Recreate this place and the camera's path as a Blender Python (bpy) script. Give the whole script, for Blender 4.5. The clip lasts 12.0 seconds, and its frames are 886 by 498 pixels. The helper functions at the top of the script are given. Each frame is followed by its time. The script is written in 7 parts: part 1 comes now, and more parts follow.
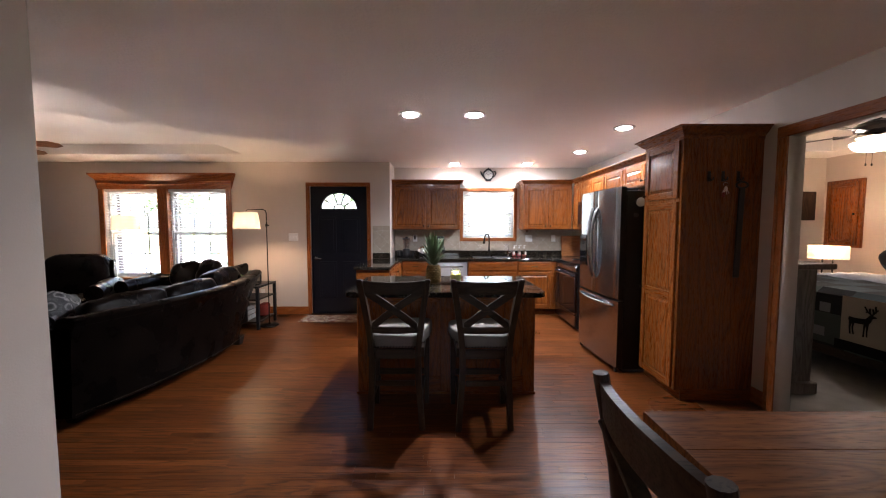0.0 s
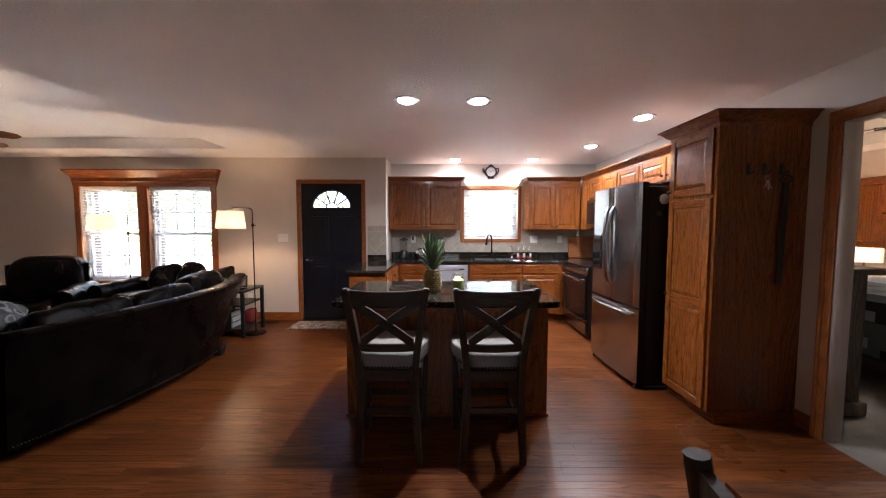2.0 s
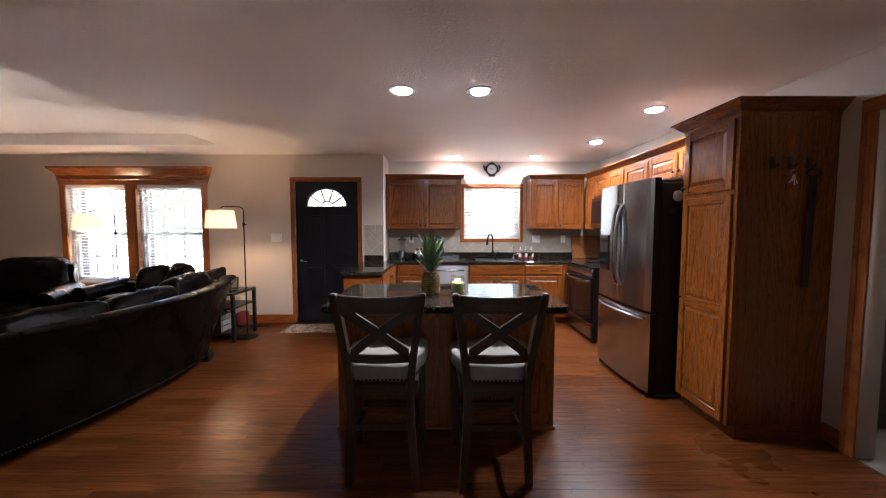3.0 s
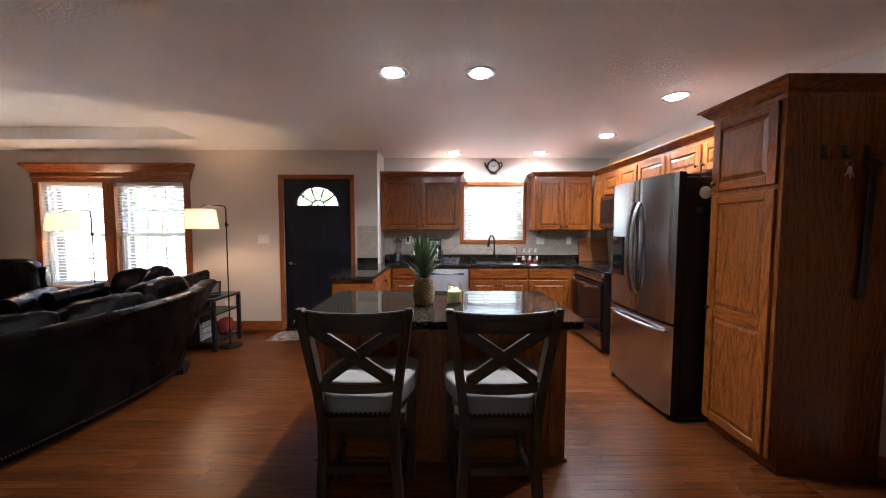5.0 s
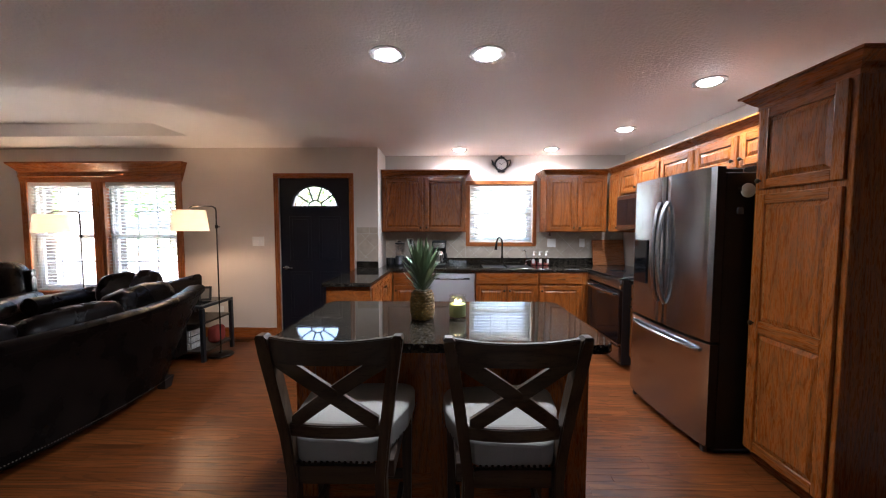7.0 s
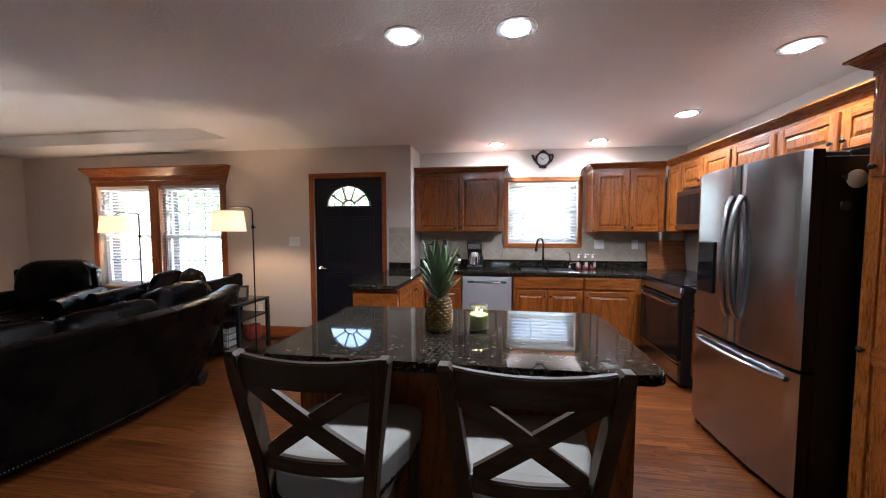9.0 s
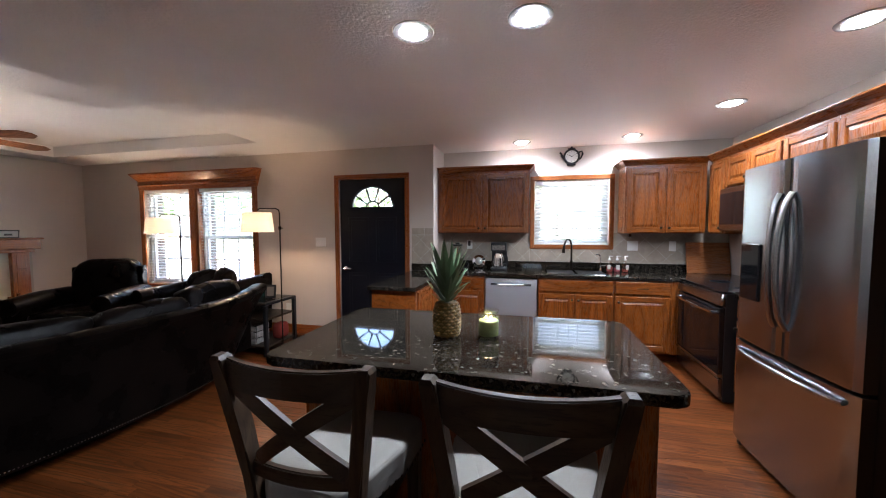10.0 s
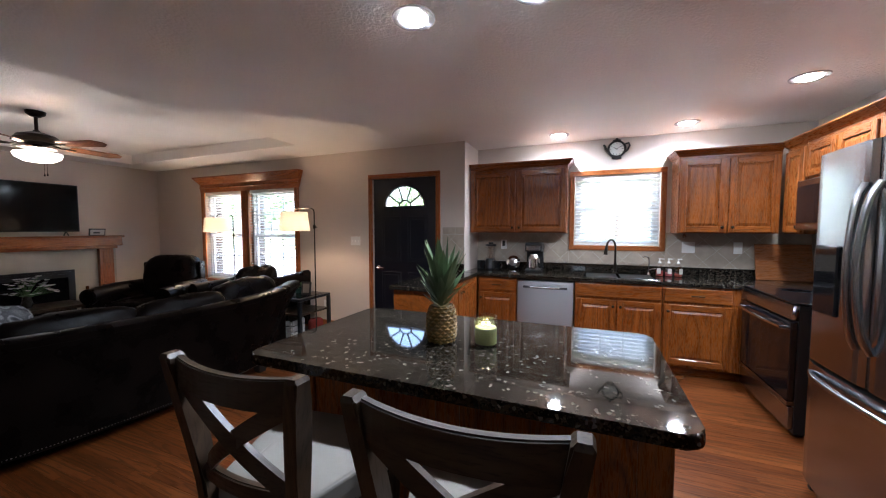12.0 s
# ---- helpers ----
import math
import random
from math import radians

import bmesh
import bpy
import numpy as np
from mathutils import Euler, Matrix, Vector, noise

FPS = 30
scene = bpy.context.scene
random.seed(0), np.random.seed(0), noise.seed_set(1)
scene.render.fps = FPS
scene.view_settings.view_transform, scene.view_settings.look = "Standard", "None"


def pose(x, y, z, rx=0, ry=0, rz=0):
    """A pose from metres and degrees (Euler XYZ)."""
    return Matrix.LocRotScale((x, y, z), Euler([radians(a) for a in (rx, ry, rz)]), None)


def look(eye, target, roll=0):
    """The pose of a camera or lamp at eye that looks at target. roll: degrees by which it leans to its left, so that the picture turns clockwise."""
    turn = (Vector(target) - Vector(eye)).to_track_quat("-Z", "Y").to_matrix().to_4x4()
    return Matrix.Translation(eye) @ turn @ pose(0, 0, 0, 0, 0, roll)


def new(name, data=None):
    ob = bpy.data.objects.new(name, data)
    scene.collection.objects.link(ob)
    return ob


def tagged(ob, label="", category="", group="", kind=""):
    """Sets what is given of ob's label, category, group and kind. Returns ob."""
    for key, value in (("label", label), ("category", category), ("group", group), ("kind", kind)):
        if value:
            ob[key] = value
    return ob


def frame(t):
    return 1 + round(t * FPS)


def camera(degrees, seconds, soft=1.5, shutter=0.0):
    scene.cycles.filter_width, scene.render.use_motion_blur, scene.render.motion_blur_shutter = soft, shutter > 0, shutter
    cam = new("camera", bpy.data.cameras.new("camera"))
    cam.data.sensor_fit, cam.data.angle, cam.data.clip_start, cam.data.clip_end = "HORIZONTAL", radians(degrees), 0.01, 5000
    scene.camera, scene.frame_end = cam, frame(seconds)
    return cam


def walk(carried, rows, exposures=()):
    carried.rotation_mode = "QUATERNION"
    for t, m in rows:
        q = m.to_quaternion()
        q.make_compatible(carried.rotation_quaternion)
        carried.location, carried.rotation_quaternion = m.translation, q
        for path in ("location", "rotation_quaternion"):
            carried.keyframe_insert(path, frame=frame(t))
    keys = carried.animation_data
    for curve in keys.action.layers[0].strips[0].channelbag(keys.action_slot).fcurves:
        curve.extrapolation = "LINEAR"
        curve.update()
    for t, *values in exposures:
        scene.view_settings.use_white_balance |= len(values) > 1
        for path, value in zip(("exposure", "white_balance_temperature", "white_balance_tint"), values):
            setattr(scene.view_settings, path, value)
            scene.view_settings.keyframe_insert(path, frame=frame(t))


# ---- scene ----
cam = camera(102.7, 12.0, 1.1)
METRES, EYE, TILT, LEAN, TURN = 1.8914, 1.421, 0.0, 0.0, 0.0
ROWS = [
    (0.0, 0.0, 0.0, 0.0, 0.0, -3.58, -0.02),
    (0.5, -0.0025, 0.0487, 0.0025, -0.01, -3.53, -0.03),
    (1.0, -0.0057, 0.0944, 0.0027, -0.02, -3.49, -0.03),
    (1.5, -0.0071, 0.141, 0.0003, -0.1, -3.48, -0.02),
    (2.0, -0.0061, 0.1894, -0.0029, -0.15, -3.5, -0.05),
    (2.5, -0.004, 0.2396, -0.0061, -0.13, -3.52, 0.01),
    (3.0, -0.0005, 0.2891, -0.0062, -0.16, -3.53, 0.01),
    (5.0, 0.0214, 0.463, -0.0072, 0.04, -3.4, -0.05),
    (5.5, 0.0263, 0.5031, -0.0084, 0.15, -3.38, -0.02),
    (6.0, 0.0293, 0.5443, -0.0052, 0.29, -3.4, -0.02),
    (6.5, 0.0324, 0.5843, -0.0008, 0.52, -3.36, -0.05),
    (7.0, 0.0379, 0.6204, 0.003, 1.16, -3.36, -0.03),
    (9.0, 0.105, 0.7489, 0.0019, 8.57, -3.32, 0.05),
    (9.5, 0.1322, 0.7751, 0.0018, 11.12, -3.27, 0.06),
    (10.0, 0.1597, 0.7988, 0.0044, 13.83, -3.26, 0.1),
    (10.5, 0.187, 0.8229, 0.0054, 16.57, -3.22, 0.03),
    (11.0, 0.215, 0.8482, 0.0031, 19.08, -3.21, 0.01),
    (11.5, 0.2436, 0.8749, -0.0002, 21.02, -3.21, -0.01),
    (12.0, 0.2737, 0.9046, -0.0022, 22.36, -3.22, -0.0),
]
walk(cam, [(t, pose(0, 0, EYE, TILT, LEAN, TURN) @ pose(METRES * x, METRES * y, METRES * z, 90 + pitch, roll, yaw)) for t, x, y, z, yaw, pitch, roll in ROWS],
     [(0.0, 4.42, 6200, 17), (6.5, 4.30, 5930, 14), (12.0, 4.09, 5700, 12)])

# ---- world and lights ----
world = bpy.data.worlds.new("sky")
world.use_nodes = True
scene.world = world
wn = world.node_tree
sky = wn.nodes.new("ShaderNodeTexSky")
sky.sky_type = 'NISHITA'
sky.sun_disc = False
sky.dust_density = 4.0
sky.sun_elevation, sky.sun_rotation = radians(49.6), radians(101)
wn.nodes["Background"].inputs[1].default_value = 0.15
wn.links.new(sky.outputs[0], wn.nodes["Background"].inputs[0])


def lamp(name, kind, m, watts, colour, size=0.1, spread=180, shape="DISK", angle=0.5):
    d = bpy.data.lights.new(name, kind)
    d.energy, d.color = watts, colour
    if kind == "AREA":
        d.shape, d.size, d.spread = shape, size, radians(spread)
    elif kind == "SUN":
        d.angle = radians(angle)
    else:
        d.shadow_soft_size = size
    ob = new(name, d)
    ob.matrix_world = m
    return ob


LAMP_W = 1.3
CAN_W, CAN_C = 1.5, (0.93, 0.98, 1.0)
WARM = (1.0, 0.68, 0.40)
lamp("sun", "SUN", look((0, 0, 30), (-10, 2, 18)), 4.5, (1.0, 0.95, 0.88))
CANS = [(-0.30, 3.32), (0.29, 3.33), (1.88, 3.75), (1.88, 4.94), (0.19, 5.87), (1.38, 5.86)]
for cx, cy in CANS:
    lamp("can_lamp", "AREA", pose(cx, cy, 2.424), CAN_W, CAN_C, 0.09, 155)

# ---- mesh helpers ----


def box(bm, x0, y0, z0, x1, y1, z1, bevel=0.0, mi=0, seg=1):
    vs = [bm.verts.new((x, y, z)) for z in (z0, z1) for x, y in ((x0, y0), (x1, y0), (x1, y1), (x0, y1))]
    fs = [bm.faces.new([vs[i] for i in q]) for q in ((3, 2, 1, 0), (4, 5, 6, 7), (0, 1, 5, 4), (1, 2, 6, 5), (2, 3, 7, 6), (3, 0, 4, 7))]
    for f in fs:
        f.material_index = mi
    if bevel > 0:
        es = list({e for f in fs for e in f.edges})
        bmesh.ops.bevel(bm, geom=es, offset=bevel, segments=seg, affect='EDGES', profile=0.5, clamp_overlap=True, material=mi)
    return vs


def prism(bm, poly, axis, a, b, mi=0):
    """Extrudes a 2D outline along an axis: x takes (y, z), y takes (x, z), z takes (x, y)."""
    def at(p, v):
        return {"x": (v, p[0], p[1]), "y": (p[0], v, p[1]), "z": (p[0], p[1], v)}[axis]
    lo = [bm.verts.new(at(p, a)) for p in poly]
    hi = [bm.verts.new(at(p, b)) for p in poly]
    n = len(poly)
    fs = [bm.faces.new(lo[::-1]), bm.faces.new(hi)]
    fs += [bm.faces.new((lo[i], lo[(i + 1) % n], hi[(i + 1) % n], hi[i])) for i in range(n)]
    for f in fs:
        f.material_index = mi


def lathe(bm, profile, cx=0, cy=0, cz=0, seg=24, mi=0):
    """Turns (radius, height) pairs round the vertical."""
    rings = []
    for r, z in profile:
        if r < 1e-5:
            rings.append([bm.verts.new((cx, cy, cz + z))])
        else:
            rings.append([bm.verts.new((cx + r * math.cos(2 * math.pi * i / seg), cy + r * math.sin(2 * math.pi * i / seg), cz + z)) for i in range(seg)])
    for a, b in zip(rings, rings[1:]):
        for i in range(seg):
            j = (i + 1) % seg
            q = [a[i % len(a)], a[j % len(a)], b[j % len(b)], b[i % len(b)]]
            u = []
            for v in q:
                if v not in u:
                    u.append(v)
            if len(u) > 2:
                bm.faces.new(u).material_index = mi
    for ring, flip in ((rings[0], True), (rings[-1], False)):
        if len(ring) > 2:
            bm.faces.new(ring[::-1] if flip else ring).material_index = mi


def tube(bm, pts, r, seg=8, mi=0, flat=1.0):
    """A rod along points; r may be one radius or one for each point."""
    pts = [Vector(p) for p in pts]
    rs = r if isinstance(r, (list, tuple)) else [r] * len(pts)
    rings, side = [], None
    for i, p in enumerate(pts):
        d = (pts[min(i + 1, len(pts) - 1)] - pts[max(i - 1, 0)]).normalized()
        if side is None:
            side = d.orthogonal().normalized()
        side = (side - d * side.dot(d)).normalized()
        up = d.cross(side)
        rings.append([bm.verts.new(p + rs[i] * (math.cos(2 * math.pi * k / seg) * side + flat * math.sin(2 * math.pi * k / seg) * up)) for k in range(seg)])
    for a, b in zip(rings, rings[1:]):
        for k in range(seg):
            bm.faces.new((a[k], a[(k + 1) % seg], b[(k + 1) % seg], b[k])).material_index = mi
    bm.faces.new(rings[0][::-1]).material_index = mi
    bm.faces.new(rings[-1]).material_index = mi


def beam(bm, a, b, w, d, bevel=0.0, mi=0, up=(0, 0, 1)):
    """A squared bar from a to b; w across, d deep."""
    a, b = Vector(a), Vector(b)
    z = (b - a).normalized()
    x = Vector(up).cross(z)
    x = x.normalized() if x.length > 1e-4 else Vector((1, 0, 0))
    y = z.cross(x)
    vs = box(bm, -w / 2, -d / 2, 0, w / 2, d / 2, (b - a).length, 0, mi)
    m = Matrix.Translation(a) @ Matrix((x, y, z)).transposed().to_4x4()
    for v in vs:
        v.co = m @ v.co
    if bevel:
        es = list({e for v in vs for e in v.link_edges})
        bmesh.ops.bevel(bm, geom=es, offset=bevel, segments=2, affect='EDGES', profile=0.5, clamp_overlap=True, material=mi)


def grid_skin(bm, rows, mi=0, close=False):
    """Skins rows of points; close joins each row's end to its start and caps the ends."""
    vv = [[bm.verts.new(p) for p in r] for r in rows]
    n = len(vv[0])
    for a, b in zip(vv, vv[1:]):
        for i in range(n if close else n - 1):
            j = (i + 1) % n
            bm.faces.new((a[i], a[j], b[j], b[i])).material_index = mi
    if close:
        bm.faces.new(vv[0][::-1]).material_index = mi
        bm.faces.new(vv[-1]).material_index = mi


def cushion(bm, x0, y0, z0, x1, y1, z1, p=4.0, seg=14, mi=0, sag=0.0):
    """A stuffed pad: a superellipsoid that fills the box, with a little unevenness."""
    c = Vector(((x0 + x1) / 2, (y0 + y1) / 2, (z0 + z1) / 2))
    h = Vector(((x1 - x0) / 2, (y1 - y0) / 2, (z1 - z0) / 2))
    def sp(v, e):
        return math.copysign(abs(v) ** e, v)
    e = 2 / p
    rows = []
    for i in range(1, seg):
        th = -math.pi / 2 + math.pi * i / seg
        row = []
        for k in range(seg * 2):
            ph = math.pi * k / seg
            v = Vector((sp(math.cos(th), e) * sp(math.cos(ph), e), sp(math.cos(th), e) * sp(math.sin(ph), e), sp(math.sin(th), e)))
            q = c + Vector((v.x * h.x, v.y * h.y, v.z * h.z))
            q += 0.018 * noise.noise_vector(q * 5) * min(1, h.length * 2)
            q.z -= sag * max(0, 1 - (v.x ** 2 + v.y ** 2)) * (1 if v.z > 0 else 0)
            row.append(q)
        rows.append(row)
    grid_skin(bm, rows, mi, True)


def link_mesh(name, bm, material, sharp=38):
    bmesh.ops.recalc_face_normals(bm, faces=bm.faces)
    for f in bm.faces:
        f.smooth = True
    bm.normal_update()
    area = {f: f.calc_area() for f in bm.faces}
    for f in bm.faces:
        for ed in f.edges:
            for g in ed.link_faces:
                if g is not f and area[f] > 4 * area[g] and f.normal.dot(g.normal) < 0.995:
                    f.smooth = False
    for ed in bm.edges:
        ed.smooth = len(ed.link_faces) == 2 and ed.calc_face_angle(0) < radians(sharp)
    me = bpy.data.meshes.new(name)
    bm.to_mesh(me)
    bm.free()
    for m in (material if isinstance(material, (list, tuple)) else [material]):
        me.materials.append(m)
    return new(name, me)


def part(name, bm, material, parent, label=""):
    ob = link_mesh(name, bm, material)
    ob.parent = parent
    return tagged(ob, label)


def thing(name, label, category, m=None, group="", kind=""):
    ob = new(name)
    ob.empty_display_size = 0.1
    if m is not None:
        ob.matrix_basis = m
    return tagged(ob, label, category, group, kind)


def solid(name, bm, material, label, category, m=None, group="", kind=""):
    ob = link_mesh(name, bm, material)
    if m is not None:
        ob.matrix_basis = m
    return tagged(ob, label, category, group, kind)


def B(*boxes, bevel=0.0, seg=1):
    bm = bmesh.new()
    for b in boxes:
        box(bm, *b[:6], bevel, b[6] if len(b) > 6 else 0, seg)
    return bm


# ---- materials ----


def mat(name, colour, rough=0.5, metal=0.0, spec=0.5):
    m = bpy.data.materials.new(name)
    m.use_nodes = True
    p = m.node_tree.nodes["Principled BSDF"]
    p.inputs["Base Color"].default_value = (*colour, 1)
    p.inputs["Roughness"].default_value = rough
    p.inputs["Metallic"].default_value = metal
    p.inputs["Specular IOR Level"].default_value = spec
    return m, m.node_tree, p


def nd(nt, kind, **inp):
    n = nt.nodes.new(kind)
    for k, v in inp.items():
        n.inputs[k.replace("_", " ")].default_value = v
    return n


def coords(nt, scale=(1, 1, 1), shift=False):
    tc = nt.nodes.new("ShaderNodeTexCoord")
    mp = nt.nodes.new("ShaderNodeMapping")
    mp.inputs["Scale"].default_value = scale
    nt.links.new(tc.outputs["Object"], mp.inputs["Vector"])
    if shift:
        oi = nt.nodes.new("ShaderNodeObjectInfo")
        mu = nt.nodes.new("ShaderNodeMath")
        mu.operation = "MULTIPLY"
        mu.inputs[1].default_value = 37.0
        nt.links.new(oi.outputs["Random"], mu.inputs[0])
        nt.links.new(mu.outputs[0], mp.inputs["Location"])
    return mp.outputs[0]


def ramp(nt, src, *stops):
    r = nt.nodes.new("ShaderNodeValToRGB")
    els = r.color_ramp.elements
    while len(els) < len(stops):
        els.new(0.5)
    for e, (pos, c) in zip(els, stops):
        e.position, e.color = pos, (*c, 1)
    nt.links.new(src, r.inputs[0])
    return r.outputs[0]


def grey(v):
    return (v, v, v)


def bump(nt, p, src, strength, dist=0.002):
    b = nd(nt, "ShaderNodeBump", Strength=strength, Distance=dist)
    nt.links.new(src, b.inputs["Height"])
    nt.links.new(b.outputs[0], p.inputs["Normal"])


def mixc(nt, fac, a, b, mode="MIX"):
    m = nt.nodes.new("ShaderNodeMix")
    m.data_type, m.blend_type = "RGBA", mode
    for sock, v in ((m.inputs["Factor"], fac), (m.inputs[6], a), (m.inputs[7], b)):
        if isinstance(v, (int, float)):
            sock.default_value = v
        elif isinstance(v, tuple):
            sock.default_value = (*v, 1)
        else:
            nt.links.new(v, sock)
    return m.outputs[2]


def plain(name, colour, rough=0.5, metal=0.0, vary=0.12, scale=9.0, bmp=0.05, spec=0.5):
    """A finish with slight unevenness at two scales."""
    m, nt, p = mat(name, colour, rough, metal, spec)
    co = coords(nt)
    big = nd(nt, "ShaderNodeTexNoise", Scale=scale * 0.25, Detail=3.0)
    fine = nd(nt, "ShaderNodeTexNoise", Scale=scale * 12, Detail=4.0)
    nt.links.new(co, big.inputs["Vector"])
    nt.links.new(co, fine.inputs["Vector"])
    lo = tuple(c * (1 - vary) for c in colour)
    hi = tuple(min(1, c * (1 + vary)) for c in colour)
    nt.links.new(ramp(nt, big.outputs[0], (0.3, lo), (0.7, hi)), p.inputs["Base Color"])
    nt.links.new(ramp(nt, fine.outputs[0], (0.3, grey(max(0, rough - 0.06))), (0.7, grey(min(1, rough + 0.06)))), p.inputs["Roughness"])
    if bmp:
        bump(nt, p, fine.outputs[0], bmp, 0.001)
    return m


def wood(name, dark, mid, light, axis="z", rough=0.25, scale=1.0, coat=0.2, cath=1.0, bmp=0.12, spec=0.4):
    """Oak-like timber: long pores and cathedral figure along one axis."""
    m, nt, p = mat(name, mid, rough, spec=spec)
    k = {"x": (0.11, 1, 1), "y": (1, 0.11, 1), "z": (1, 1, 0.11)}[axis]
    co = coords(nt, tuple(c * scale for c in k), True)
    warp = nd(nt, "ShaderNodeTexNoise", Scale=2.2, Detail=2.0)
    nt.links.new(co, warp.inputs["Vector"])
    add = nt.nodes.new("ShaderNodeVectorMath")
    add.operation = "MULTIPLY_ADD"
    add.inputs[1].default_value = (0.35, 0.35, 0.35)
    nt.links.new(warp.outputs["Color"], add.inputs[0])
    nt.links.new(co, add.inputs[2])
    rings = nd(nt, "ShaderNodeTexNoise", Scale=6.0, Detail=1.0, Distortion=0.25)
    nt.links.new(add.outputs[0], rings.inputs["Vector"])
    fr = nt.nodes.new("ShaderNodeMath")
    fr.operation = "MULTIPLY"
    fr.inputs[1].default_value = 11.0 * cath
    nt.links.new(rings.outputs[0], fr.inputs[0])
    fr2 = nt.nodes.new("ShaderNodeMath")
    fr2.operation = "FRACT"
    nt.links.new(fr.outputs[0], fr2.inputs[0])
    pores = nd(nt, "ShaderNodeTexNoise", Scale=150.0, Detail=3.0)
    nt.links.new(co, pores.inputs["Vector"])
    tone = nd(nt, "ShaderNodeTexNoise", Scale=3.0, Detail=2.0)
    nt.links.new(co, tone.inputs["Vector"])
    base = ramp(nt, fr2.outputs[0], (0.0, mid), (0.45, light), (0.74, mid), (0.9, tuple((a + b) / 2 for a, b in zip(dark, mid))), (1.0, mid))
    base = mixc(nt, ramp(nt, pores.outputs[0], (0.30, grey(0.8)), (0.46, grey(0.0))), base, dark)
    base = mixc(nt, ramp(nt, tone.outputs[0], (0.3, grey(0.0)), (0.7, grey(0.45))), base, tuple(c * 0.72 for c in mid))
    nt.links.new(base, p.inputs["Base Color"])
    nt.links.new(ramp(nt, pores.outputs[0], (0.3, grey(rough + 0.15)), (0.6, grey(rough))), p.inputs["Roughness"])
    p.inputs["Coat Weight"].default_value = coat
    p.inputs["Coat Roughness"].default_value = 0.1
    bump(nt, p, pores.outputs[0], bmp, 0.0008)
    return m


def paint(name, colour, size, strength, rough=0.6):
    """Rolled or knocked-down paint on plaster."""
    m, nt, p = mat(name, colour, rough)
    co = coords(nt)
    n1 = nd(nt, "ShaderNodeTexNoise", Scale=size, Detail=3.0, Roughness=0.55)
    n2 = nd(nt, "ShaderNodeTexNoise", Scale=1.1, Detail=3.0)
    for n in (n1, n2):
        nt.links.new(co, n.inputs["Vector"])
    nt.links.new(ramp(nt, n2.outputs[0], (0.35, tuple(c * 0.95 for c in colour)), (0.65, colour)), p.inputs["Base Color"])
    bump(nt, p, ramp(nt, n1.outputs[0], (0.38, grey(0)), (0.6, grey(1))), strength, 0.004)
    return m


OAK = ((0.038, 0.0088, 0.0018), (0.192, 0.051, 0.0072), (0.270, 0.079, 0.0130))
oak_v = wood("honey_oak_upright", *OAK, "z")
oak_h = wood("honey_oak_level", *OAK, "x")
oak_d = wood("honey_oak_deep", *OAK, "y")
TRIM = ((0.11, 0.028, 0.007), (0.30, 0.085, 0.019), (0.38, 0.125, 0.032))
trim_v = wood("trim_oak_upright", *TRIM, "z", 0.25)
trim_h = wood("trim_oak_level", *TRIM, "x", 0.25)
trim_d = wood("trim_oak_deep", *TRIM, "y", 0.25)
DARKW = ((0.011, 0.0066, 0.004), (0.034, 0.020, 0.0115), (0.056, 0.035, 0.021))
dark_v = wood("espresso_wood_upright", *DARKW, "z", 0.33, coat=0.0, bmp=0.06, spec=0.3)
dark_h = wood("espresso_wood_level", *DARKW, "x", 0.33, coat=0.0, bmp=0.06, spec=0.3)
table_w = wood("table_wood", (0.030, 0.008, 0.002), (0.098, 0.029, 0.0072), (0.15, 0.047, 0.012), "x", 0.34, coat=0.0, spec=0.06)
grey_w = wood("weathered_grey_wood", (0.05, 0.042, 0.035), (0.13, 0.11, 0.09), (0.19, 0.16, 0.135), "z", 0.6, coat=0.0)
wall_m = paint("wall_paint", (0.60, 0.515, 0.455), 120, 0.12)
ceil_m = paint("ceiling_texture_paint", (0.88, 0.84, 0.81), 55, 0.45, 0.75)
white_m = plain("white_paint", (0.75, 0.73, 0.70), 0.45)
navy_m = plain("navy_door_paint", (0.0055, 0.0065, 0.012), 0.35)
# dark coat of the unseen boards that soak up bounce above the cabinets
bounce_damp_m = plain("bounce_damping_dark", (0.07, 0.058, 0.048), 0.9)
black_m = plain("black_satin", (0.010, 0.010, 0.011), 0.35)
blackgl_m = plain("black_glass", (0.006, 0.006, 0.007), 0.06, bmp=0.0)
bronze_m = plain("dark_bronze", (0.02, 0.014, 0.010), 0.4, 0.8)
chrome_m = plain("chrome", (0.75, 0.75, 0.77), 0.12, 1.0, bmp=0.0)
carpet_m = plain("grey_carpet", (0.20, 0.19, 0.17), 0.95, bmp=0.8, scale=25)
outdoor_m = plain("lawn", (0.11, 0.13, 0.055), 0.9, vary=0.3)


def emit(name, colour, strength):
    m, nt, p = mat(name, colour, 0.5)
    p.inputs["Emission Color"].default_value = (*colour, 1)
    p.inputs["Emission Strength"].default_value = strength
    return m


can_em = emit("can_lens", (0.93, 0.98, 1.0), 10.0)
globe_em = emit("frosted_globe_lit", (1.0, 0.86, 0.70), 0.9)


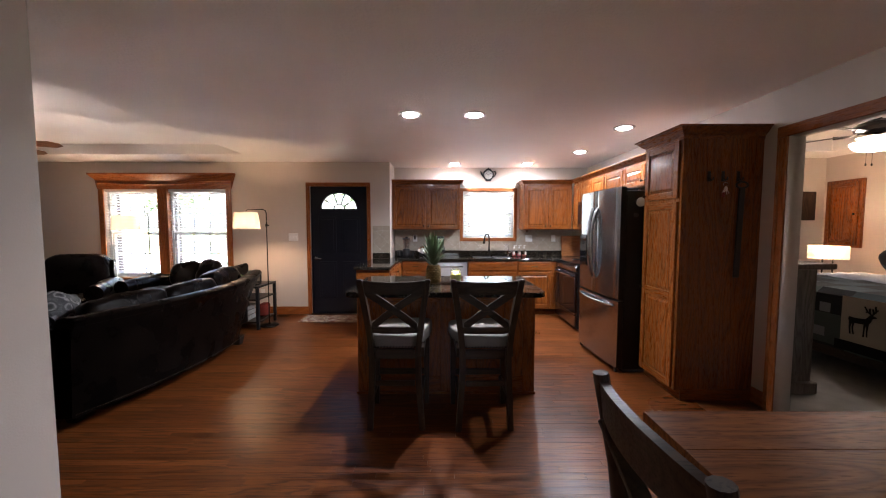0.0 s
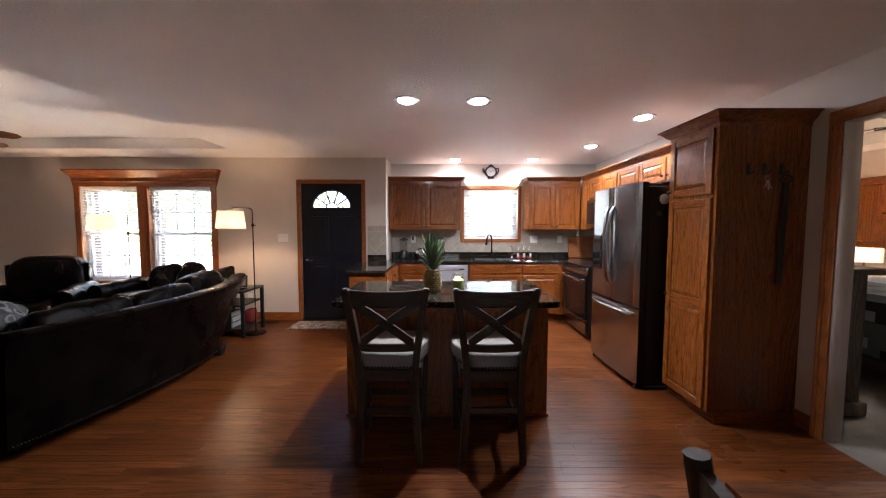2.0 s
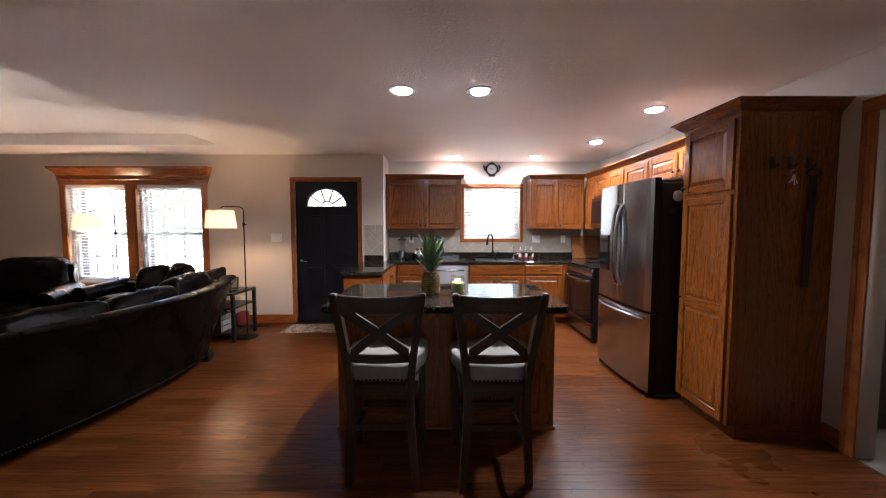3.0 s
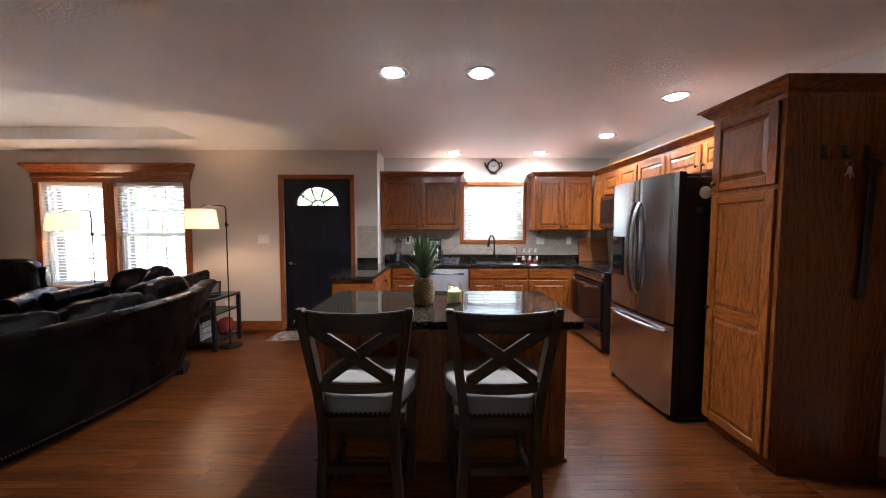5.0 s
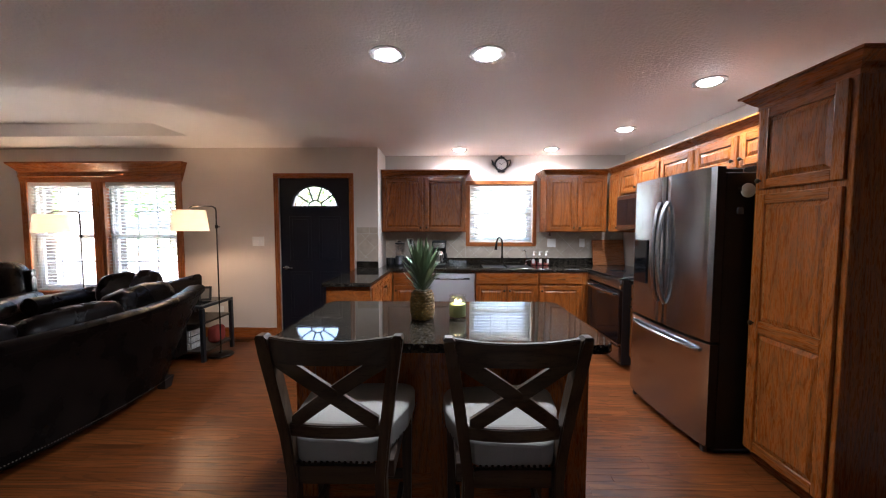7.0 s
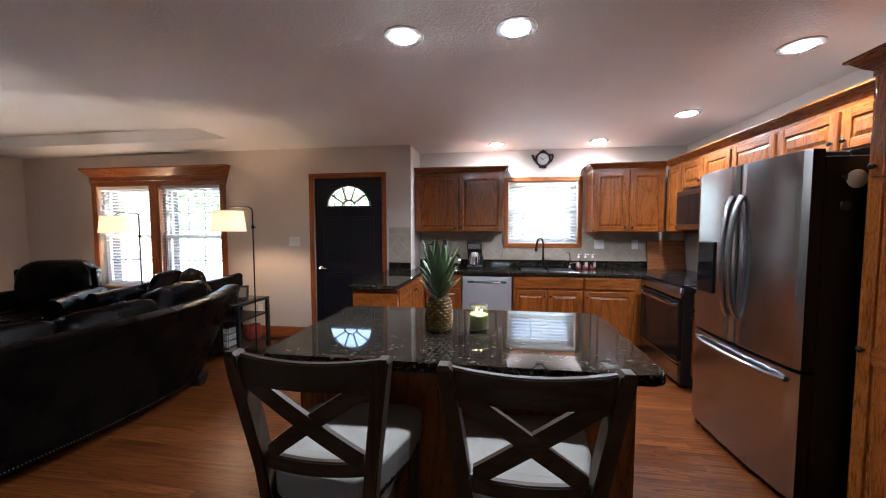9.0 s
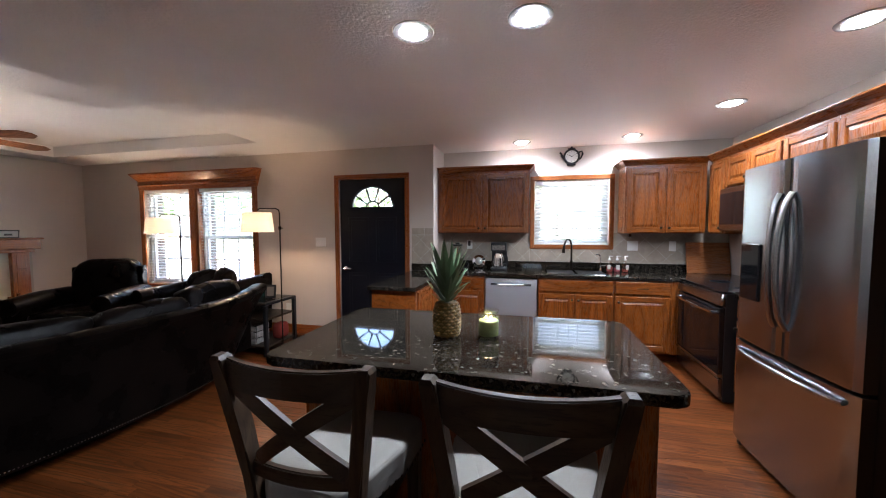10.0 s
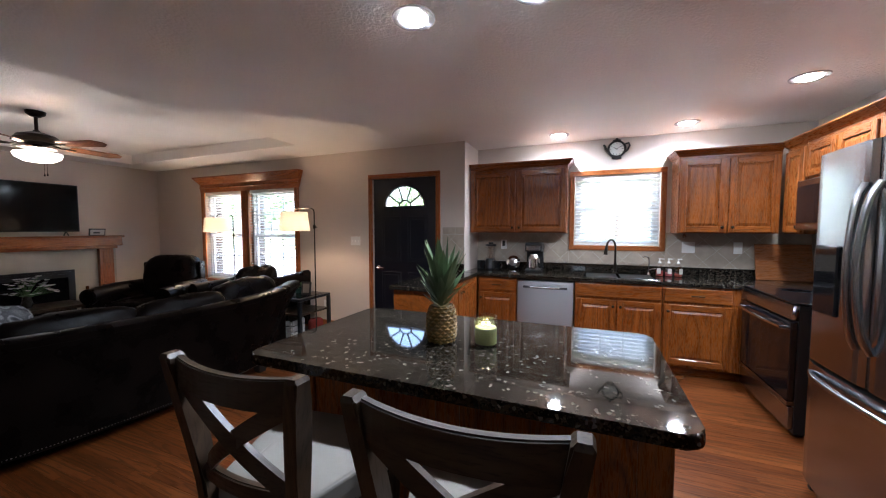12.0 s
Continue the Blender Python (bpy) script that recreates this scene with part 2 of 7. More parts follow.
def granite_mat():
    m, nt, p = mat("dark_granite", (0.02, 0.02, 0.02), 0.04, spec=0.27)
    co = coords(nt)
    v1 = nd(nt, "ShaderNodeTexVoronoi", Scale=98.0)
    v2 = nd(nt, "ShaderNodeTexVoronoi", Scale=210.0)
    n1 = nd(nt, "ShaderNodeTexNoise", Scale=28.0, Detail=5.0)
    for n in (v1, v2, n1):
        nt.links.new(co, n.inputs["Vector"])
    sep = nt.nodes.new("ShaderNodeSeparateColor")
    nt.links.new(v1.outputs["Color"], sep.inputs[0])
    sep2 = nt.nodes.new("ShaderNodeSeparateColor")
    nt.links.new(v2.outputs["Color"], sep2.inputs[0])
    c = ramp(nt, n1.outputs[0], (0.35, (0.0013, 0.0013, 0.0013)), (0.65, (0.005, 0.004, 0.0032)))
    c = mixc(nt, ramp(nt, sep.outputs[0], (0.55, grey(0)), (0.62, grey(0.65))), c, (0.036, 0.027, 0.018))
    c = mixc(nt, ramp(nt, sep.outputs[1], (0.95, grey(0)), (0.965, grey(0.6))), c, (0.13, 0.115, 0.095))
    c = mixc(nt, ramp(nt, sep2.outputs[0], (0.88, grey(0)), (0.90, grey(0.45))), c, (0.06, 0.05, 0.04))
    nt.links.new(c, p.inputs["Base Color"])
    return m


granite_m = granite_mat()


def steel_mat(name, low, high, stretch):
    """Horizontally brushed steel: highlights stretch upright."""
    m, nt, p = mat(name, (0.385, 0.39, 0.405), low, 1.0)
    geo = nt.nodes.new("ShaderNodeNewGeometry")
    cr_ = nt.nodes.new("ShaderNodeVectorMath")
    cr_.operation = "CROSS_PRODUCT"
    cr_.inputs[1].default_value = (0.0, 0.0, 1.0)
    nt.links.new(geo.outputs["Normal"], cr_.inputs[0])
    nt.links.new(cr_.outputs[0], p.inputs["Tangent"])
    p.inputs["Anisotropic"].default_value = stretch
    p.inputs["Anisotropic Rotation"].default_value = 0.25
    co = coords(nt, (0.6, 0.6, 2.0))
    n = nd(nt, "ShaderNodeTexNoise", Scale=3.0, Detail=3.0)
    nt.links.new(co, n.inputs["Vector"])
    nt.links.new(ramp(nt, n.outputs[0], (0.2, grey(low)), (0.8, grey(high))), p.inputs["Roughness"])
    return m


steel_m = steel_mat("brushed_stainless", 0.19, 0.23, 0.55)
satin_steel_m = steel_mat("satin_stainless", 0.30, 0.36, 0.85)


def leather_mat():
    m, nt, p = mat("dark_brown_leather", (0.01, 0.008, 0.007), 0.32, spec=0.06)
    co = coords(nt)
    v = nd(nt, "ShaderNodeTexVoronoi", Scale=190.0)
    n = nd(nt, "ShaderNodeTexNoise", Scale=5.0, Detail=5.0)
    nt.links.new(co, v.inputs["Vector"])
    nt.links.new(co, n.inputs["Vector"])
    nt.links.new(ramp(nt, n.outputs[0], (0.35, (0.0018, 0.0013, 0.0012)), (0.7, (0.0055, 0.0036, 0.0029))), p.inputs["Base Color"])
    nt.links.new(ramp(nt, n.outputs[0], (0.3, grey(0.22)), (0.7, grey(0.36))), p.inputs["Roughness"])
    mx = nt.nodes.new("ShaderNodeMath")
    mx.operation = "MULTIPLY_ADD"
    mx.inputs[1].default_value = 0.35
    nt.links.new(v.outputs["Distance"], mx.inputs[0])
    nt.links.new(n.outputs[0], mx.inputs[2])
    bump(nt, p, mx.outputs[0], 0.3, 0.005)
    return m


leather_m = leather_mat()


def fabric(name, colour, scale=420, rough=0.95):
    m, nt, p = mat(name, colour, rough, spec=0.2)
    co = coords(nt)
    w = nd(nt, "ShaderNodeTexNoise", Scale=scale, Detail=2.0)
    b = nd(nt, "ShaderNodeTexNoise", Scale=6.0, Detail=4.0)
    for n in (w, b):
        nt.links.new(co, n.inputs["Vector"])
    c = ramp(nt, b.outputs[0], (0.3, tuple(x * 0.86 for x in colour)), (0.7, colour))
    c = mixc(nt, ramp(nt, w.outputs[0], (0.4, grey(0.35)), (0.6, grey(0))), c, tuple(x * 0.7 for x in colour))
    nt.links.new(c, p.inputs["Base Color"])
    bump(nt, p, w.outputs[0], 0.3, 0.001)
    return m


linen_m = fabric("oatmeal_linen", (0.215, 0.199, 0.176))


def glass_mat(name, colour=(1, 1, 1), rough=0.0):
    m, nt, p = mat(name, colour, rough)
    p.inputs["Transmission Weight"].default_value = 1.0
    p.inputs["IOR"].default_value = 1.45
    return m


glass_m = glass_mat("clear_glass")


def pane_mat(name="window_glass", gloss=0.06):
    """Thin window glass: passes light straight on, with a faint gloss."""
    m = bpy.data.materials.new(name)
    m.use_nodes = True
    nt = m.node_tree
    out = nt.nodes["Material Output"]
    tr, gl = nt.nodes.new("ShaderNodeBsdfTransparent"), nd(nt, "ShaderNodeBsdfGlossy", Roughness=0.02)
    mx = nt.nodes.new("ShaderNodeMixShader")
    mx.inputs[0].default_value = gloss
    for a, b in ((tr.outputs[0], mx.inputs[1]), (gl.outputs[0], mx.inputs[2]), (mx.outputs[0], out.inputs["Surface"])):
        nt.links.new(a, b)
    return m


pane_m = pane_mat()
thin_m = pane_mat("thin_clear_glass", 0.14)


def slat_mat():
    m, nt, p = mat("blind_slat_white", (0.8, 0.8, 0.78), 0.5)
    tl = nd(nt, "ShaderNodeBsdfTranslucent")
    tl.inputs[0].default_value = (0.92, 0.92, 0.90, 1)
    mx = nt.nodes.new("ShaderNodeMixShader")
    mx.inputs[0].default_value = 0.7
    nt.links.new(p.outputs[0], mx.inputs[1])
    nt.links.new(tl.outputs[0], mx.inputs[2])
    nt.links.new(mx.outputs[0], nt.nodes["Material Output"].inputs["Surface"])
    return m


slat_m = slat_mat()


def plank_mat(name, islands):
    """Red-oak strip flooring; each strip has its own tone."""
    m, nt, p = mat(name, (0.2, 0.07, 0.025), 0.2, spec=0.18)
    src = nt.nodes.new("ShaderNodeNewGeometry").outputs["Random Per Island"] if islands else nt.nodes.new("ShaderNodeObjectInfo").outputs["Random"]
    tc = nt.nodes.new("ShaderNodeNewGeometry")
    mp = nt.nodes.new("ShaderNodeMapping")
    mp.inputs["Scale"].default_value = (0.09, 1.4, 1)
    nt.links.new(tc.outputs["Position"], mp.inputs["Vector"])
    mu = nt.nodes.new("ShaderNodeMath")
    mu.operation = "MULTIPLY"
    mu.inputs[1].default_value = 53.0
    nt.links.new(src, mu.inputs[0])
    nt.links.new(mu.outputs[0], mp.inputs["Location"])
    fig = nd(nt, "ShaderNodeTexNoise", Scale=9.0, Detail=2.0, Distortion=0.8)
    pore = nd(nt, "ShaderNodeTexNoise", Scale=100.0, Detail=3.0)
    wear = nd(nt, "ShaderNodeTexNoise", Scale=1.3, Detail=4.0)
    nt.links.new(mp.outputs[0], fig.inputs["Vector"])
    nt.links.new(mp.outputs[0], pore.inputs["Vector"])
    nt.links.new(tc.outputs["Position"], wear.inputs["Vector"])
    fr = nt.nodes.new("ShaderNodeMath")
    fr.operation = "MULTIPLY"
    fr.inputs[1].default_value = 6.0
    nt.links.new(fig.outputs[0], fr.inputs[0])
    f2 = nt.nodes.new("ShaderNodeMath")
    f2.operation = "FRACT"
    nt.links.new(fr.outputs[0], f2.inputs[0])
    base = ramp(nt, src, (0.0, (0.102, 0.0275, 0.0064)), (0.4, (0.125, 0.0345, 0.0080)), (0.75, (0.145, 0.0420, 0.0098)), (1.0, (0.170, 0.0520, 0.0130)))
    base = mixc(nt, ramp(nt, f2.outputs[0], (0.5, grey(0)), (0.92, grey(0.85)), (1.0, grey(0.2))), base, (0.044, 0.0118, 0.0036))
    base = mixc(nt, ramp(nt, pore.outputs[0], (0.33, grey(0.7)), (0.47, grey(0))), base, (0.05, 0.014, 0.0045))
    nt.links.new(base, p.inputs["Base Color"])
    nt.links.new(ramp(nt, wear.outputs[0], (0.3, grey(0.26)), (0.7, grey(0.38))), p.inputs["Roughness"])
    bump(nt, p, pore.outputs[0], 0.2, 0.0008)
    return m


plank_m = plank_mat("oak_strip", False)
plank_join_m = plank_mat("oak_strip_joined", True)


def tile_mat(name, colour):
    m, nt, p = mat(name, colour, 0.35)
    co = coords(nt, (1, 1, 1), True)
    n = nd(nt, "ShaderNodeTexNoise", Scale=14.0, Detail=5.0)
    nt.links.new(co, n.inputs["Vector"])
    nt.links.new(ramp(nt, n.outputs[0], (0.3, tuple(c * 0.8 for c in colour)), (0.7, colour)), p.inputs["Base Color"])
    return m


tile_m = tile_mat("beige_ceramic", (0.42, 0.35, 0.28))
grout_m = plain("grout", (0.55, 0.51, 0.45), 0.85)

# ---- structure ----
H = 2.45
NW, KW, EW, WW = 5.71, 6.25, 2.52, -6.70
JOG = -0.85


def structure(name, bm, material, label, category, m=None):
    return solid(name, bm, material, label, category, m, kind="structure")


structure("floor", B((WW - 0.2, -2.2, -0.2, EW, 6.5, -0.012)), black_m, "dark subfloor beneath the oak strips", "floor")
structure("ground", B((-300, -300, -0.6, 300, 300, -0.45)), outdoor_m, "green lawn outside the house", "ground")
# north wall of the living room, with the window and door openings
LWX0, LWX1, LWZ0, LWZ1 = -5.42, -3.47, 0.60, 2.02
DX0, DX1, DZ1 = -2.13, -1.22, 2.065
structure("wall_north", B((WW - 0.15, NW, -0.1, LWX0, NW + 0.15, 2.8), (LWX0, NW, -0.1, LWX1, NW + 0.15, LWZ0), (LWX0, NW, LWZ1, LWX1, NW + 0.15, 2.8),
          (LWX1, NW, -0.1, DX0 - 0.012, NW + 0.15, 2.8), (DX0 - 0.012, NW, DZ1 + 0.012, DX1 + 0.012, NW + 0.15, 2.8), (DX1 + 0.012, NW, -0.1, JOG, NW + 0.15, 2.8)), wall_m, "greige painted wall with window and door openings", "wall")
KX0, KX1, KZ0, KZ1 = 0.35, 1.24, 1.225, 2.04
structure("wall_kitchen", B((JOG - 0.15, KW, -0.1, KX0, KW + 0.15, 2.8), (KX0, KW, -0.1, KX1, KW + 0.15, KZ0), (KX0, KW, KZ1, KX1, KW + 0.15, 2.8), (KX1, KW, -0.1, EW + 0.15, KW + 0.15, 2.8),
          (JOG - 0.15, NW + 0.15, -0.1, JOG, KW, 2.8)), wall_m, "greige painted wall behind the sink", "wall")
# east wall with the bedroom doorway
BY0, BY1, BZ1 = 1.78, 2.62, 2.08
structure("wall_east", B((EW, -2.2, -0.1, EW + 0.12, BY0, 2.8), (EW, BY0, BZ1, EW + 0.12, BY1, 2.8), (EW, BY1, -0.1, EW + 0.12, KW, 2.8)), wall_m, "greige painted wall with a bedroom doorway", "wall")
structure("wall_west", B((WW - 0.15, -2.2, -0.1, WW, NW, 2.8)), wall_m, "greige painted wall behind the fireplace", "wall")
# unseen opening, added behind the camera so sky light fills from the south
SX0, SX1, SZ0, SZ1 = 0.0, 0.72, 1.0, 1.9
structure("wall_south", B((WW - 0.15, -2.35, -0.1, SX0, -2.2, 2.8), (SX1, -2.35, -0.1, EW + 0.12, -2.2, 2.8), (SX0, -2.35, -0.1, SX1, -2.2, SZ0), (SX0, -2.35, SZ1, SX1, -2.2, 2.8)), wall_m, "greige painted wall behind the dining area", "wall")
structure("wall_hall", B((-1.79, -2.2, -0.1, -1.66, 1.47, H + 0.01)), wall_m, "short greige wall ending beside the dining area", "wall")
# ceiling with a raised tray over the living room
TX0, TX1, TY0, TY1, TZ = -6.25, -2.845, -1.2, 5.12, 2.59
ceil = B((TX1, -2.2, H, EW, KW, H + 0.3), (WW, -2.2, H, TX0, NW, H + 0.3), (TX0, TY1, H, TX1, NW, H + 0.3), (TX0, -2.2, H, TX1, TY0, H + 0.3), (TX0, TY0, TZ, TX1, TY1, TZ + 0.2))
structure("ceiling", ceil, ceil_m, "textured off-white ceiling with a raised tray", "ceiling")
structure("roof", B((WW - 0.4, -2.6, 2.80, 9.5, 6.9, 2.95)), black_m, "plain roof deck above the ceiling", "roof")


def casing(name, x0, x1, z0, z1, y, w, label, sill=False, top=True, m=None):
    ob = thing(name, label, "trim", m, kind="structure")
    for x in (x0 - w, x1):
        bm = B((x, y - 0.018, z0 if not sill else z0 - w, x + w, y, z1), bevel=0.004)
        box(bm, x + 0.012, y - 0.023, z0 if not sill else z0 - w, x + w * 0.45, y - 0.017, z1)
        part("jamb_trim", bm, trim_v, ob)
    part("head_trim", B((x0 - w, y - 0.02, z1, x1 + w, y, z1 + w), bevel=0.004), trim_h, ob)
    if sill:
        part("sill_trim", B((x0, y - 0.02, z0 - w, x1, y, z0), bevel=0.004), trim_h, ob)
    return ob


casing("trim_door", DX0, DX1, 0.0, DZ1, NW, 0.06, "honey oak casing round the entry door")
# casing for the added opening, out of view
casing("trim_added_window", -SX1, -SX0, SZ0, SZ1, 2.2, 0.07, "honey oak casing round the added, unseen window", True, m=pose(0, 0, 0, 0, 0, 180))
casing("trim_kitchen_window", KX0, KX1, KZ0, KZ1, KW, 0.055, "honey oak casing round the sink window", True)
casing("trim_bedroom_door", -BY1, -BY0, 0.0, BZ1, EW, 0.08, "honey oak casing round the bedroom doorway", m=pose(0, 0, 0, 0, 0, -90) @ Matrix.Translation((0, 0, 0)))

# ---- cabinets ----


def knob(parent, x, y, z, r=0.014):
    bm = bmesh.new()
    lathe(bm, [(0.005, 0), (0.005, 0.012), (r, 0.016), (r * 1.05, 0.022), (r * 0.6, 0.028), (0, 0.029)], seg=12)
    bmesh.ops.transform(bm, matrix=pose(x, y, z, 90), verts=bm.verts)
    part("knob", bm, bronze_m, parent, "dark bronze knob")


def bar_pull(parent, x, y, z, w=0.1):
    bm = bmesh.new()
    tube(bm, [(x - w / 2, y, z), (x - w / 2, y - 0.022, z), (x + w / 2, y - 0.022, z), (x + w / 2, y, z)], 0.0055, 6)
    part("pull", bm, bronze_m, parent, "dark bronze bar pull")


def panel_door(parent, x0, z0, x1, z1, y, knob_at=None, mids=(), stile=0.055, name="door"):
    """A frame-and-raised-panel cabinet door, 20 mm thick, that faces -y."""
    f = y - 0.02
    d = part(name, B((x0 + 0.002, y - 0.0015, z0 + 0.002, x1 - 0.002, y, z1 - 0.002)), oak_v, parent)
    for a, b in ((x0, x0 + stile), (x1 - stile, x1)):
        part("stile", B((a, f, z0, b, y - 0.0016, z1), bevel=0.004, seg=2), oak_v, d)
    for za, zb in ((z0, z0 + stile), (z1 - stile, z1), *((m - stile * 0.7, m + stile * 0.7) for m in mids)):
        part("rail", B((x0 + stile, f + 0.001, za, x1 - stile, y - 0.0016, zb), bevel=0.003), oak_h, d)
    cuts = [z0 + stile, *(v for m in mids for v in (m - stile * 0.7, m + stile * 0.7)), z1 - stile]
    for za, zb in zip(cuts[::2], cuts[1::2]):
        bm = bmesh.new()
        xa, xb, s = x0 + stile, x1 - stile, 0.03
        rings = []
        for i, yy in ((0, y - 0.002), (0, y - 0.008), (0.006, y - 0.008), (s, y - 0.018), (s + 0.004, y - 0.018)):
            rings.append([bm.verts.new((xx, yy, zz)) for xx, zz in ((xa + i, za + i), (xb - i, za + i), (xb - i, zb - i), (xa + i, zb - i))])
        for a, b in zip(rings, rings[1:]):
            for k in range(4):
                bm.faces.new((a[k], a[(k + 1) % 4], b[(k + 1) % 4], b[k]))
        bm.faces.new(rings[-1])
        part("panel", bm, oak_v, d)
    if knob_at:
        knob(d, knob_at[0], f, knob_at[1])
    return d


def drawer_front(parent, x0, z0, x1, z1, y, pull=True):
    d = part("drawer_front", B((x0, y - 0.02, z0, x1, y, z1), bevel=0.006, seg=2), oak_h, parent)
    if pull:
        bar_pull(d, (x0 + x1) / 2, y - 0.02, (z0 + z1) / 2)
    return d


def crown(parent, pts, z0, z1, out=0.06, name="crown"):
    """Crown moulding that follows plan points; it leans out to the left of the way."""
    bm = bmesh.new()
    prof = [(0.0, 0.0), (0.012, 0.0), (0.012, 0.25), (0.35, 0.45), (0.7, 0.75), (0.8, 0.85), (1.0, 0.88), (1.0, 1.0), (0.0, 1.0)]
    P = [Vector((*p, 0)) for p in pts]
    rows = []
    for i, p in enumerate(P):
        n = Vector((0, 0, 0))
        for a, b in ((i - 1, i), (i, i + 1)):
            if 0 <= a and b < len(P):
                d = (P[b] - P[a]).normalized()
                n += Vector((d.y, -d.x, 0))
        n.normalize()
        if 0 < i < len(P) - 1:
            n *= 1.0 / max(0.3, n.dot(Vector(((P[i] - P[i - 1]).normalized().y, -(P[i] - P[i - 1]).normalized().x, 0))))
        rows.append([p + n * out * u + Vector((0, 0, z0 + (z1 - z0) * v)) for u, v in prof])
    grid_skin(bm, rows, 0, True)
    return part(name, bm, oak_h, parent, "honey oak crown moulding")


def upper(label, x0, x1, z0, z1, depth, m, n=2, crown_h=0.09, ends=True, knobs="in"):
    """A wall cabinet: local x along the wall, back at y = 0, front towards -y."""
    c = thing("wall_cabinet", label, "cabinet", m, "honey oak wall cabinets")
    part("body", B((x0, -depth, z0, x1, 0, z1), bevel=0.002), oak_v, c)
    # hidden dark board, added to keep orange bounce off the ceiling
    part("top_board", B((x0 + 0.01, -depth + 0.01, z1 + 0.0005, x1 - 0.01, -0.002, z1 + 0.005)), bounce_damp_m, c)
    w = (x1 - x0) / n
    for i in range(n):
        a, b = x0 + i * w + 0.012, x0 + (i + 1) * w - 0.012
        kx = (b - 0.028) if (i % 2 == 0) else (a + 0.028)
        panel_door(c, a, z0 + 0.012, b, z1 - 0.012, -depth, (kx, z0 + 0.06), stile=min(0.055, (b - a) * 0.2))
    return c


KM = Matrix.Translation((0, KW, 0))
RM = Matrix.Translation((EW, 0, 0)) @ pose(0, 0, 0, 0, 0, -90)
ZU0, ZU1, ZC = 1.375, 2.11, 2.195
c = upper("honey oak double-door wall cabinet beside the jog", JOG + 0.005, 0.285, ZU0, ZU1, 0.33, KM)
crown(c, [(JOG + 0.005, -0.33), (0.285, -0.33), (0.285, 0.0)], ZU1, ZC)
c = upper("honey oak double-door wall cabinet near the corner", 1.34, 2.14, ZU0, ZU1, 0.33, KM)
crown(c, [(1.34, 0.0), (1.34, -0.33), (2.14, -0.33)], ZU1, ZC)
# along the east wall: local x = -world y
c = upper("tall single-door honey oak wall cabinet in the corner", -5.90, -5.585, ZU0, ZU1, 0.35, RM, 1)
crown(c, [(-5.90, -0.35), (-5.585, -0.35)], ZU1, ZC)
c = upper("short honey oak wall cabinet above the microwave", -5.58, -4.78, 1.83, ZU1, 0.35, RM, 2)
crown(c, [(-5.58, -0.35), (-4.78, -0.35)], ZU1, ZC)
c = upper("tall single-door honey oak wall cabinet beside the refrigerator", -4.775, -4.29, ZU0, ZU1, 0.35, RM, 1)
crown(c, [(-4.775, -0.35), (-4.29, -0.35)], ZU1, ZC)
c = upper("short honey oak wall cabinet above the refrigerator", -4.285, -3.345, 1.86, ZU1, 0.35, RM, 2)
crown(c, [(-4.285, -0.35), (-3.345, -0.35)], ZU1, ZC)


def base_body(c, x0, x1, depth=0.6, top=0.875):
    part("body", B((x0, -depth, 0.10, x1, 0, top), bevel=0.002), oak_v, c)
    part("toe_kick", B((x0, -depth + 0.07, 0.0, x1, -0.02, 0.099)), oak_h, c)


def base(label, x0, x1, m, doors=1, drawer=True, pull=True, depth=0.605, shown=None):
    c = thing("base_cabinet", label, "cabinet", m, "honey oak base cabinets")
    base_body(c, x0, x1, depth)
    x0, x1 = shown or (x0, x1)
    zt = 0.70
    if drawer:
        drawer_front(c, x0 + 0.012, 0.725, x1 - 0.012, 0.86, -depth, pull)
    else:
        zt = 0.86
    w = (x1 - x0 - 0.012) / doors
    for i in range(doors):
        a, b = x0 + 0.012 + i * w, x0 + (i + 1) * w
        kx = (a + 0.028) if (doors == 1 or i == 1) else (b - 0.028)
        panel_door(c, a, 0.125, b, zt, -depth, (kx, zt - 0.06))
    return c


base("honey oak base cabinet with a drawer by the dishwasher", -0.655, -0.215, KM)
base("honey oak sink base cabinet with a false drawer front", 0.395, 1.185, KM, 2, True, False)
base("honey oak base cabinet with a drawer in the corner", 1.19, 1.90, KM, shown=(1.19, 1.74))
c = base("narrow honey oak base cabinet between range and refrigerator", -4.765, -4.27, RM)
# peninsula under the entry side, facing the kitchen
PM = Matrix.Translation((-1.10, 0, 0)) @ pose(0, 0, 0, 0, 0, 90)
c = thing("peninsula_cabinet", "honey oak peninsula cabinet with two doors", "cabinet", PM)
base_body(c, 4.49, 5.64, 0.42)
for a, b, k in ((4.51, 5.05, 5.02), (5.06, 5.60, 5.09)):
    panel_door(c, a, 0.125, b, 0.86, -0.42, (k, 0.78))
part("end_panel", B((4.475, -0.42, 0.0, 4.489, 0, 0.874)), oak_h, c)

# worktops
bm = B((JOG - 0.15 + 0.155, 5.615, 0.876, 1.80, 6.248, 0.914), bevel=0.007, seg=2)
box(bm, JOG + 0.005, 6.22, 0.915, 2.50, 6.246, 1.005, 0.003)
box(bm, 1.801, 5.60, 0.876, 2.515, 6.248, 0.914, 0.004)
worktop = thing("worktop", "black speckled granite worktop along the sink wall", "worktop")
part("slab", bm, granite_m, worktop)
part("sink_rim", B((0.48, 5.70, 0.9145, 1.15, 6.10, 0.918), bevel=0.002), steel_m, worktop, "stainless sink rim")
# flat sheets; their black colour stands in for the basins' depth
part("basin", B((0.50, 5.72, 0.9185, 0.80, 6.08, 0.9195), (0.83, 5.72, 0.9185, 1.13, 6.08, 0.9195)), black_m, worktop, "flat black sheets in place of the double basin")
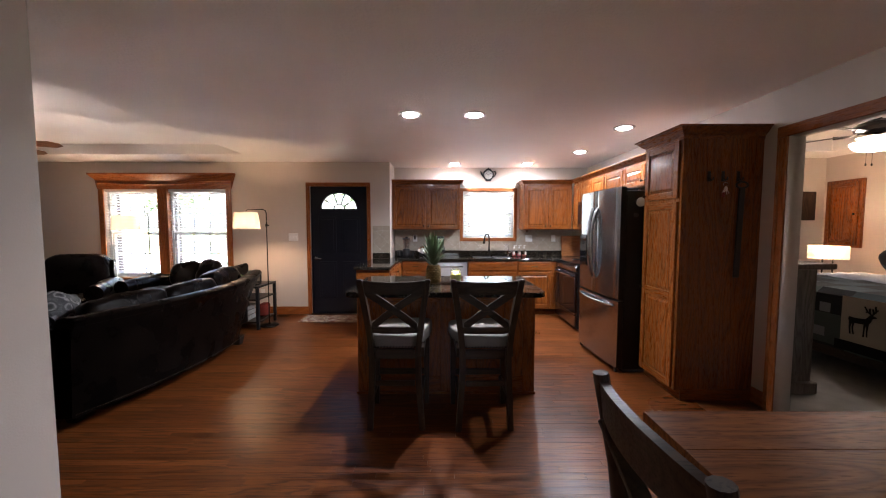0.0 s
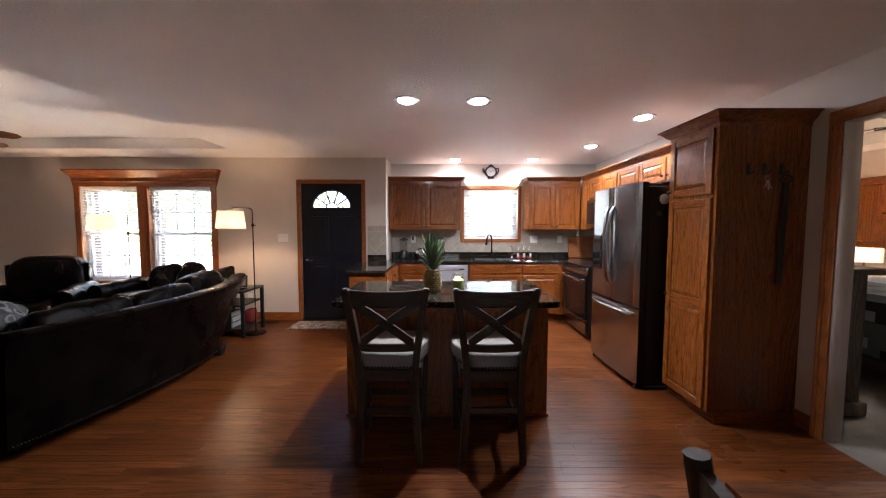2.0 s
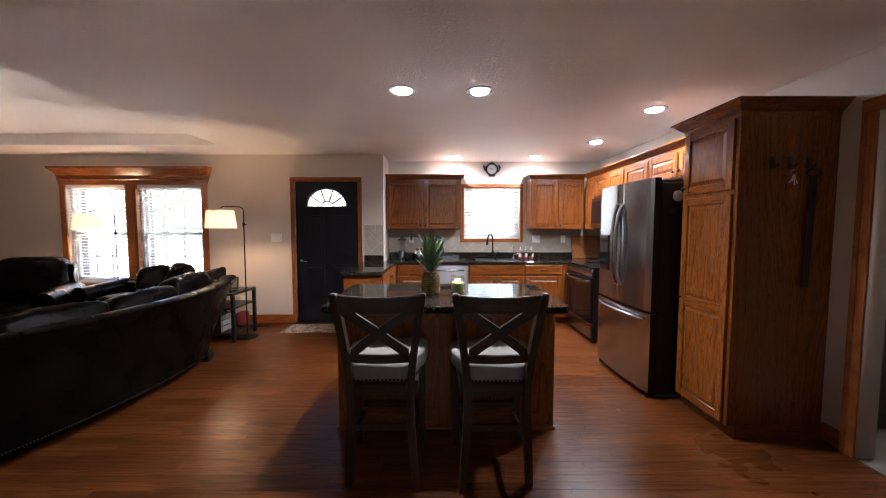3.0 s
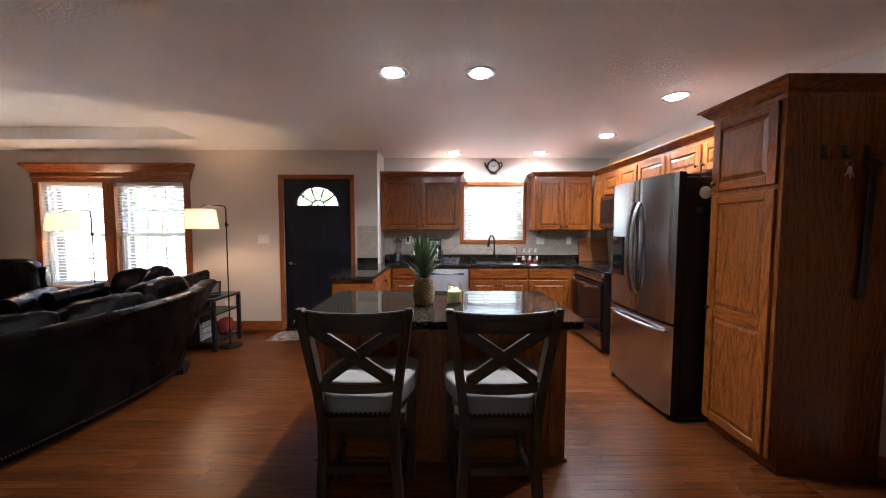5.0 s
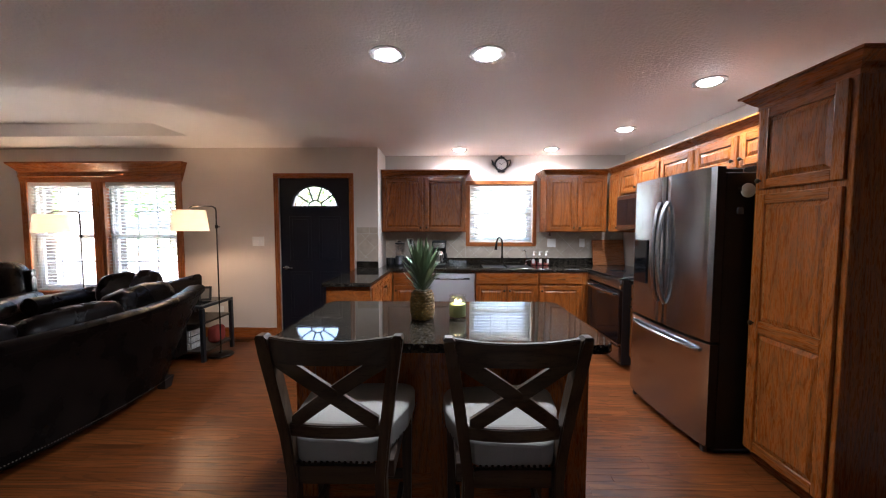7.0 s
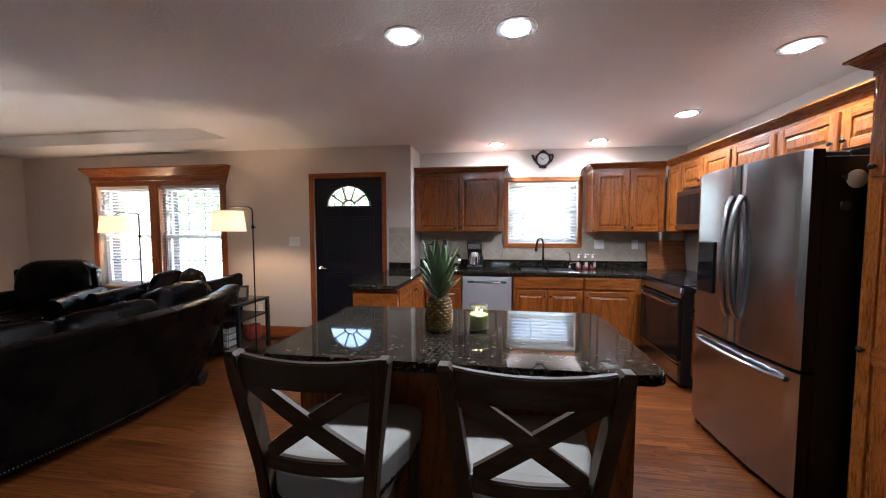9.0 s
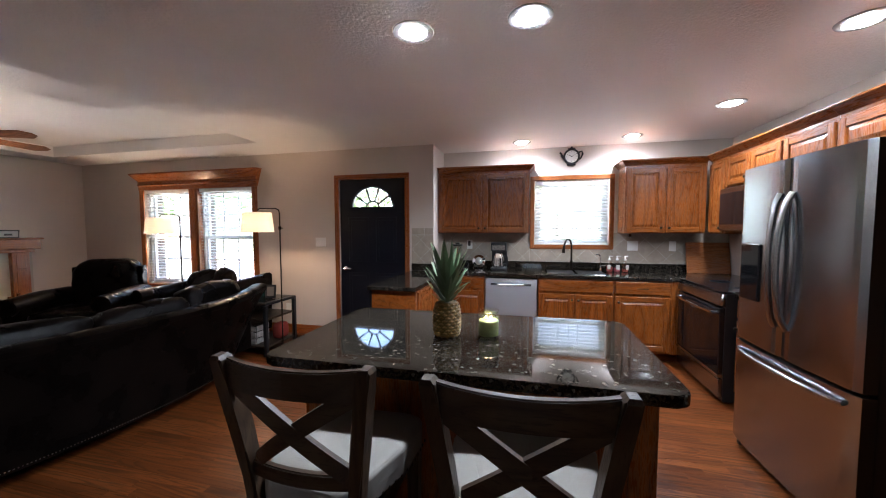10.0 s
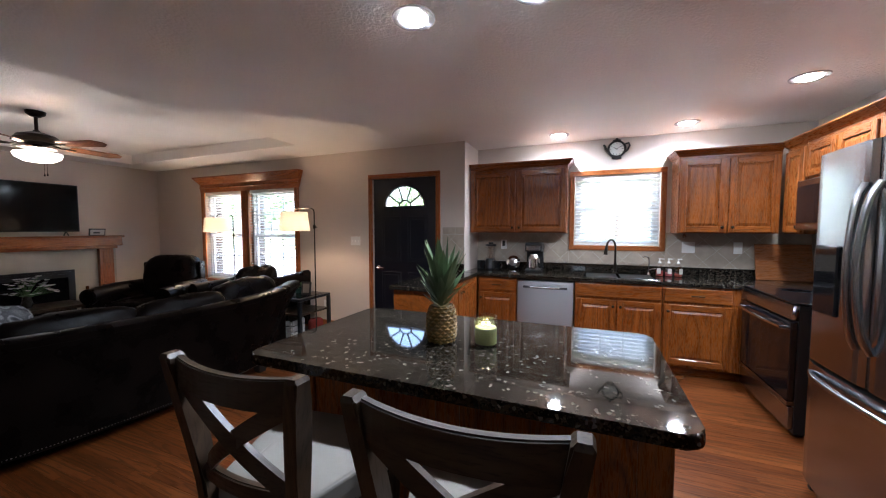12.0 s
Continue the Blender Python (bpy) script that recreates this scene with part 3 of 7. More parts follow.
bm = B((-1.13, 4.44, 0.876, -0.665, 5.613, 0.914), bevel=0.007, seg=2)
box(bm, -1.13, 5.685, 0.915, JOG - 0.002, 5.706, 1.0, 0.003)
box(bm, JOG - 0.02 + 0.022, 5.614, 0.876, -0.84, 5.70, 0.913)
box(bm, -1.13, 5.6135, 0.876, JOG, 5.684, 0.914)
solid("peninsula_worktop", bm, granite_m, "black speckled granite top on the peninsula", "worktop")
solid("range_side_worktop", B((1.88, 4.275, 0.876, 2.515, 4.765, 0.914), bevel=0.006, seg=2), granite_m, "black granite worktop beside the range", "worktop")

# pantry
PX, PY0, PY1 = 1.885, 2.82, 3.335
c = thing("pantry_cabinet", "tall honey oak pantry cabinet with crown moulding", "cabinet", RM)
D = EW - PX
part("body", B((-PY1, -D, 0.09, -PY0, 0, 2.12), bevel=0.003), oak_v, c)
part("toe_kick", B((-PY1, -D + 0.05, 0, -PY0 - 0.002, -0.02, 0.089)), oak_h, c)
part("side_skirt", B((-PY0 - 0.001, -D + 0.05, 0, -PY0 + 0.006, -0.0, 0.1)), oak_d, c)
panel_door(c, -PY1 + 0.032, 1.652, -PY0 - 0.027, 2.105, -D, (-PY1 + 0.057, 1.70))
panel_door(c, -PY1 + 0.032, 0.10, -PY0 - 0.027, 1.622, -D, (-PY1 + 0.057, 0.87), (0.848,))
crown(c, [(-PY1 - 0.002, -0.35), (-PY1 - 0.002, -D - 0.002), (-PY0 + 0.002, -D - 0.002), (-PY0 + 0.002, 0)], 2.11, 2.205, 0.07)

# ---- island ----
isl = thing("kitchen_island", "honey oak kitchen island with a granite top", "island")
IX0, IX1, IY0, IY1 = -0.72, 0.775, 2.94, 3.55
part("body", B((IX0 + 0.02, IY0 + 0.012, 0.0, IX1 - 0.02, IY1, 0.872)), oak_v, isl)
part("base_moulding", B((IX0 - 0.012, IY0 - 0.012, 0.0, IX1 + 0.012, IY1 + 0.012, 0.022), (IX0 + 0.015, IY0 + 0.006, 0.02, IX1 - 0.015, IY0 + 0.0115, 0.15), bevel=0.004), oak_h, isl)
for x in (IX0, (IX0 + IX1) / 2 - 0.05, IX1 - 0.10):
    part("stile", B((x, IY0, 0.022, x + 0.10, IY0 + 0.03, 0.872), bevel=0.003), oak_v, isl)
for x0, x1 in ((IX0 + 0.10, 0.0275 - 0.05), (0.0275 + 0.05, IX1 - 0.10)):
    part("rail", B((x0, IY0 + 0.003, 0.79, x1, IY0 + 0.03, 0.872)), oak_h, isl)
part("side_panel", B((IX1 - 0.0199, IY0 + 0.031, 0.022, IX1, IY1, 0.872), bevel=0.003), oak_v, isl)
part("side_panel", B((IX0, IY0 + 0.031, 0.022, IX0 + 0.0199, IY1, 0.872), bevel=0.003), oak_v, isl)
bm = bmesh.new()
a0, a1, b0, b1, r = -0.765, 0.80, 2.715, 3.63, 0.05
poly = [(cx + r * math.cos(t), cy + r * math.sin(t)) for cx, cy, s in ((a1 - r, b0 + r, -90), (a1 - r, b1 - r, 0), (a0 + r, b1 - r, 90), (a0 + r, b0 + r, 180)) for t in (radians(s + k * 18) for k in range(6))]
prism(bm, poly, "z", 0.873, 0.914)
es = [e for e in bm.edges if abs(e.verts[0].co.z - e.verts[1].co.z) < 1e-6]
bmesh.ops.bevel(bm, geom=es, offset=0.008, segments=3, affect='EDGES', profile=0.5)
part("worktop", bm, granite_m, isl, "dark speckled polished granite top")

# ---- counter chairs ----


def counter_chair(label, m):
    c = thing("counter_chair", label, "chair", m, "counter chairs at the island")
    W0, W1, ZS, ZT = 0.40, 0.47, 0.60, 1.075      # width at the foot and at the top, seat and back heights
    def back_x(z, s):
        k = max(0, (z - 0.5) / 0.575)
        return s * (0.152 + 0.074 * k ** 1.25 + 0.030 * max(0, (0.5 - z) / 0.5))
    def back_y(z):
        return -0.005 - 0.06 * max(0, (z - 0.55) / 0.52) ** 1.4 + 0.02 * max(0, (0.4 - z) / 0.4) ** 1.5
    zs = [0, 0.12, 0.25, 0.4, 0.55, 0.7, 0.85, 1.0, ZT - 0.012, ZT]
    for s in (-1, 1):
        bm = bmesh.new()
        rows = []
        for z in zs:
            x, y, h, d = back_x(z, s), back_y(z), 0.020 if z < ZT else 0.012, 0.026 if 0.1 < z < ZT else 0.018
            rows.append([(x - h, y - d, z), (x + h, y - d, z), (x + h, y + d, z), (x - h, y + d, z)])
        grid_skin(bm, rows, 0, True)
        es = [e for e in bm.edges if abs(e.verts[0].co.z - e.verts[1].co.z) > 0.02]
        bmesh.ops.bevel(bm, geom=es, offset=0.006, segments=2, affect='EDGES')
        part("back_leg", bm, dark_v, c)
        bm = bmesh.new()
        rows = [[(s * 0.20 + dx * k, 0.40 + dy * k, z) for dx, dy in ((-1, -1), (1, -1), (1, 1), (-1, 1))] for z, k in ((0, 0.017), (0.3, 0.02), (0.586, 0.024))]
        grid_skin(bm, rows, 0, True)
        part("front_leg", bm, dark_v, c)
        part("side_stretcher", B((s * 0.175 - 0.011, 0.02, 0.20, s * 0.175 + 0.011, 0.385, 0.235), bevel=0.003), dark_h, c)
        part("side_apron", B((s * 0.185 - 0.012, 0.02, 0.52, s * 0.185 + 0.012, 0.385, 0.586), bevel=0.003), dark_h, c)
    def bowed(z0, z1, x, th, name, top_arch=0.0, bow=0.03, bev=0.004):
        bm = bmesh.new()
        rows = []
        for i in range(13):
            u = -1 + i / 6
            y = back_y((z0 + z1) / 2) - bow * (1 - u * u)
            zt = z1 + top_arch * (1 - u * u)
            rows.append([(u * x, y - th, z0), (u * x, y + th, z0), (u * x, y + th, zt), (u * x, y - th, zt)])
        grid_skin(bm, rows, 0, True)
        es = [e for e in bm.edges if abs(e.verts[0].co.x - e.verts[1].co.x) > 0.01]
        bmesh.ops.bevel(bm, geom=es, offset=bev, segments=2, affect='EDGES')
        return part(name, bm, dark_h, c)
    bowed(0.978, 1.066, 0.205, 0.012, "top_rail", -0.008)
    bowed(0.703, 0.75, 0.162, 0.011, "lower_rail", 0.0, 0.022)
    bowed(0.52, 0.585, 0.135, 0.011, "back_apron", 0.0, 0.0)
    part("front_apron", B((-0.18, 0.388, 0.52, 0.18, 0.412, 0.586), bevel=0.003), dark_h, c)
    for s in (-1, 1):
        bm = bmesh.new()
        rows = []
        for i in range(11):
            u = -1 + i / 5
            z = 0.868 + u * s * 0.125
            x = u * (0.172 + 0.02 * u * s)
            y = back_y(z) - 0.025 * (1 - u * u) + (0.002 if s > 0 else -0.002)
            w, th = 0.029, 0.008
            rows.append([(x, y - th, z - w), (x, y + th, z - w), (x, y + th, z + w), (x, y - th, z + w)])
        grid_skin(bm, rows, 0, True)
        part("cross_slat", bm, dark_h, c)
    part("rear_stretcher", B((-0.135, -0.03, 0.335, 0.135, -0.008, 0.37), bevel=0.003), dark_h, c)
    part("foot_rail", B((-0.18, 0.388, 0.24, 0.18, 0.41, 0.285), bevel=0.004), dark_h, c)
    bm = bmesh.new()
    cushion(bm, -0.24, -0.024, 0.588, 0.24, 0.435, 0.695, 7.0, 16)
    for v in bm.verts:
        k = 1 - 0.36 * max(0, (0.25 - v.co.y) / 0.27)
        v.co.x *= k
    seat = part("seat", bm, linen_m, c, "oatmeal linen upholstered seat")
    bm = bmesh.new()
    for i in range(14):
        lathe(bm, [(0.0065, 0), (0.005, 0.003), (0, 0.0045)], 0, 0, 0, 8)
        bmesh.ops.transform(bm, matrix=pose(-0.135 + i * 0.27 / 13, -0.026, 0.606, 90), verts=bm.verts[-17:])
    for s in (-1, 1):
        for i in range(14):
            lathe(bm, [(0.0065, 0), (0.005, 0.003), (0, 0.0045)], 0, 0, 0, 8)
            t = i / 13
            bmesh.ops.transform(bm, matrix=pose(s * (0.162 + 0.08 * min(1, t * 1.6)), 0.02 + 0.38 * t, 0.606, 90, 0, s * 90), verts=bm.verts[-17:])
    tagged(part("nailhead_trim", bm, bronze_m, seat, "row of dark nailheads"), kind="stuff")
    return c


counter_chair("espresso cross-back counter chair with linen seat, by the pineapple", pose(-0.327, 2.388, 0, 0, 0, 0.5))
counter_chair("espresso cross-back counter chair with linen seat, by the candle", pose(0.291, 2.38, 0, 0, 0, 1.5))

# ---- refrigerator ----
FX, FY0, FY1, FZ = 1.705, 3.36, 4.235, 1.765
fr = thing("refrigerator", "stainless french-door refrigerator with a bottom freezer drawer", "refrigerator", Matrix.Translation((FX, FY1, 0)) @ pose(0, 0, 0, 0, 0, 2.0) @ Matrix.Translation((-FX, -FY1, 0)) @ RM)
FD = EW - FX
black_side = plain("charcoal_appliance_side", (0.010, 0.010, 0.010), 0.42, spec=0.2)
part("body", B((-FY1, -FD, 0.035, -FY0, -0.08, FZ), bevel=0.004), black_side, fr, "charcoal painted body")
part("base_grille", B((-FY1 + 0.02, -FD + 0.02, 0.0, -FY0 - 0.02, -0.05, 0.034)), black_m, fr)


def bowed_door(x0, x1, z0, z1, y, bulge, cx0, cx1, th=0.065):
    """A door leaf whose front follows one shallow bow over cx0..cx1."""
    bm = bmesh.new()
    rows = []
    n = 14
    for i in range(n + 1):
        x = x0 + (x1 - x0) * i / n
        u = 2 * (x - cx0) / (cx1 - cx0) - 1
        e = min(i, n - i)
        f = y - th - bulge * (1 - u * u) + (0.012 if e == 0 else 0.002 if e == 1 and n > 10 else 0)
        rows.append([(x, f, z0), (x, y, z0), (x, y, z1), (x, f, z1)])
    grid_skin(bm, rows, 0, True)
    bm.normal_update()
    for fc_ in bm.faces:
        if abs(fc_.normal.x) > 0.9 or abs(fc_.normal.z) > 0.9:
            fc_.material_index = 1
    return bm


mid = -(FY0 + FY1) / 2
dl = part("door", bowed_door(-FY1, mid - 0.003, 0.725, 1.80, -FD - 0.004, 0.022, -FY1, -FY0), [steel_m, black_side], fr)
dr = part("door", bowed_door(mid + 0.003, -FY0, 0.725, 1.80, -FD - 0.004, 0.022, -FY1, -FY0), [steel_m, black_side], fr)
fz = part("freezer_drawer", bowed_door(-FY1, -FY0, 0.055, 0.705, -FD - 0.004, 0.022, -FY1, -FY0), [steel_m, black_side], fr)
for s, d in ((-1, dl), (1, dr)):
    bm = bmesh.new()
    pts = []
    for i in range(17):
        u = i / 16
        z = 0.885 + 0.73 * u
        k = 4 * u * (1 - u)
        pts.append((mid + s * (0.028 + 0.016 * (1 - k)), -FD - 0.093 - 0.055 * k ** 0.6, z))
    tube(bm, pts, 0.017, 10, flat=0.8)
    part("handle", bm, steel_m, d, "long bowed stainless handle")
bm = bmesh.new()
pts = []
for i in range(17):
    u = i / 16
    k = 4 * u * (1 - u)
    pts.append((-FY1 + 0.06 + u * (FY1 - FY0 - 0.12), -FD - 0.078 - 0.05 * k ** 0.6, 0.655))
tube(bm, pts, 0.014, 10)
part("handle", bm, steel_m, fz, "long bowed stainless handle")
disp = part("water_dispenser", B((-FY1 + 0.075, -FD - 0.098, 0.99, -FY1 + 0.245, -FD - 0.06, 1.335), bevel=0.006), blackgl_m, dl, "black dispenser recess")
for hx in (-FY1 + 0.02, -FY0 - 0.1):
    part("hinge_cover", B((hx, -FD, 1.766, hx + 0.08, -FD + 0.12, 1.79), bevel=0.004), black_side, fr)
for y in (-FY1 + 0.03, -FY0 - 0.06):
    part("foot", B((y, -FD - 0.05, 0.0, y + 0.03, -FD - 0.02, 0.05), bevel=0.004), black_m, fr)
# magnets on its side
bm = bmesh.new()
lathe(bm, [(0.043, 0), (0.043, 0.004), (0.038, 0.006), (0, 0.006)], seg=24)
bmesh.ops.transform(bm, matrix=pose(1.862, FY0 - 0.003, 1.655, 90), verts=bm.verts)
mg = solid("round_magnet", bm, plain("magnet_cream", (0.5, 0.47, 0.40), 0.5), "round cream magnet with a dark shape on the refrigerator", "magnet")
part("dark_shape", B((1.81, FY0 - 0.0075, 1.648, 1.862, FY0 - 0.0062, 1.662), (1.80, FY0 - 0.0075, 1.662, 1.83, FY0 - 0.0062, 1.672)), black_m, mg)
bm = bmesh.new()
cushion(bm, 1.80, FY0 - 0.008, 1.51, 1.845, FY0, 1.555, 3, 6)
solid("small_magnet", bm, black_m, "small black magnet on the refrigerator side", "magnet")

# ---- range and microwave ----
rg = thing("range", "black and stainless slide-in electric range", "range", RM)
RY0, RY1 = 4.775, 5.605
RD = EW - 1.83
part("body", B((-RY1, -RD, 0.02, -RY0, -0.02, 0.905), bevel=0.003), black_m, rg)
part("cooktop", B((-RY1, -RD - 0.03, 0.906, -RY0, -0.02, 0.924), bevel=0.005), blackgl_m, rg, "black glass cooktop")
bm = bmesh.new()
prism(bm, [(-RD, 0.80), (-RD - 0.045, 0.81), (-RD - 0.03, 0.904), (-RD, 0.904)], "x", -RY1, -RY0)
part("control_panel", bm, steel_m, rg, "slanted stainless control panel")
dv = part("oven_door", B((-RY1 + 0.004, -RD - 0.04, 0.245, -RY0 - 0.004, -RD - 0.001, 0.79), bevel=0.006), blackgl_m, rg, "black glass oven door")
part("door_strip", B((-RY1 + 0.004, -RD - 0.044, 0.215, -RY0 - 0.004, -RD - 0.001, 0.244), bevel=0.003), steel_m, rg)
bm = bmesh.new()
tube(bm, [(-RY1 + 0.05, -RD - 0.035, 0.745), (-RY1 + 0.05, -RD - 0.075, 0.745), (-RY1 + 0.25, -RD - 0.09, 0.745), (-RY0 - 0.25, -RD - 0.09, 0.745), (-RY0 - 0.05, -RD - 0.075, 0.745), (-RY0 - 0.05, -RD - 0.035, 0.745)], 0.013, 10)
part("handle", bm, chrome_m, dv, "chrome oven handle")
part("storage_drawer", B((-RY1 + 0.004, -RD - 0.035, 0.05, -RY0 - 0.004, -RD - 0.001, 0.205), bevel=0.005), steel_m, rg)
for i in range(2):
    for j in range(2):
        bm = bmesh.new()
        lathe(bm, [(0.09, 0.9242), (0.09, 0.9246), (0.085, 0.9246), (0.085, 0.9242)], -RY0 - 0.2 - 0.42 * i, -0.18 - 0.27 * j, 0, 28)
        part("burner_ring", bm, plain("burner_mark", (0.05, 0.05, 0.05), 0.3), rg)
mw = thing("microwave", "stainless over-the-range microwave with a black glass door", "microwave", RM)
part("body", B((-5.575, -0.38, 1.405, -4.785, -0.01, 1.815), bevel=0.004), steel_m, mw)
md = part("door", B((-5.57, -0.412, 1.41, -4.98, -0.381, 1.81), bevel=0.006), steel_m, mw)
part("window", B((-5.555, -0.418, 1.465, -5.02, -0.411, 1.762), bevel=0.004), blackgl_m, md)
part("handle", B((-5.005, -0.45, 1.45, -4.985, -0.413, 1.77), bevel=0.004), steel_m, md)
part("keypad", B((-4.975, -0.41, 1.42, -4.79, -0.381, 1.80), bevel=0.004), blackgl_m, mw)

# ---- dishwasher ----
dw = thing("dishwasher", "stainless dishwasher under the granite worktop", "dishwasher", KM)
part("body", B((-0.205, -0.58, 0.09, 0.385, -0.02, 0.868)), black_m, dw)
d = part("front", B((-0.205, -0.625, 0.115, 0.385, -0.581, 0.855), bevel=0.006), satin_steel_m, dw)
# flat strip on the front; black colour stands in for the slot's depth
part("pocket_handle", B((-0.14, -0.6262, 0.775, 0.32, -0.6245, 0.80)), black_m, d, "flat black strip in place of a handle slot")
bm = bmesh.new()
tube(bm, [(-0.06, -0.625, 0.79), (-0.06, -0.64, 0.79), (0.24, -0.64, 0.79), (0.24, -0.625, 0.79)], 0.008, 8)
part("handle", bm, steel_m, d)
part("toe_kick", B((-0.205, -0.53, 0, 0.385, -0.4, 0.089)), black_m, dw)

# ---- entry door ----
dd = thing("door_entry", "closed dark navy panelled entry door with a fan light", "door", Matrix.Translation((0, NW, 0)), kind="structure")
cxd, zf = (DX0 + DX1) / 2, 1.70
bm = bmesh.new()
R = 0.285
N = 20
def fan(r, sq=0.92):
    return [(cxd + r * math.cos(math.pi * i / N), zf + sq * r * math.sin(math.pi * i / N)) for i in range(N + 1)]
# leaf with a half-round hole: below it one slab, above it strips that follow the arc
YF, YB = 0.03, 0.075
box(bm, DX0, YF, 0.01, DX1, YB, zf)
box(bm, DX0, YF, zf, cxd - R, YB, DZ1)
box(bm, cxd + R, YF, zf, DX1, YB, DZ1)
arc = fan(R)
for (xa, za), (xb, zb) in zip(arc, arc[1:]):
    prism(bm, [(xb, zb), (xa, za), (xa, DZ1), (xb, DZ1)], "y", YF, YB)
leaf = part("leaf", bm, navy_m, dd)
pane = part("glass", B((cxd - R, 0.048, zf, cxd + R, 0.054, zf + R), bevel=0), pane_m, dd, "clear fan-light glass")
pane.visible_shadow = False
bm = bmesh.new()
tube(bm, [(x, YF - 0.004, z) for x, z in fan(R + 0.008)] , 0.014, 6)
tube(bm, [(cxd - R - 0.02, YF - 0.004, zf), (cxd + R + 0.02, YF - 0.004, zf)], 0.014, 6)
part("light_rim", bm, navy_m, dd)
bm = bmesh.new()
for a in (36, 72, 108, 144):
    tube(bm, [(cxd + 0.09 * math.cos(radians(a)), 0.045, zf + 0.08 * math.sin(radians(a))), (cxd + R * math.cos(radians(a)), 0.045, zf + 0.92 * R * math.sin(radians(a)))], 0.011, 6)
tube(bm, [(x, 0.045, z) for x, z in fan(0.09)], 0.011, 6)
part("muntins", bm, black_m, dd)
for x0, x1 in ((DX0 + 0.12, cxd - 0.05), (cxd + 0.05, DX1 - 0.12)):
    for z0, z1 in ((0.25, 0.86), (1.0, 1.58)):
        bm = bmesh.new()
        box(bm, x0, YF - 0.007, z0, x1, YF + 0.001, z1, 0.006)
        box(bm, x0 + 0.04, YF - 0.012, z0 + 0.04, x1 - 0.04, YF - 0.006, z1 - 0.04, 0.005)
        part("raised_panel", bm, navy_m, dd)
bm = bmesh.new()
lathe(bm, [(0.028, 0), (0.028, 0.008), (0.012, 0.012), (0.012, 0.05), (0, 0.05)], seg=16)
bmesh.ops.transform(bm, matrix=pose(DX0 + 0.07, YF, 0.91, 90), verts=bm.verts)
tube(bm, [(DX0 + 0.065, YF - 0.048, 0.91), (DX0 + 0.12, YF - 0.052, 0.912), (DX0 + 0.17, YF - 0.048, 0.908)], 0.011, 8)
part("lever_handle", bm, chrome_m, dd, "satin nickel lever")
for x0_, x1_, z0_, z1_ in ((DX0 - 0.0115, DX0 + 0.012, 0.0, DZ1 + 0.0115), (DX1 - 0.012, DX1 + 0.0115, 0.0, DZ1 + 0.0115), (DX0 + 0.0125, DX1 - 0.0125, DZ1 - 0.012, DZ1 + 0.0115)):
    part("door_stop", B((x0_, 0.0765, z0_, x1_, 0.12, z1_)), trim_v, dd)
part("threshold", B((DX0 - 0.01, -0.03, -0.01, DX1 + 0.01, 0.12, 0.009)), bronze_m, dd)

# ---- windows ----


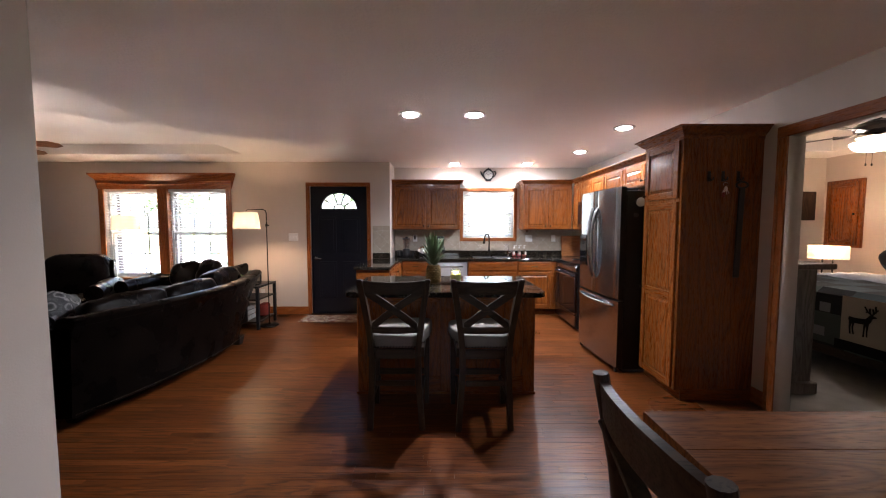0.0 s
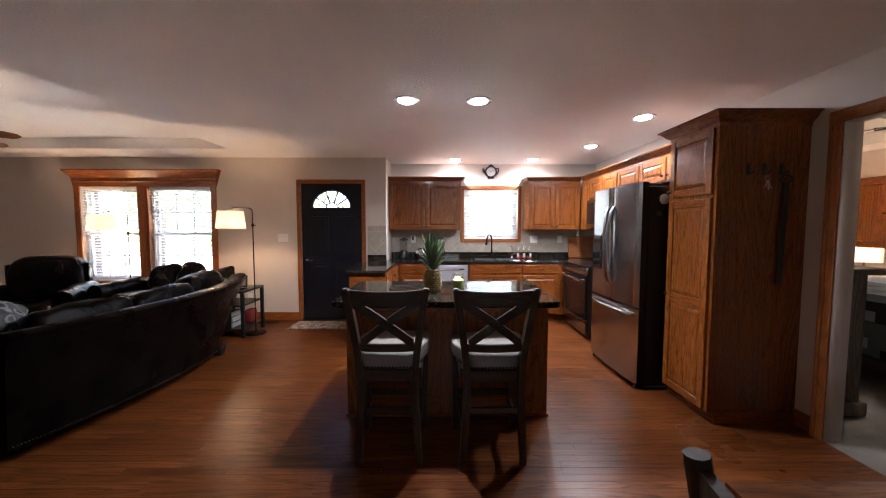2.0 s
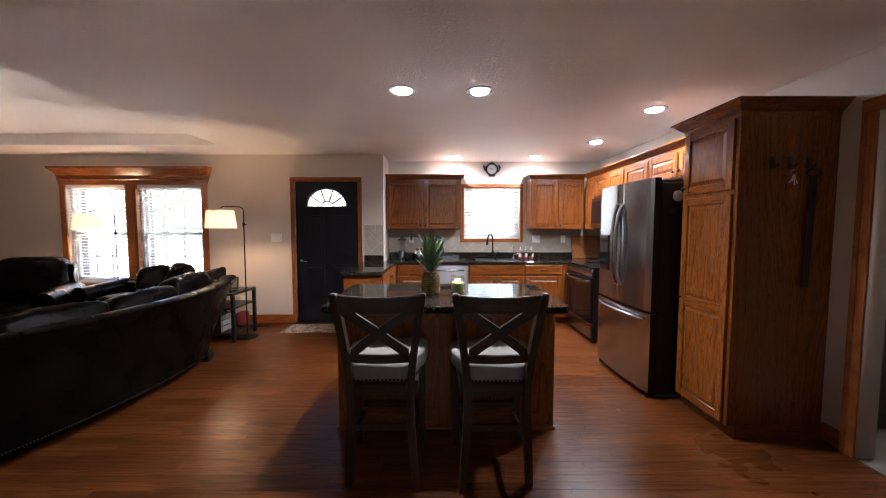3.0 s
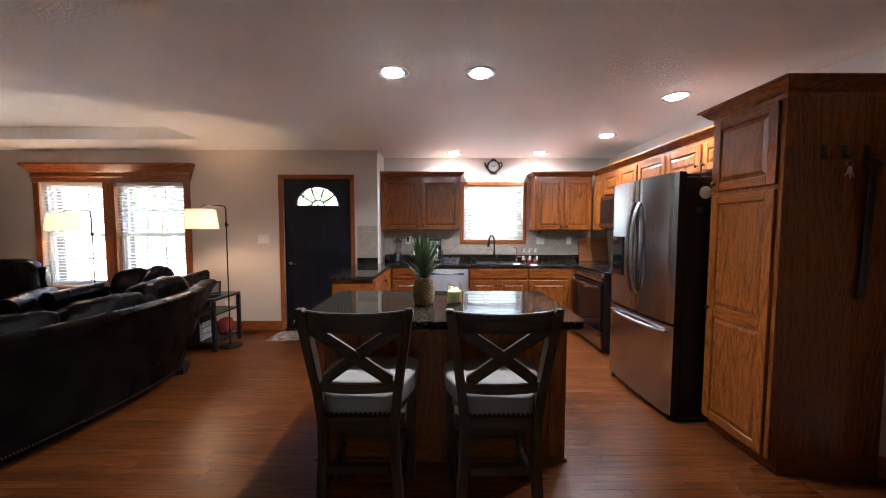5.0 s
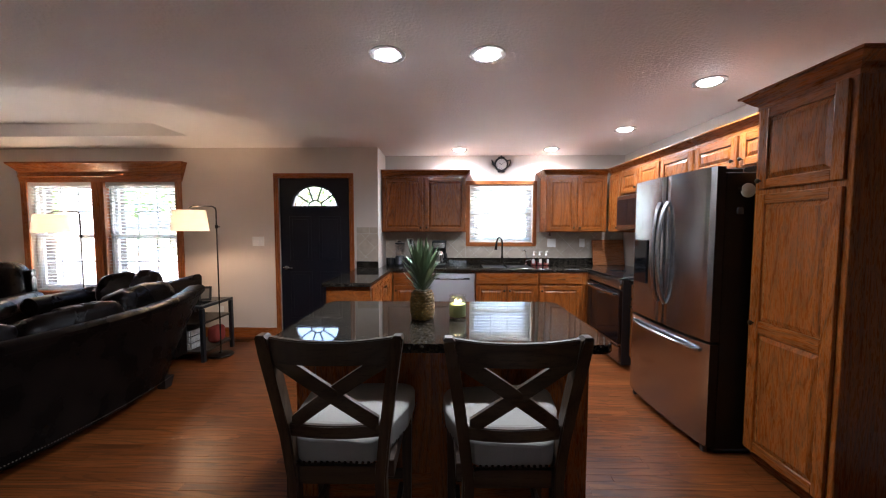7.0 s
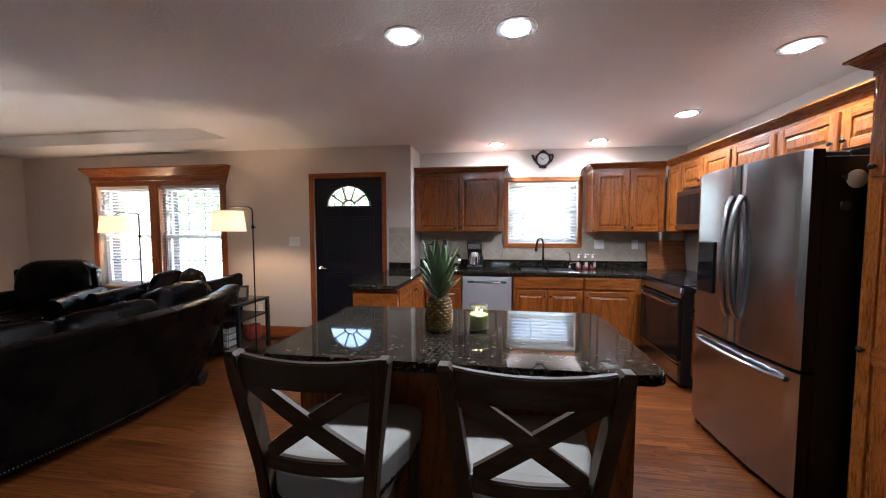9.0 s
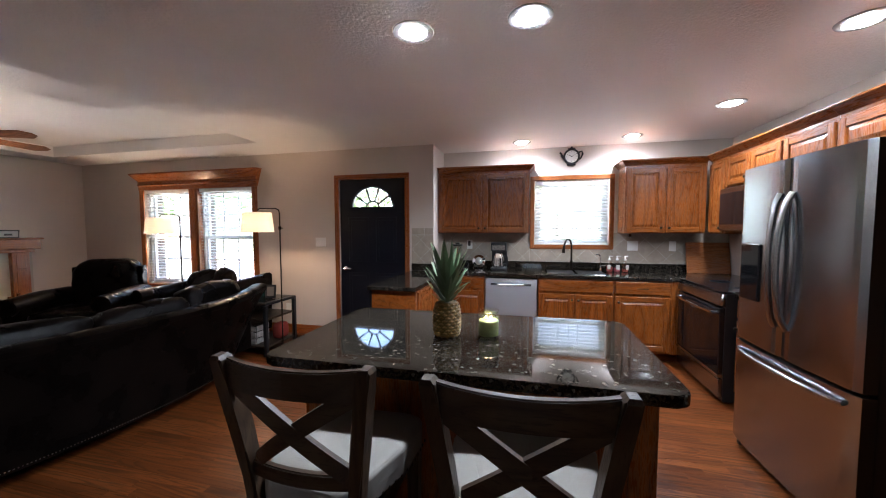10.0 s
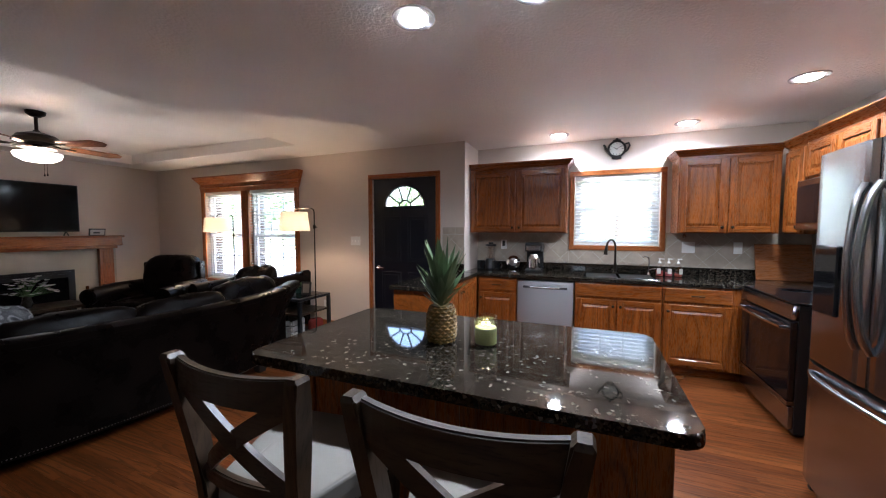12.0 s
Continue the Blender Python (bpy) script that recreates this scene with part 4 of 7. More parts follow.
def window(name, x0, x1, z0, z1, y, cols, rows_, label, drop, tilt, slat_gap=0.043, sash=True):
    """A double-hung window, set in the wall, with grilles and a slatted blind."""
    w = thing(name, label, "window", kind="structure")
    f = 0.045
    zm = (z0 + z1) / 2
    part("frame", B((x0, y + 0.06, z0, x0 + 0.03, y + 0.13, z1), (x1 - 0.03, y + 0.06, z0, x1, y + 0.13, z1), (x0 + 0.03, y + 0.06, z0, x1 - 0.03, y + 0.13, z0 + 0.03), (x0 + 0.03, y + 0.06, z1 - 0.03, x1 - 0.03, y + 0.13, z1)), white_m, w)
    for za, zb, yy in ((z0 + 0.03, zm + 0.02, y + 0.07), (zm - 0.02, z1 - 0.03, y + 0.10)):
        s = part("sash", B((x0 + 0.03, yy, za, x0 + 0.03 + f, yy + 0.028, zb), (x1 - 0.03 - f, yy, za, x1 - 0.03, yy + 0.028, zb), (x0 + 0.03 + f, yy, za, x1 - 0.03 - f, yy + 0.028, za + f), (x0 + 0.03 + f, yy, zb - f, x1 - 0.03 - f, yy + 0.028, zb)), white_m, w)
        g = part("pane", B((x0 + 0.03 + f, yy + 0.011, za + f, x1 - 0.03 - f, yy + 0.016, zb - f)), pane_m, s)
        g.visible_shadow = False
        bm = bmesh.new()
        for i in range(1, cols):
            x = x0 + 0.03 + f + (x1 - x0 - 0.06 - 2 * f) * i / cols
            box(bm, x - 0.009, yy + 0.005, za + f, x + 0.009, yy + 0.022, zb - f)
        for i in range(1, rows_):
            z = za + f + (zb - za - 2 * f) * i / rows_
            box(bm, x0 + 0.03 + f, yy + 0.006, z - 0.009, x1 - 0.03 - f, yy + 0.021, z + 0.009)
        part("grille", bm, white_m, s)
    b = part("blind_headrail", B((x0 + 0.008, y + 0.004, z1 - 0.05, x1 - 0.008, y + 0.055, z1 - 0.003), bevel=0.003), white_m, w)
    n = int((z1 - 0.06 - drop) / slat_gap)
    m0 = None
    for i in range(n):
        z = z1 - 0.075 - i * slat_gap
        if m0 is None:
            bm = bmesh.new()
            hw = 0.023
            xa, xb = x0 + 0.012, x1 - 0.012
            ca, sa = math.cos(radians(tilt)), math.sin(radians(tilt))
            rows = []
            for x in (xa, xb):
                rows.append([(x, k * hw * ca - t * sa, k * hw * sa + t * ca + 0.003 * (1 - k * k)) for k, t in ((-1, 0), (0, 0), (1, 0), (1, 0.0022), (0, 0.0022), (-1, 0.0022))])
            grid_skin(bm, rows, 0, True)
            ob = part("slat", bm, slat_m, b)
            m0 = ob.data
        else:
            ob = new("slat", m0)
            ob.parent = b
        ob.location = (0, y + 0.03, z)
    zb = z1 - 0.075 - n * slat_gap
    part("bottom_rail", B((x0 + 0.012, y + 0.008, zb - 0.008, x1 - 0.012, y + 0.052, zb + 0.008), bevel=0.003), white_m, b)
    bm = bmesh.new()
    for x in (x0 + 0.12, (x0 + x1) / 2, x1 - 0.12):
        tube(bm, [(x, y + 0.007, z1 - 0.05), (x, y + 0.007, zb)], 0.0012, 4)
    part("cord", bm, white_m, b)
    return w


MULL0, MULL1 = -4.565, -4.405
window("window_1", LWX0, MULL0, LWZ0, LWZ1, NW, 3, 2, "double-hung window with white blinds, slats open", LWZ0, -11)
window("window_2", MULL1, LWX1, LWZ0, LWZ1, NW, 3, 2, "double-hung window with white blinds, slats open", LWZ0, -11)
window("window_3", KX0 + 0.002, KX1 - 0.002, KZ0, KZ1, KW, 3, 2, "sink window with lowered white blinds, slats tilted", KZ0, -30)
# assumed window in the added south opening, never in view
w4 = thing("window_unseen", "unseen white-framed window added to let in soft light", "window", kind="structure")
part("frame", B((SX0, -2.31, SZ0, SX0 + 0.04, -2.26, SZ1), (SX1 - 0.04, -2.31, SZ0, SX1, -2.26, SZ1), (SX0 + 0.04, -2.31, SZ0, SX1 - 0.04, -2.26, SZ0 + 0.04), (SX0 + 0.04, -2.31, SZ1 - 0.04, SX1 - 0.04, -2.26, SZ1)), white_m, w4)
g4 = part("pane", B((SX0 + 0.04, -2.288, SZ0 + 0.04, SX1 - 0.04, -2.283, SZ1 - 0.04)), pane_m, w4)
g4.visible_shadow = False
tw = thing("trim_living_window", "honey oak casing and deep crown valance over the window pair", "trim", Matrix.Translation((0, NW, 0)), kind="structure")
for x0, x1 in ((LWX0 - 0.085, LWX0), (LWX1, LWX1 + 0.085)):
    part("jamb_trim", B((x0, -0.02, LWZ0 - 0.09, x1, -0.001, LWZ1), bevel=0.004), trim_v, tw)
part("mullion", B((MULL0, -0.02, LWZ0, MULL1, 0.14, LWZ1), (MULL0 + 0.04, -0.027, LWZ0, MULL1 - 0.04, -0.0205, LWZ1), bevel=0.004), trim_v, tw)
part("sill", B((LWX0 - 0.1, -0.05, LWZ0 - 0.03, LWX1 + 0.1, 0.0, LWZ0), bevel=0.006), trim_h, tw)
part("apron", B((LWX0 - 0.001, -0.018, LWZ0 - 0.1, LWX1 + 0.001, -0.001, LWZ0 - 0.031), bevel=0.003), trim_h, tw)
bm = bmesh.new()
rows = []
for x, s in ((-5.51, -1), (-3.38, 1)):
    rows.append([(x + s * o * 0.9, -0.001 if k else -0.02 - o, z) for k, o, z in ((1, 0, LWZ1), (0, 0, LWZ1), (0, 0, 2.08), (0, 0.012, 2.09), (0, 0.012, 2.10), (0, 0.0, 2.11), (0, 0.0, 2.15), (0, 0.02, 2.17), (0, 0.06, 2.215), (0, 0.078, 2.235), (0, 0.085, 2.24), (0, 0.085, 2.265), (1, 0.085, 2.265))])
grid_skin(bm, rows, 0, True)
part("valance", bm, trim_h, tw, "deep honey oak crown valance")

# baseboards
def baseboard(name, boxes, material):
    structure(name, B(*boxes, bevel=0.004), material, "honey oak baseboard along the wall", "baseboard")


baseboard("baseboard", [(WW + 0.014, NW - 0.014, 0, DX0 - 0.062, NW - 0.001, 0.125), (DX1 + 0.062, NW - 0.014, 0, -1.131, NW - 0.001, 0.125)], trim_h)
baseboard("baseboard", [(WW + 0.001, 5.10, 0, WW + 0.013, NW - 0.001, 0.125), (WW + 0.001, -2.2, 0, WW + 0.013, 2.2, 0.125)], trim_d)
baseboard("baseboard", [(EW - 0.014, BY1 + 0.082, 0, EW - 0.001, PY0 - 0.008, 0.125), (EW - 0.014, -2.2, 0, EW - 0.001, BY0 - 0.082, 0.125)], trim_d)
baseboard("baseboard", [(-1.659, -2.2, 0, -1.646, 1.47, 0.125)], trim_d)
part("jamb", B((EW - 0.001, BY1, 0, EW + 0.122, BY1 + 0.002, BZ1), (EW - 0.001, BY1 - 0.016, 0, EW + 0.123, BY1 - 0.0005, BZ1), (EW - 0.001, BY0 + 0.0005, 0, EW + 0.123, BY0 + 0.016, BZ1), (EW - 0.001, BY0 + 0.016, BZ1 - 0.016, EW + 0.123, BY1 - 0.016, BZ1 - 0.0005)), trim_v, bpy.data.objects["trim_bedroom_door"])
part("strike_plate", B((EW + 0.05, BY1 - 0.0185, 0.93, EW + 0.08, BY1 - 0.0155, 0.99)), bronze_m, bpy.data.objects["trim_bedroom_door"])

# recessed lights
ring_m = plain("can_trim_grey", (0.30, 0.295, 0.29), 0.45)
for cx, cy in CANS:
    cl = thing("recessed_light", "round white recessed ceiling light, lit", "ceiling light", Matrix.Translation((cx, cy, H)), "recessed ceiling lights")
    bm = bmesh.new()
    lathe(bm, [(0.071, -0.003), (0.078, -0.007), (0.104, -0.006), (0.108, 0.001), (0.070, 0.001)], seg=40)
    part("trim_ring", bm, ring_m, cl)
    bm = bmesh.new()
    lathe(bm, [(0.0705, -0.002), (0.062, -0.011), (0.035, -0.018), (0, -0.02)], seg=40)
    part("lens", bm, can_em, cl, "glowing lens")

# ---- floor strips ----
def strips():
    rng = random.Random(5)
    W = 0.057
    meshes = {}
    parts_left = 300
    bmj = []
    fl = bpy.data.objects["floor"]
    verts, faces = [], []
    y = 0.6
    rows = []
    j = 0
    while y < 6.2:
        x = WW + rng.uniform(-0.9, 0)
        while x < EW:
            L = rng.choice((0.45, 0.6, 0.75, 0.9, 1.05, 1.2))
            rows.append((max(x, WW), y, min(x + L, EW)))
            x += L
        y += W
    near, far = [], []
    for r in rows:
        cx = (r[0] + r[2]) / 2
        (near if (-2.2 < cx < 2.0 and 1.55 < r[1] < 4.6 and r[0] > WW and r[2] < EW) else far).append(r)
    rng.shuffle(near)
    far += near[300:]
    g = 0.0003
    def shape(x0, y0, x1, y1):
        b = 0.0004
        lo = [(x0, y0, -0.012), (x1, y0, -0.012), (x1, y1, -0.012), (x0, y1, -0.012)]
        md_ = [(x0, y0, -b), (x1, y0, -b), (x1, y1, -b), (x0, y1, -b)]
        hi = [(x0 + b, y0 + b, 0), (x1 - b, y0 + b, 0), (x1 - b, y1 - b, 0), (x0 + b, y1 - b, 0)]
        return lo + md_ + hi, [(8, 9, 10, 11), *[(4 + k, 4 + (k + 1) % 4, 8 + (k + 1) % 4, 8 + k) for k in range(4)], *[(k, (k + 1) % 4, 4 + (k + 1) % 4, 4 + k) for k in range(4)]]
    for x0, y0, x1 in near[:300]:
        key = round(x1 - x0, 3)
        if key not in meshes:
            v, f = shape(-key / 2 + g, -W / 2 + g, key / 2 - g, W / 2 - g)
            me = bpy.data.meshes.new("floor_strip")
            me.from_pydata(v, [], f)
            me.materials.append(plank_m)
            meshes[key] = me
        ob = new("floor_strip", meshes[key])
        ob.location = ((x0 + x1) / 2, y0 + W / 2, rng.uniform(-0.0003, 0))
        ob.parent = fl
    for x0, y0, x1 in far:
        if x1 - x0 < 0.02:
            continue
        v, f = shape(x0 + g, y0 + g, x1 - g, y0 + W - g)
        o = len(verts)
        verts += v
        faces += [tuple(i + o for i in q) for q in f]
    y = -2.2
    while y < 0.59:
        v, f = shape(WW, y + g, EW, y + W - g)
        o = len(verts)
        verts += v
        faces += [tuple(i + o for i in q) for q in f]
        y += W
    me = bpy.data.meshes.new("floor_strips")
    me.from_pydata(verts, [], faces)
    me.materials.append(plank_join_m)
    ob = new("floor_strips", me)
    ob.parent = fl
    tagged(ob, "red oak strip flooring", "", "", "stuff")

# ---- living room ----


def sofa_x(y):
    return -2.34 - 0.15 * (y - 3.55) ** 2


sf = thing("sofa", "dark brown leather sofa with a bowed back and nailhead trim", "sofa")
SY0, SY1 = 2.36, 4.72
# back: a bowed shell with a rolled top, swept along y
bm = bmesh.new()
rows = []
for i in range(25):
    u = i / 24
    y = SY0 + (SY1 - SY0) * u
    x = sofa_x(y)
    k = abs(2 * u - 1)
    top = 0.80 + 0.045 * max(0, (u - 0.75) / 0.25) ** 2
    out = 0.05 * u * u
    prof = [(-0.16, 0.10), (0.0, 0.10), (0.012, 0.28), (0.02 + out * 0.5, 0.55), (0.035 + out, top - 0.09), (0.06 + out, top - 0.05), (0.062 + out, top - 0.02), (0.04 + out, top), (-0.01 + out, top + 0.006), (-0.06, top - 0.01), (-0.09, top - 0.06), (-0.14, 0.5)]
    rows.append([(x + dx, y - 0.45 * u ** 4 * (1 - min(1, z / 0.8)), z) for dx, z in prof])
grid_skin(bm, rows, 0, True)
back = part("backrest", bm, leather_m, sf)
bm = bmesh.new()
tube(bm, [(sofa_x(SY0 + (SY1 - SY0) * i / 24) + 0.05 + 0.05 * (i / 24) ** 2, SY0 + (SY1 - SY0) * i / 24, 0.742 + 0.045 * max(0, (i / 24 - 0.75) / 0.25) ** 2) for i in range(25)], 0.005, 6)
part("piping", bm, leather_m, back)
bm = bmesh.new()
for i in range(120):
    y = SY0 + 0.02 + (SY1 - SY0 - 0.46) * i / 119
    lathe(bm, [(0.004, 0), (0.003, 0.002), (0, 0.003)], 0, 0, 0, 6)
    bmesh.ops.transform(bm, matrix=pose(sofa_x(y) + 0.004, y, 0.118, 0, 90, 0), verts=bm.verts[-13:])
nh = part("nailhead_trim", bm, plain("antique_nickel", (0.25, 0.22, 0.18), 0.4, 0.9), back, "row of antique nailheads")
tagged(nh, kind="stuff")
bm = bmesh.new()
rows = []
for i in range(13):
    y = SY0 + (SY1 - SY0) * i / 12
    x = sofa_x(y)
    rows.append([(x - 0.16, y, 0.15), (x - 0.16, y, 0.42), (x - 0.95, y, 0.42), (x - 0.97, y, 0.15)])
grid_skin(bm, rows, 0, True)
part("seat_base", bm, leather_m, sf)
for y0, y1 in ((2.60, 3.24), (3.25, 3.90), (3.91, 4.55)):
    ym = (y0 + y1) / 2
    x = sofa_x(ym)
    bm = bmesh.new()
    cushion(bm, x - 0.98, y0, 0.42, x - 0.2, y1, 0.54, 5, 10)
    part("seat_cushion", bm, leather_m, sf)
    bm = bmesh.new()
    top = 0.875 if y0 < 3.9 else 0.93
    cushion(bm, -0.105, y0 - ym - 0.02, -0.2, 0.105, y1 - ym + 0.02, top - 0.675, 5.0, 20)
    for v in bm.verts:
        v.co += 0.016 * noise.noise_vector(v.co * 9 + Vector((ym * 3, 0, 0))) + 0.007 * noise.noise_vector(v.co * 24)
    bmesh.ops.transform(bm, matrix=pose(x - 0.22, ym, 0.67, 0, -14, -(ym - 3.55) * -12), verts=bm.verts)
    part("back_cushion", bm, leather_m, sf)
for y0, y1 in ((SY0 - 0.12, SY0 + 0.12), (SY1 - 0.26, SY1 - 0.02)):
    x = sofa_x((y0 + y1) / 2)
    bm = B((x - 0.95, y0 + 0.03, 0.15, x - 0.1, y1 - 0.03, 0.6), bevel=0.02, seg=2)
    tube(bm, [(x - 0.97, (y0 + y1) / 2, 0.60), (x - 0.5, (y0 + y1) / 2, 0.60), (x - 0.06, (y0 + y1) / 2, 0.62)], 0.105, 16)
    part("arm", bm, leather_m, sf)
for x, y in ((sofa_x(SY0) - 0.14, SY0 + 0.16), (sofa_x(SY1) + 0.06, SY1 - 0.50), (-3.4, SY0 + 0.1), (-3.4, SY1 - 0.2)):
    bm = bmesh.new()
    rows = [[(x + dx * k, y + dy * k, z) for dx, dy in ((-1, -1), (1, -1), (1, 1), (-1, 1))] for z, k in ((0, 0.034), (0.05, 0.044), (0.105, 0.05))]
    grid_skin(bm, rows, 0, True)
    part("foot", bm, plain("black_stained_wood", (0.008, 0.006, 0.005), 0.5), sf)
# throw blanket over the near arm


def lace_mat():
    """Grey knitted throw with pale ringed medallions."""
    m, nt, p = mat("grey_medallion_throw", (0.2, 0.2, 0.2), 0.95, spec=0.15)
    co = coords(nt)
    v = nd(nt, "ShaderNodeTexVoronoi", Scale=11.0, Randomness=0.35)
    w = nd(nt, "ShaderNodeTexNoise", Scale=160.0, Detail=3.0)
    for n in (v, w):
        nt.links.new(co, n.inputs["Vector"])
    c = ramp(nt, v.outputs["Distance"], (0.10, (0.035, 0.036, 0.04)), (0.25, (0.11, 0.115, 0.12)), (0.36, (0.40, 0.40, 0.41)), (0.46, (0.10, 0.105, 0.11)), (0.7, (0.20, 0.205, 0.21)))
    c = mixc(nt, ramp(nt, w.outputs[0], (0.4, grey(0.5)), (0.6, grey(0))), c, (0.06, 0.062, 0.066))
    nt.links.new(c, p.inputs["Base Color"])
    bump(nt, p, w.outputs[0], 0.6, 0.004)
    return m


grey_fur = lace_mat()
bm = bmesh.new()
rows = []
for i in range(26):
    u = i / 25
    row = []
    for k in range(20):
        v = k / 19
        ang = -0.4 + v * (math.pi + 0.8)
        rr = 0.13 + 0.012 * noise.noise(Vector((u * 9, v * 7, 0))) + 0.02 * noise.noise(Vector((u * 3, v * 3, 4)))
        y = SY0 - math.cos(ang) * rr
        z = 0.62 + math.sin(ang) * rr * 1.15 + 0.05 * u
        row.append((-3.35 + 0.62 * u + 0.02 * noise.noise(Vector((v * 5, u * 4, 2))), y, z))
    rows.append(row)
grid_skin(bm, rows)
th = solid("throw_blanket", bm, grey_fur, "grey patterned throw blanket draped over the sofa arm", "blanket")
bm = bmesh.new()
cushion(bm, -3.3, 2.46, 0.66, -2.84, 2.86, 0.90, 2.6, 22)
for v in bm.verts:
    v.co += 0.05 * noise.noise_vector(v.co * 7) + 0.02 * noise.noise_vector(v.co * 19)
solid("bunched_throw", bm, grey_fur, "white and grey throw bunched on the sofa cushions", "blanket")

# recliner
rc = thing("recliner", "dark brown leather recliner with rolled nailhead arms", "chair", pose(-5.22, 5.0, 0, 0, 0, 28))
part("base", B((-0.36, -0.78, 0.06, 0.36, 0.1, 0.36), bevel=0.03, seg=2), leather_m, rc)
bm = bmesh.new()
cushion(bm, -0.31, -0.86, 0.33, 0.31, -0.1, 0.50, 5, 12)
part("seat", bm, leather_m, rc)
bm = bmesh.new()
cushion(bm, -0.36, -0.12, 0.42, 0.36, 0.16, 1.03, 4.5, 16)
for v in bm.verts:
    v.co.y += (v.co.z - 0.45) * 0.18
    v.co += 0.012 * noise.noise_vector(v.co * 9)
part("backrest", bm, leather_m, rc)
for s in (-1, 1):
    bm = B((s * 0.42 - 0.085, -0.80, 0.06, s * 0.42 + 0.085, 0.05, 0.56), bevel=0.02, seg=2)
    tube(bm, [(s * 0.43, -0.84, 0.57), (s * 0.43, -0.4, 0.585), (s * 0.42, 0.06, 0.58)], [0.10, 0.11, 0.10], 16)
    a = part("arm", bm, leather_m, rc)
    bm = bmesh.new()
    for i in range(14):
        t = 2 * math.pi * i / 14
        lathe(bm, [(0.006, 0), (0.004, 0.003), (0, 0.004)], 0, 0, 0, 6)
        bmesh.ops.transform(bm, matrix=pose(s * 0.43 + 0.085 * math.cos(t), -0.841, 0.57 + 0.085 * math.sin(t), 90), verts=bm.verts[-13:])
    nh = part("nailhead_trim", bm, bronze_m, a)
    tagged(nh, kind="stuff")
    bm = B((s * 0.37 - 0.03, 0.06, 0.5, s * 0.37 + 0.03, 0.2, 0.93), bevel=0.02, seg=2)
    part("wing", bm, leather_m, rc)

# loveseat under the window
lv = thing("loveseat", "dark brown leather loveseat under the window with loose cushions", "sofa")
bm = bmesh.new()
rows = []
for i in range(13):
    u = i / 12
    x = -4.5 + 1.42 * u
    t = 0.68 + 0.17 * max(0, (u - 0.35) / 0.65) ** 1.5
    rows.append([(x, 5.32, 0.1), (x, 5.55, 0.1), (x, 5.58, t - 0.03), (x, 5.54, t), (x, 5.46, t + 0.005), (x, 5.40, t - 0.03)])
grid_skin(bm, rows, 0, True)
part("backrest", bm, leather_m, lv)
part("seat_base", B((-4.5, 4.86, 0.1, -3.2, 5.32, 0.42), bevel=0.03, seg=2), leather_m, lv)
for x0 in (-4.3, -3.80):
    bm = bmesh.new()
    cushion(bm, x0, 4.84, 0.41, x0 + 0.5, 5.32, 0.55, 5, 10)
    part("seat_cushion", bm, leather_m, lv)
for x, z in ((-4.42, 0.58), (-3.15, 0.70)):
    bm = B((x - 0.08, 4.86, 0.1, x + 0.08, 5.5, z), bevel=0.02, seg=2)
    tube(bm, [(x, 4.82, z), (x, 5.2, z + 0.01), (x, 5.5, z + 0.02)], 0.1, 16)
    part("arm", bm, leather_m, lv)
for n_, (x, y, z, rx, ry, rz, w) in enumerate(((-3.72, 5.14, 0.72, 25, 0, 12, 0.46), (-3.36, 5.06, 0.76, 22, 8, -20, 0.42))):
    bm = bmesh.new()
    cushion(bm, -w / 2, -0.08, -0.2, w / 2, 0.08, 0.2, 2.8, 14)
    for v in bm.verts:
        v.co += 0.014 * noise.noise_vector(v.co * 10 + Vector((n_ * 7, 0, 0)))
    solid("throw_pillow", bm, leather_m, "dark leather throw pillow on the loveseat", "pillow", pose(x, y, z, -rx, ry, rz), "throw pillows")

# end table and what it holds
et = thing("end_table", "black wooden end table with two shelves", "table")
ex0, ex1, ey0, ey1 = -3.02, -2.53, 4.80, 5.33
part("tabletop", B((ex0, ey0, 0.575, ex1, ey1, 0.605), bevel=0.005), black_m, et)
part("glass_inset", B((ex0 + 0.06, ey0 + 0.06, 0.6055, ex1 - 0.06, ey1 - 0.06, 0.609)), blackgl_m, et)
for z in (0.40, 0.09):
    part("shelf", B((ex0 + 0.02, ey0 + 0.02, z, ex1 - 0.02, ey1 - 0.02, z + 0.022), bevel=0.003), dark_h, et)
for x in (ex0, ex1 - 0.04):
    for y in (ey0, ey1 - 0.04):
        part("leg", B((x, y, 0, x + 0.04, y + 0.04, 0.574), bevel=0.004), black_m, et)
cr = thing("wooden_crate", "whitewashed slatted wooden crate on the lower shelf", "crate")
white_wood = wood("whitewashed_wood", (0.20, 0.18, 0.16), (0.36, 0.33, 0.30), (0.45, 0.42, 0.38), "x", 0.7, coat=0.0)
for z in (0.118, 0.19, 0.262):
    part("slat", B((-2.98, 4.85, z, -2.72, 4.862, z + 0.06), bevel=0.002), white_wood, cr)
    part("slat", B((-2.98, 5.06, z, -2.72, 5.072, z + 0.06), bevel=0.002), white_wood, cr)
    part("slat", B((-2.72, 4.863, z, -2.708, 5.059, z + 0.06), bevel=0.002), white_wood, cr)
part("base", B((-2.98, 4.862, 0.113, -2.72, 5.06, 0.12)), white_wood, cr)
bm = bmesh.new()
cushion(bm, -2.70, 5.08, 0.112, -2.58, 5.27, 0.30, 4, 10)
solid("red_bag", bm, fabric("red_cloth", (0.20, 0.03, 0.02)), "dark red cloth bag on the lower shelf", "bag")
bk = thing("book_stack", "small stack of books on the end table", "books")
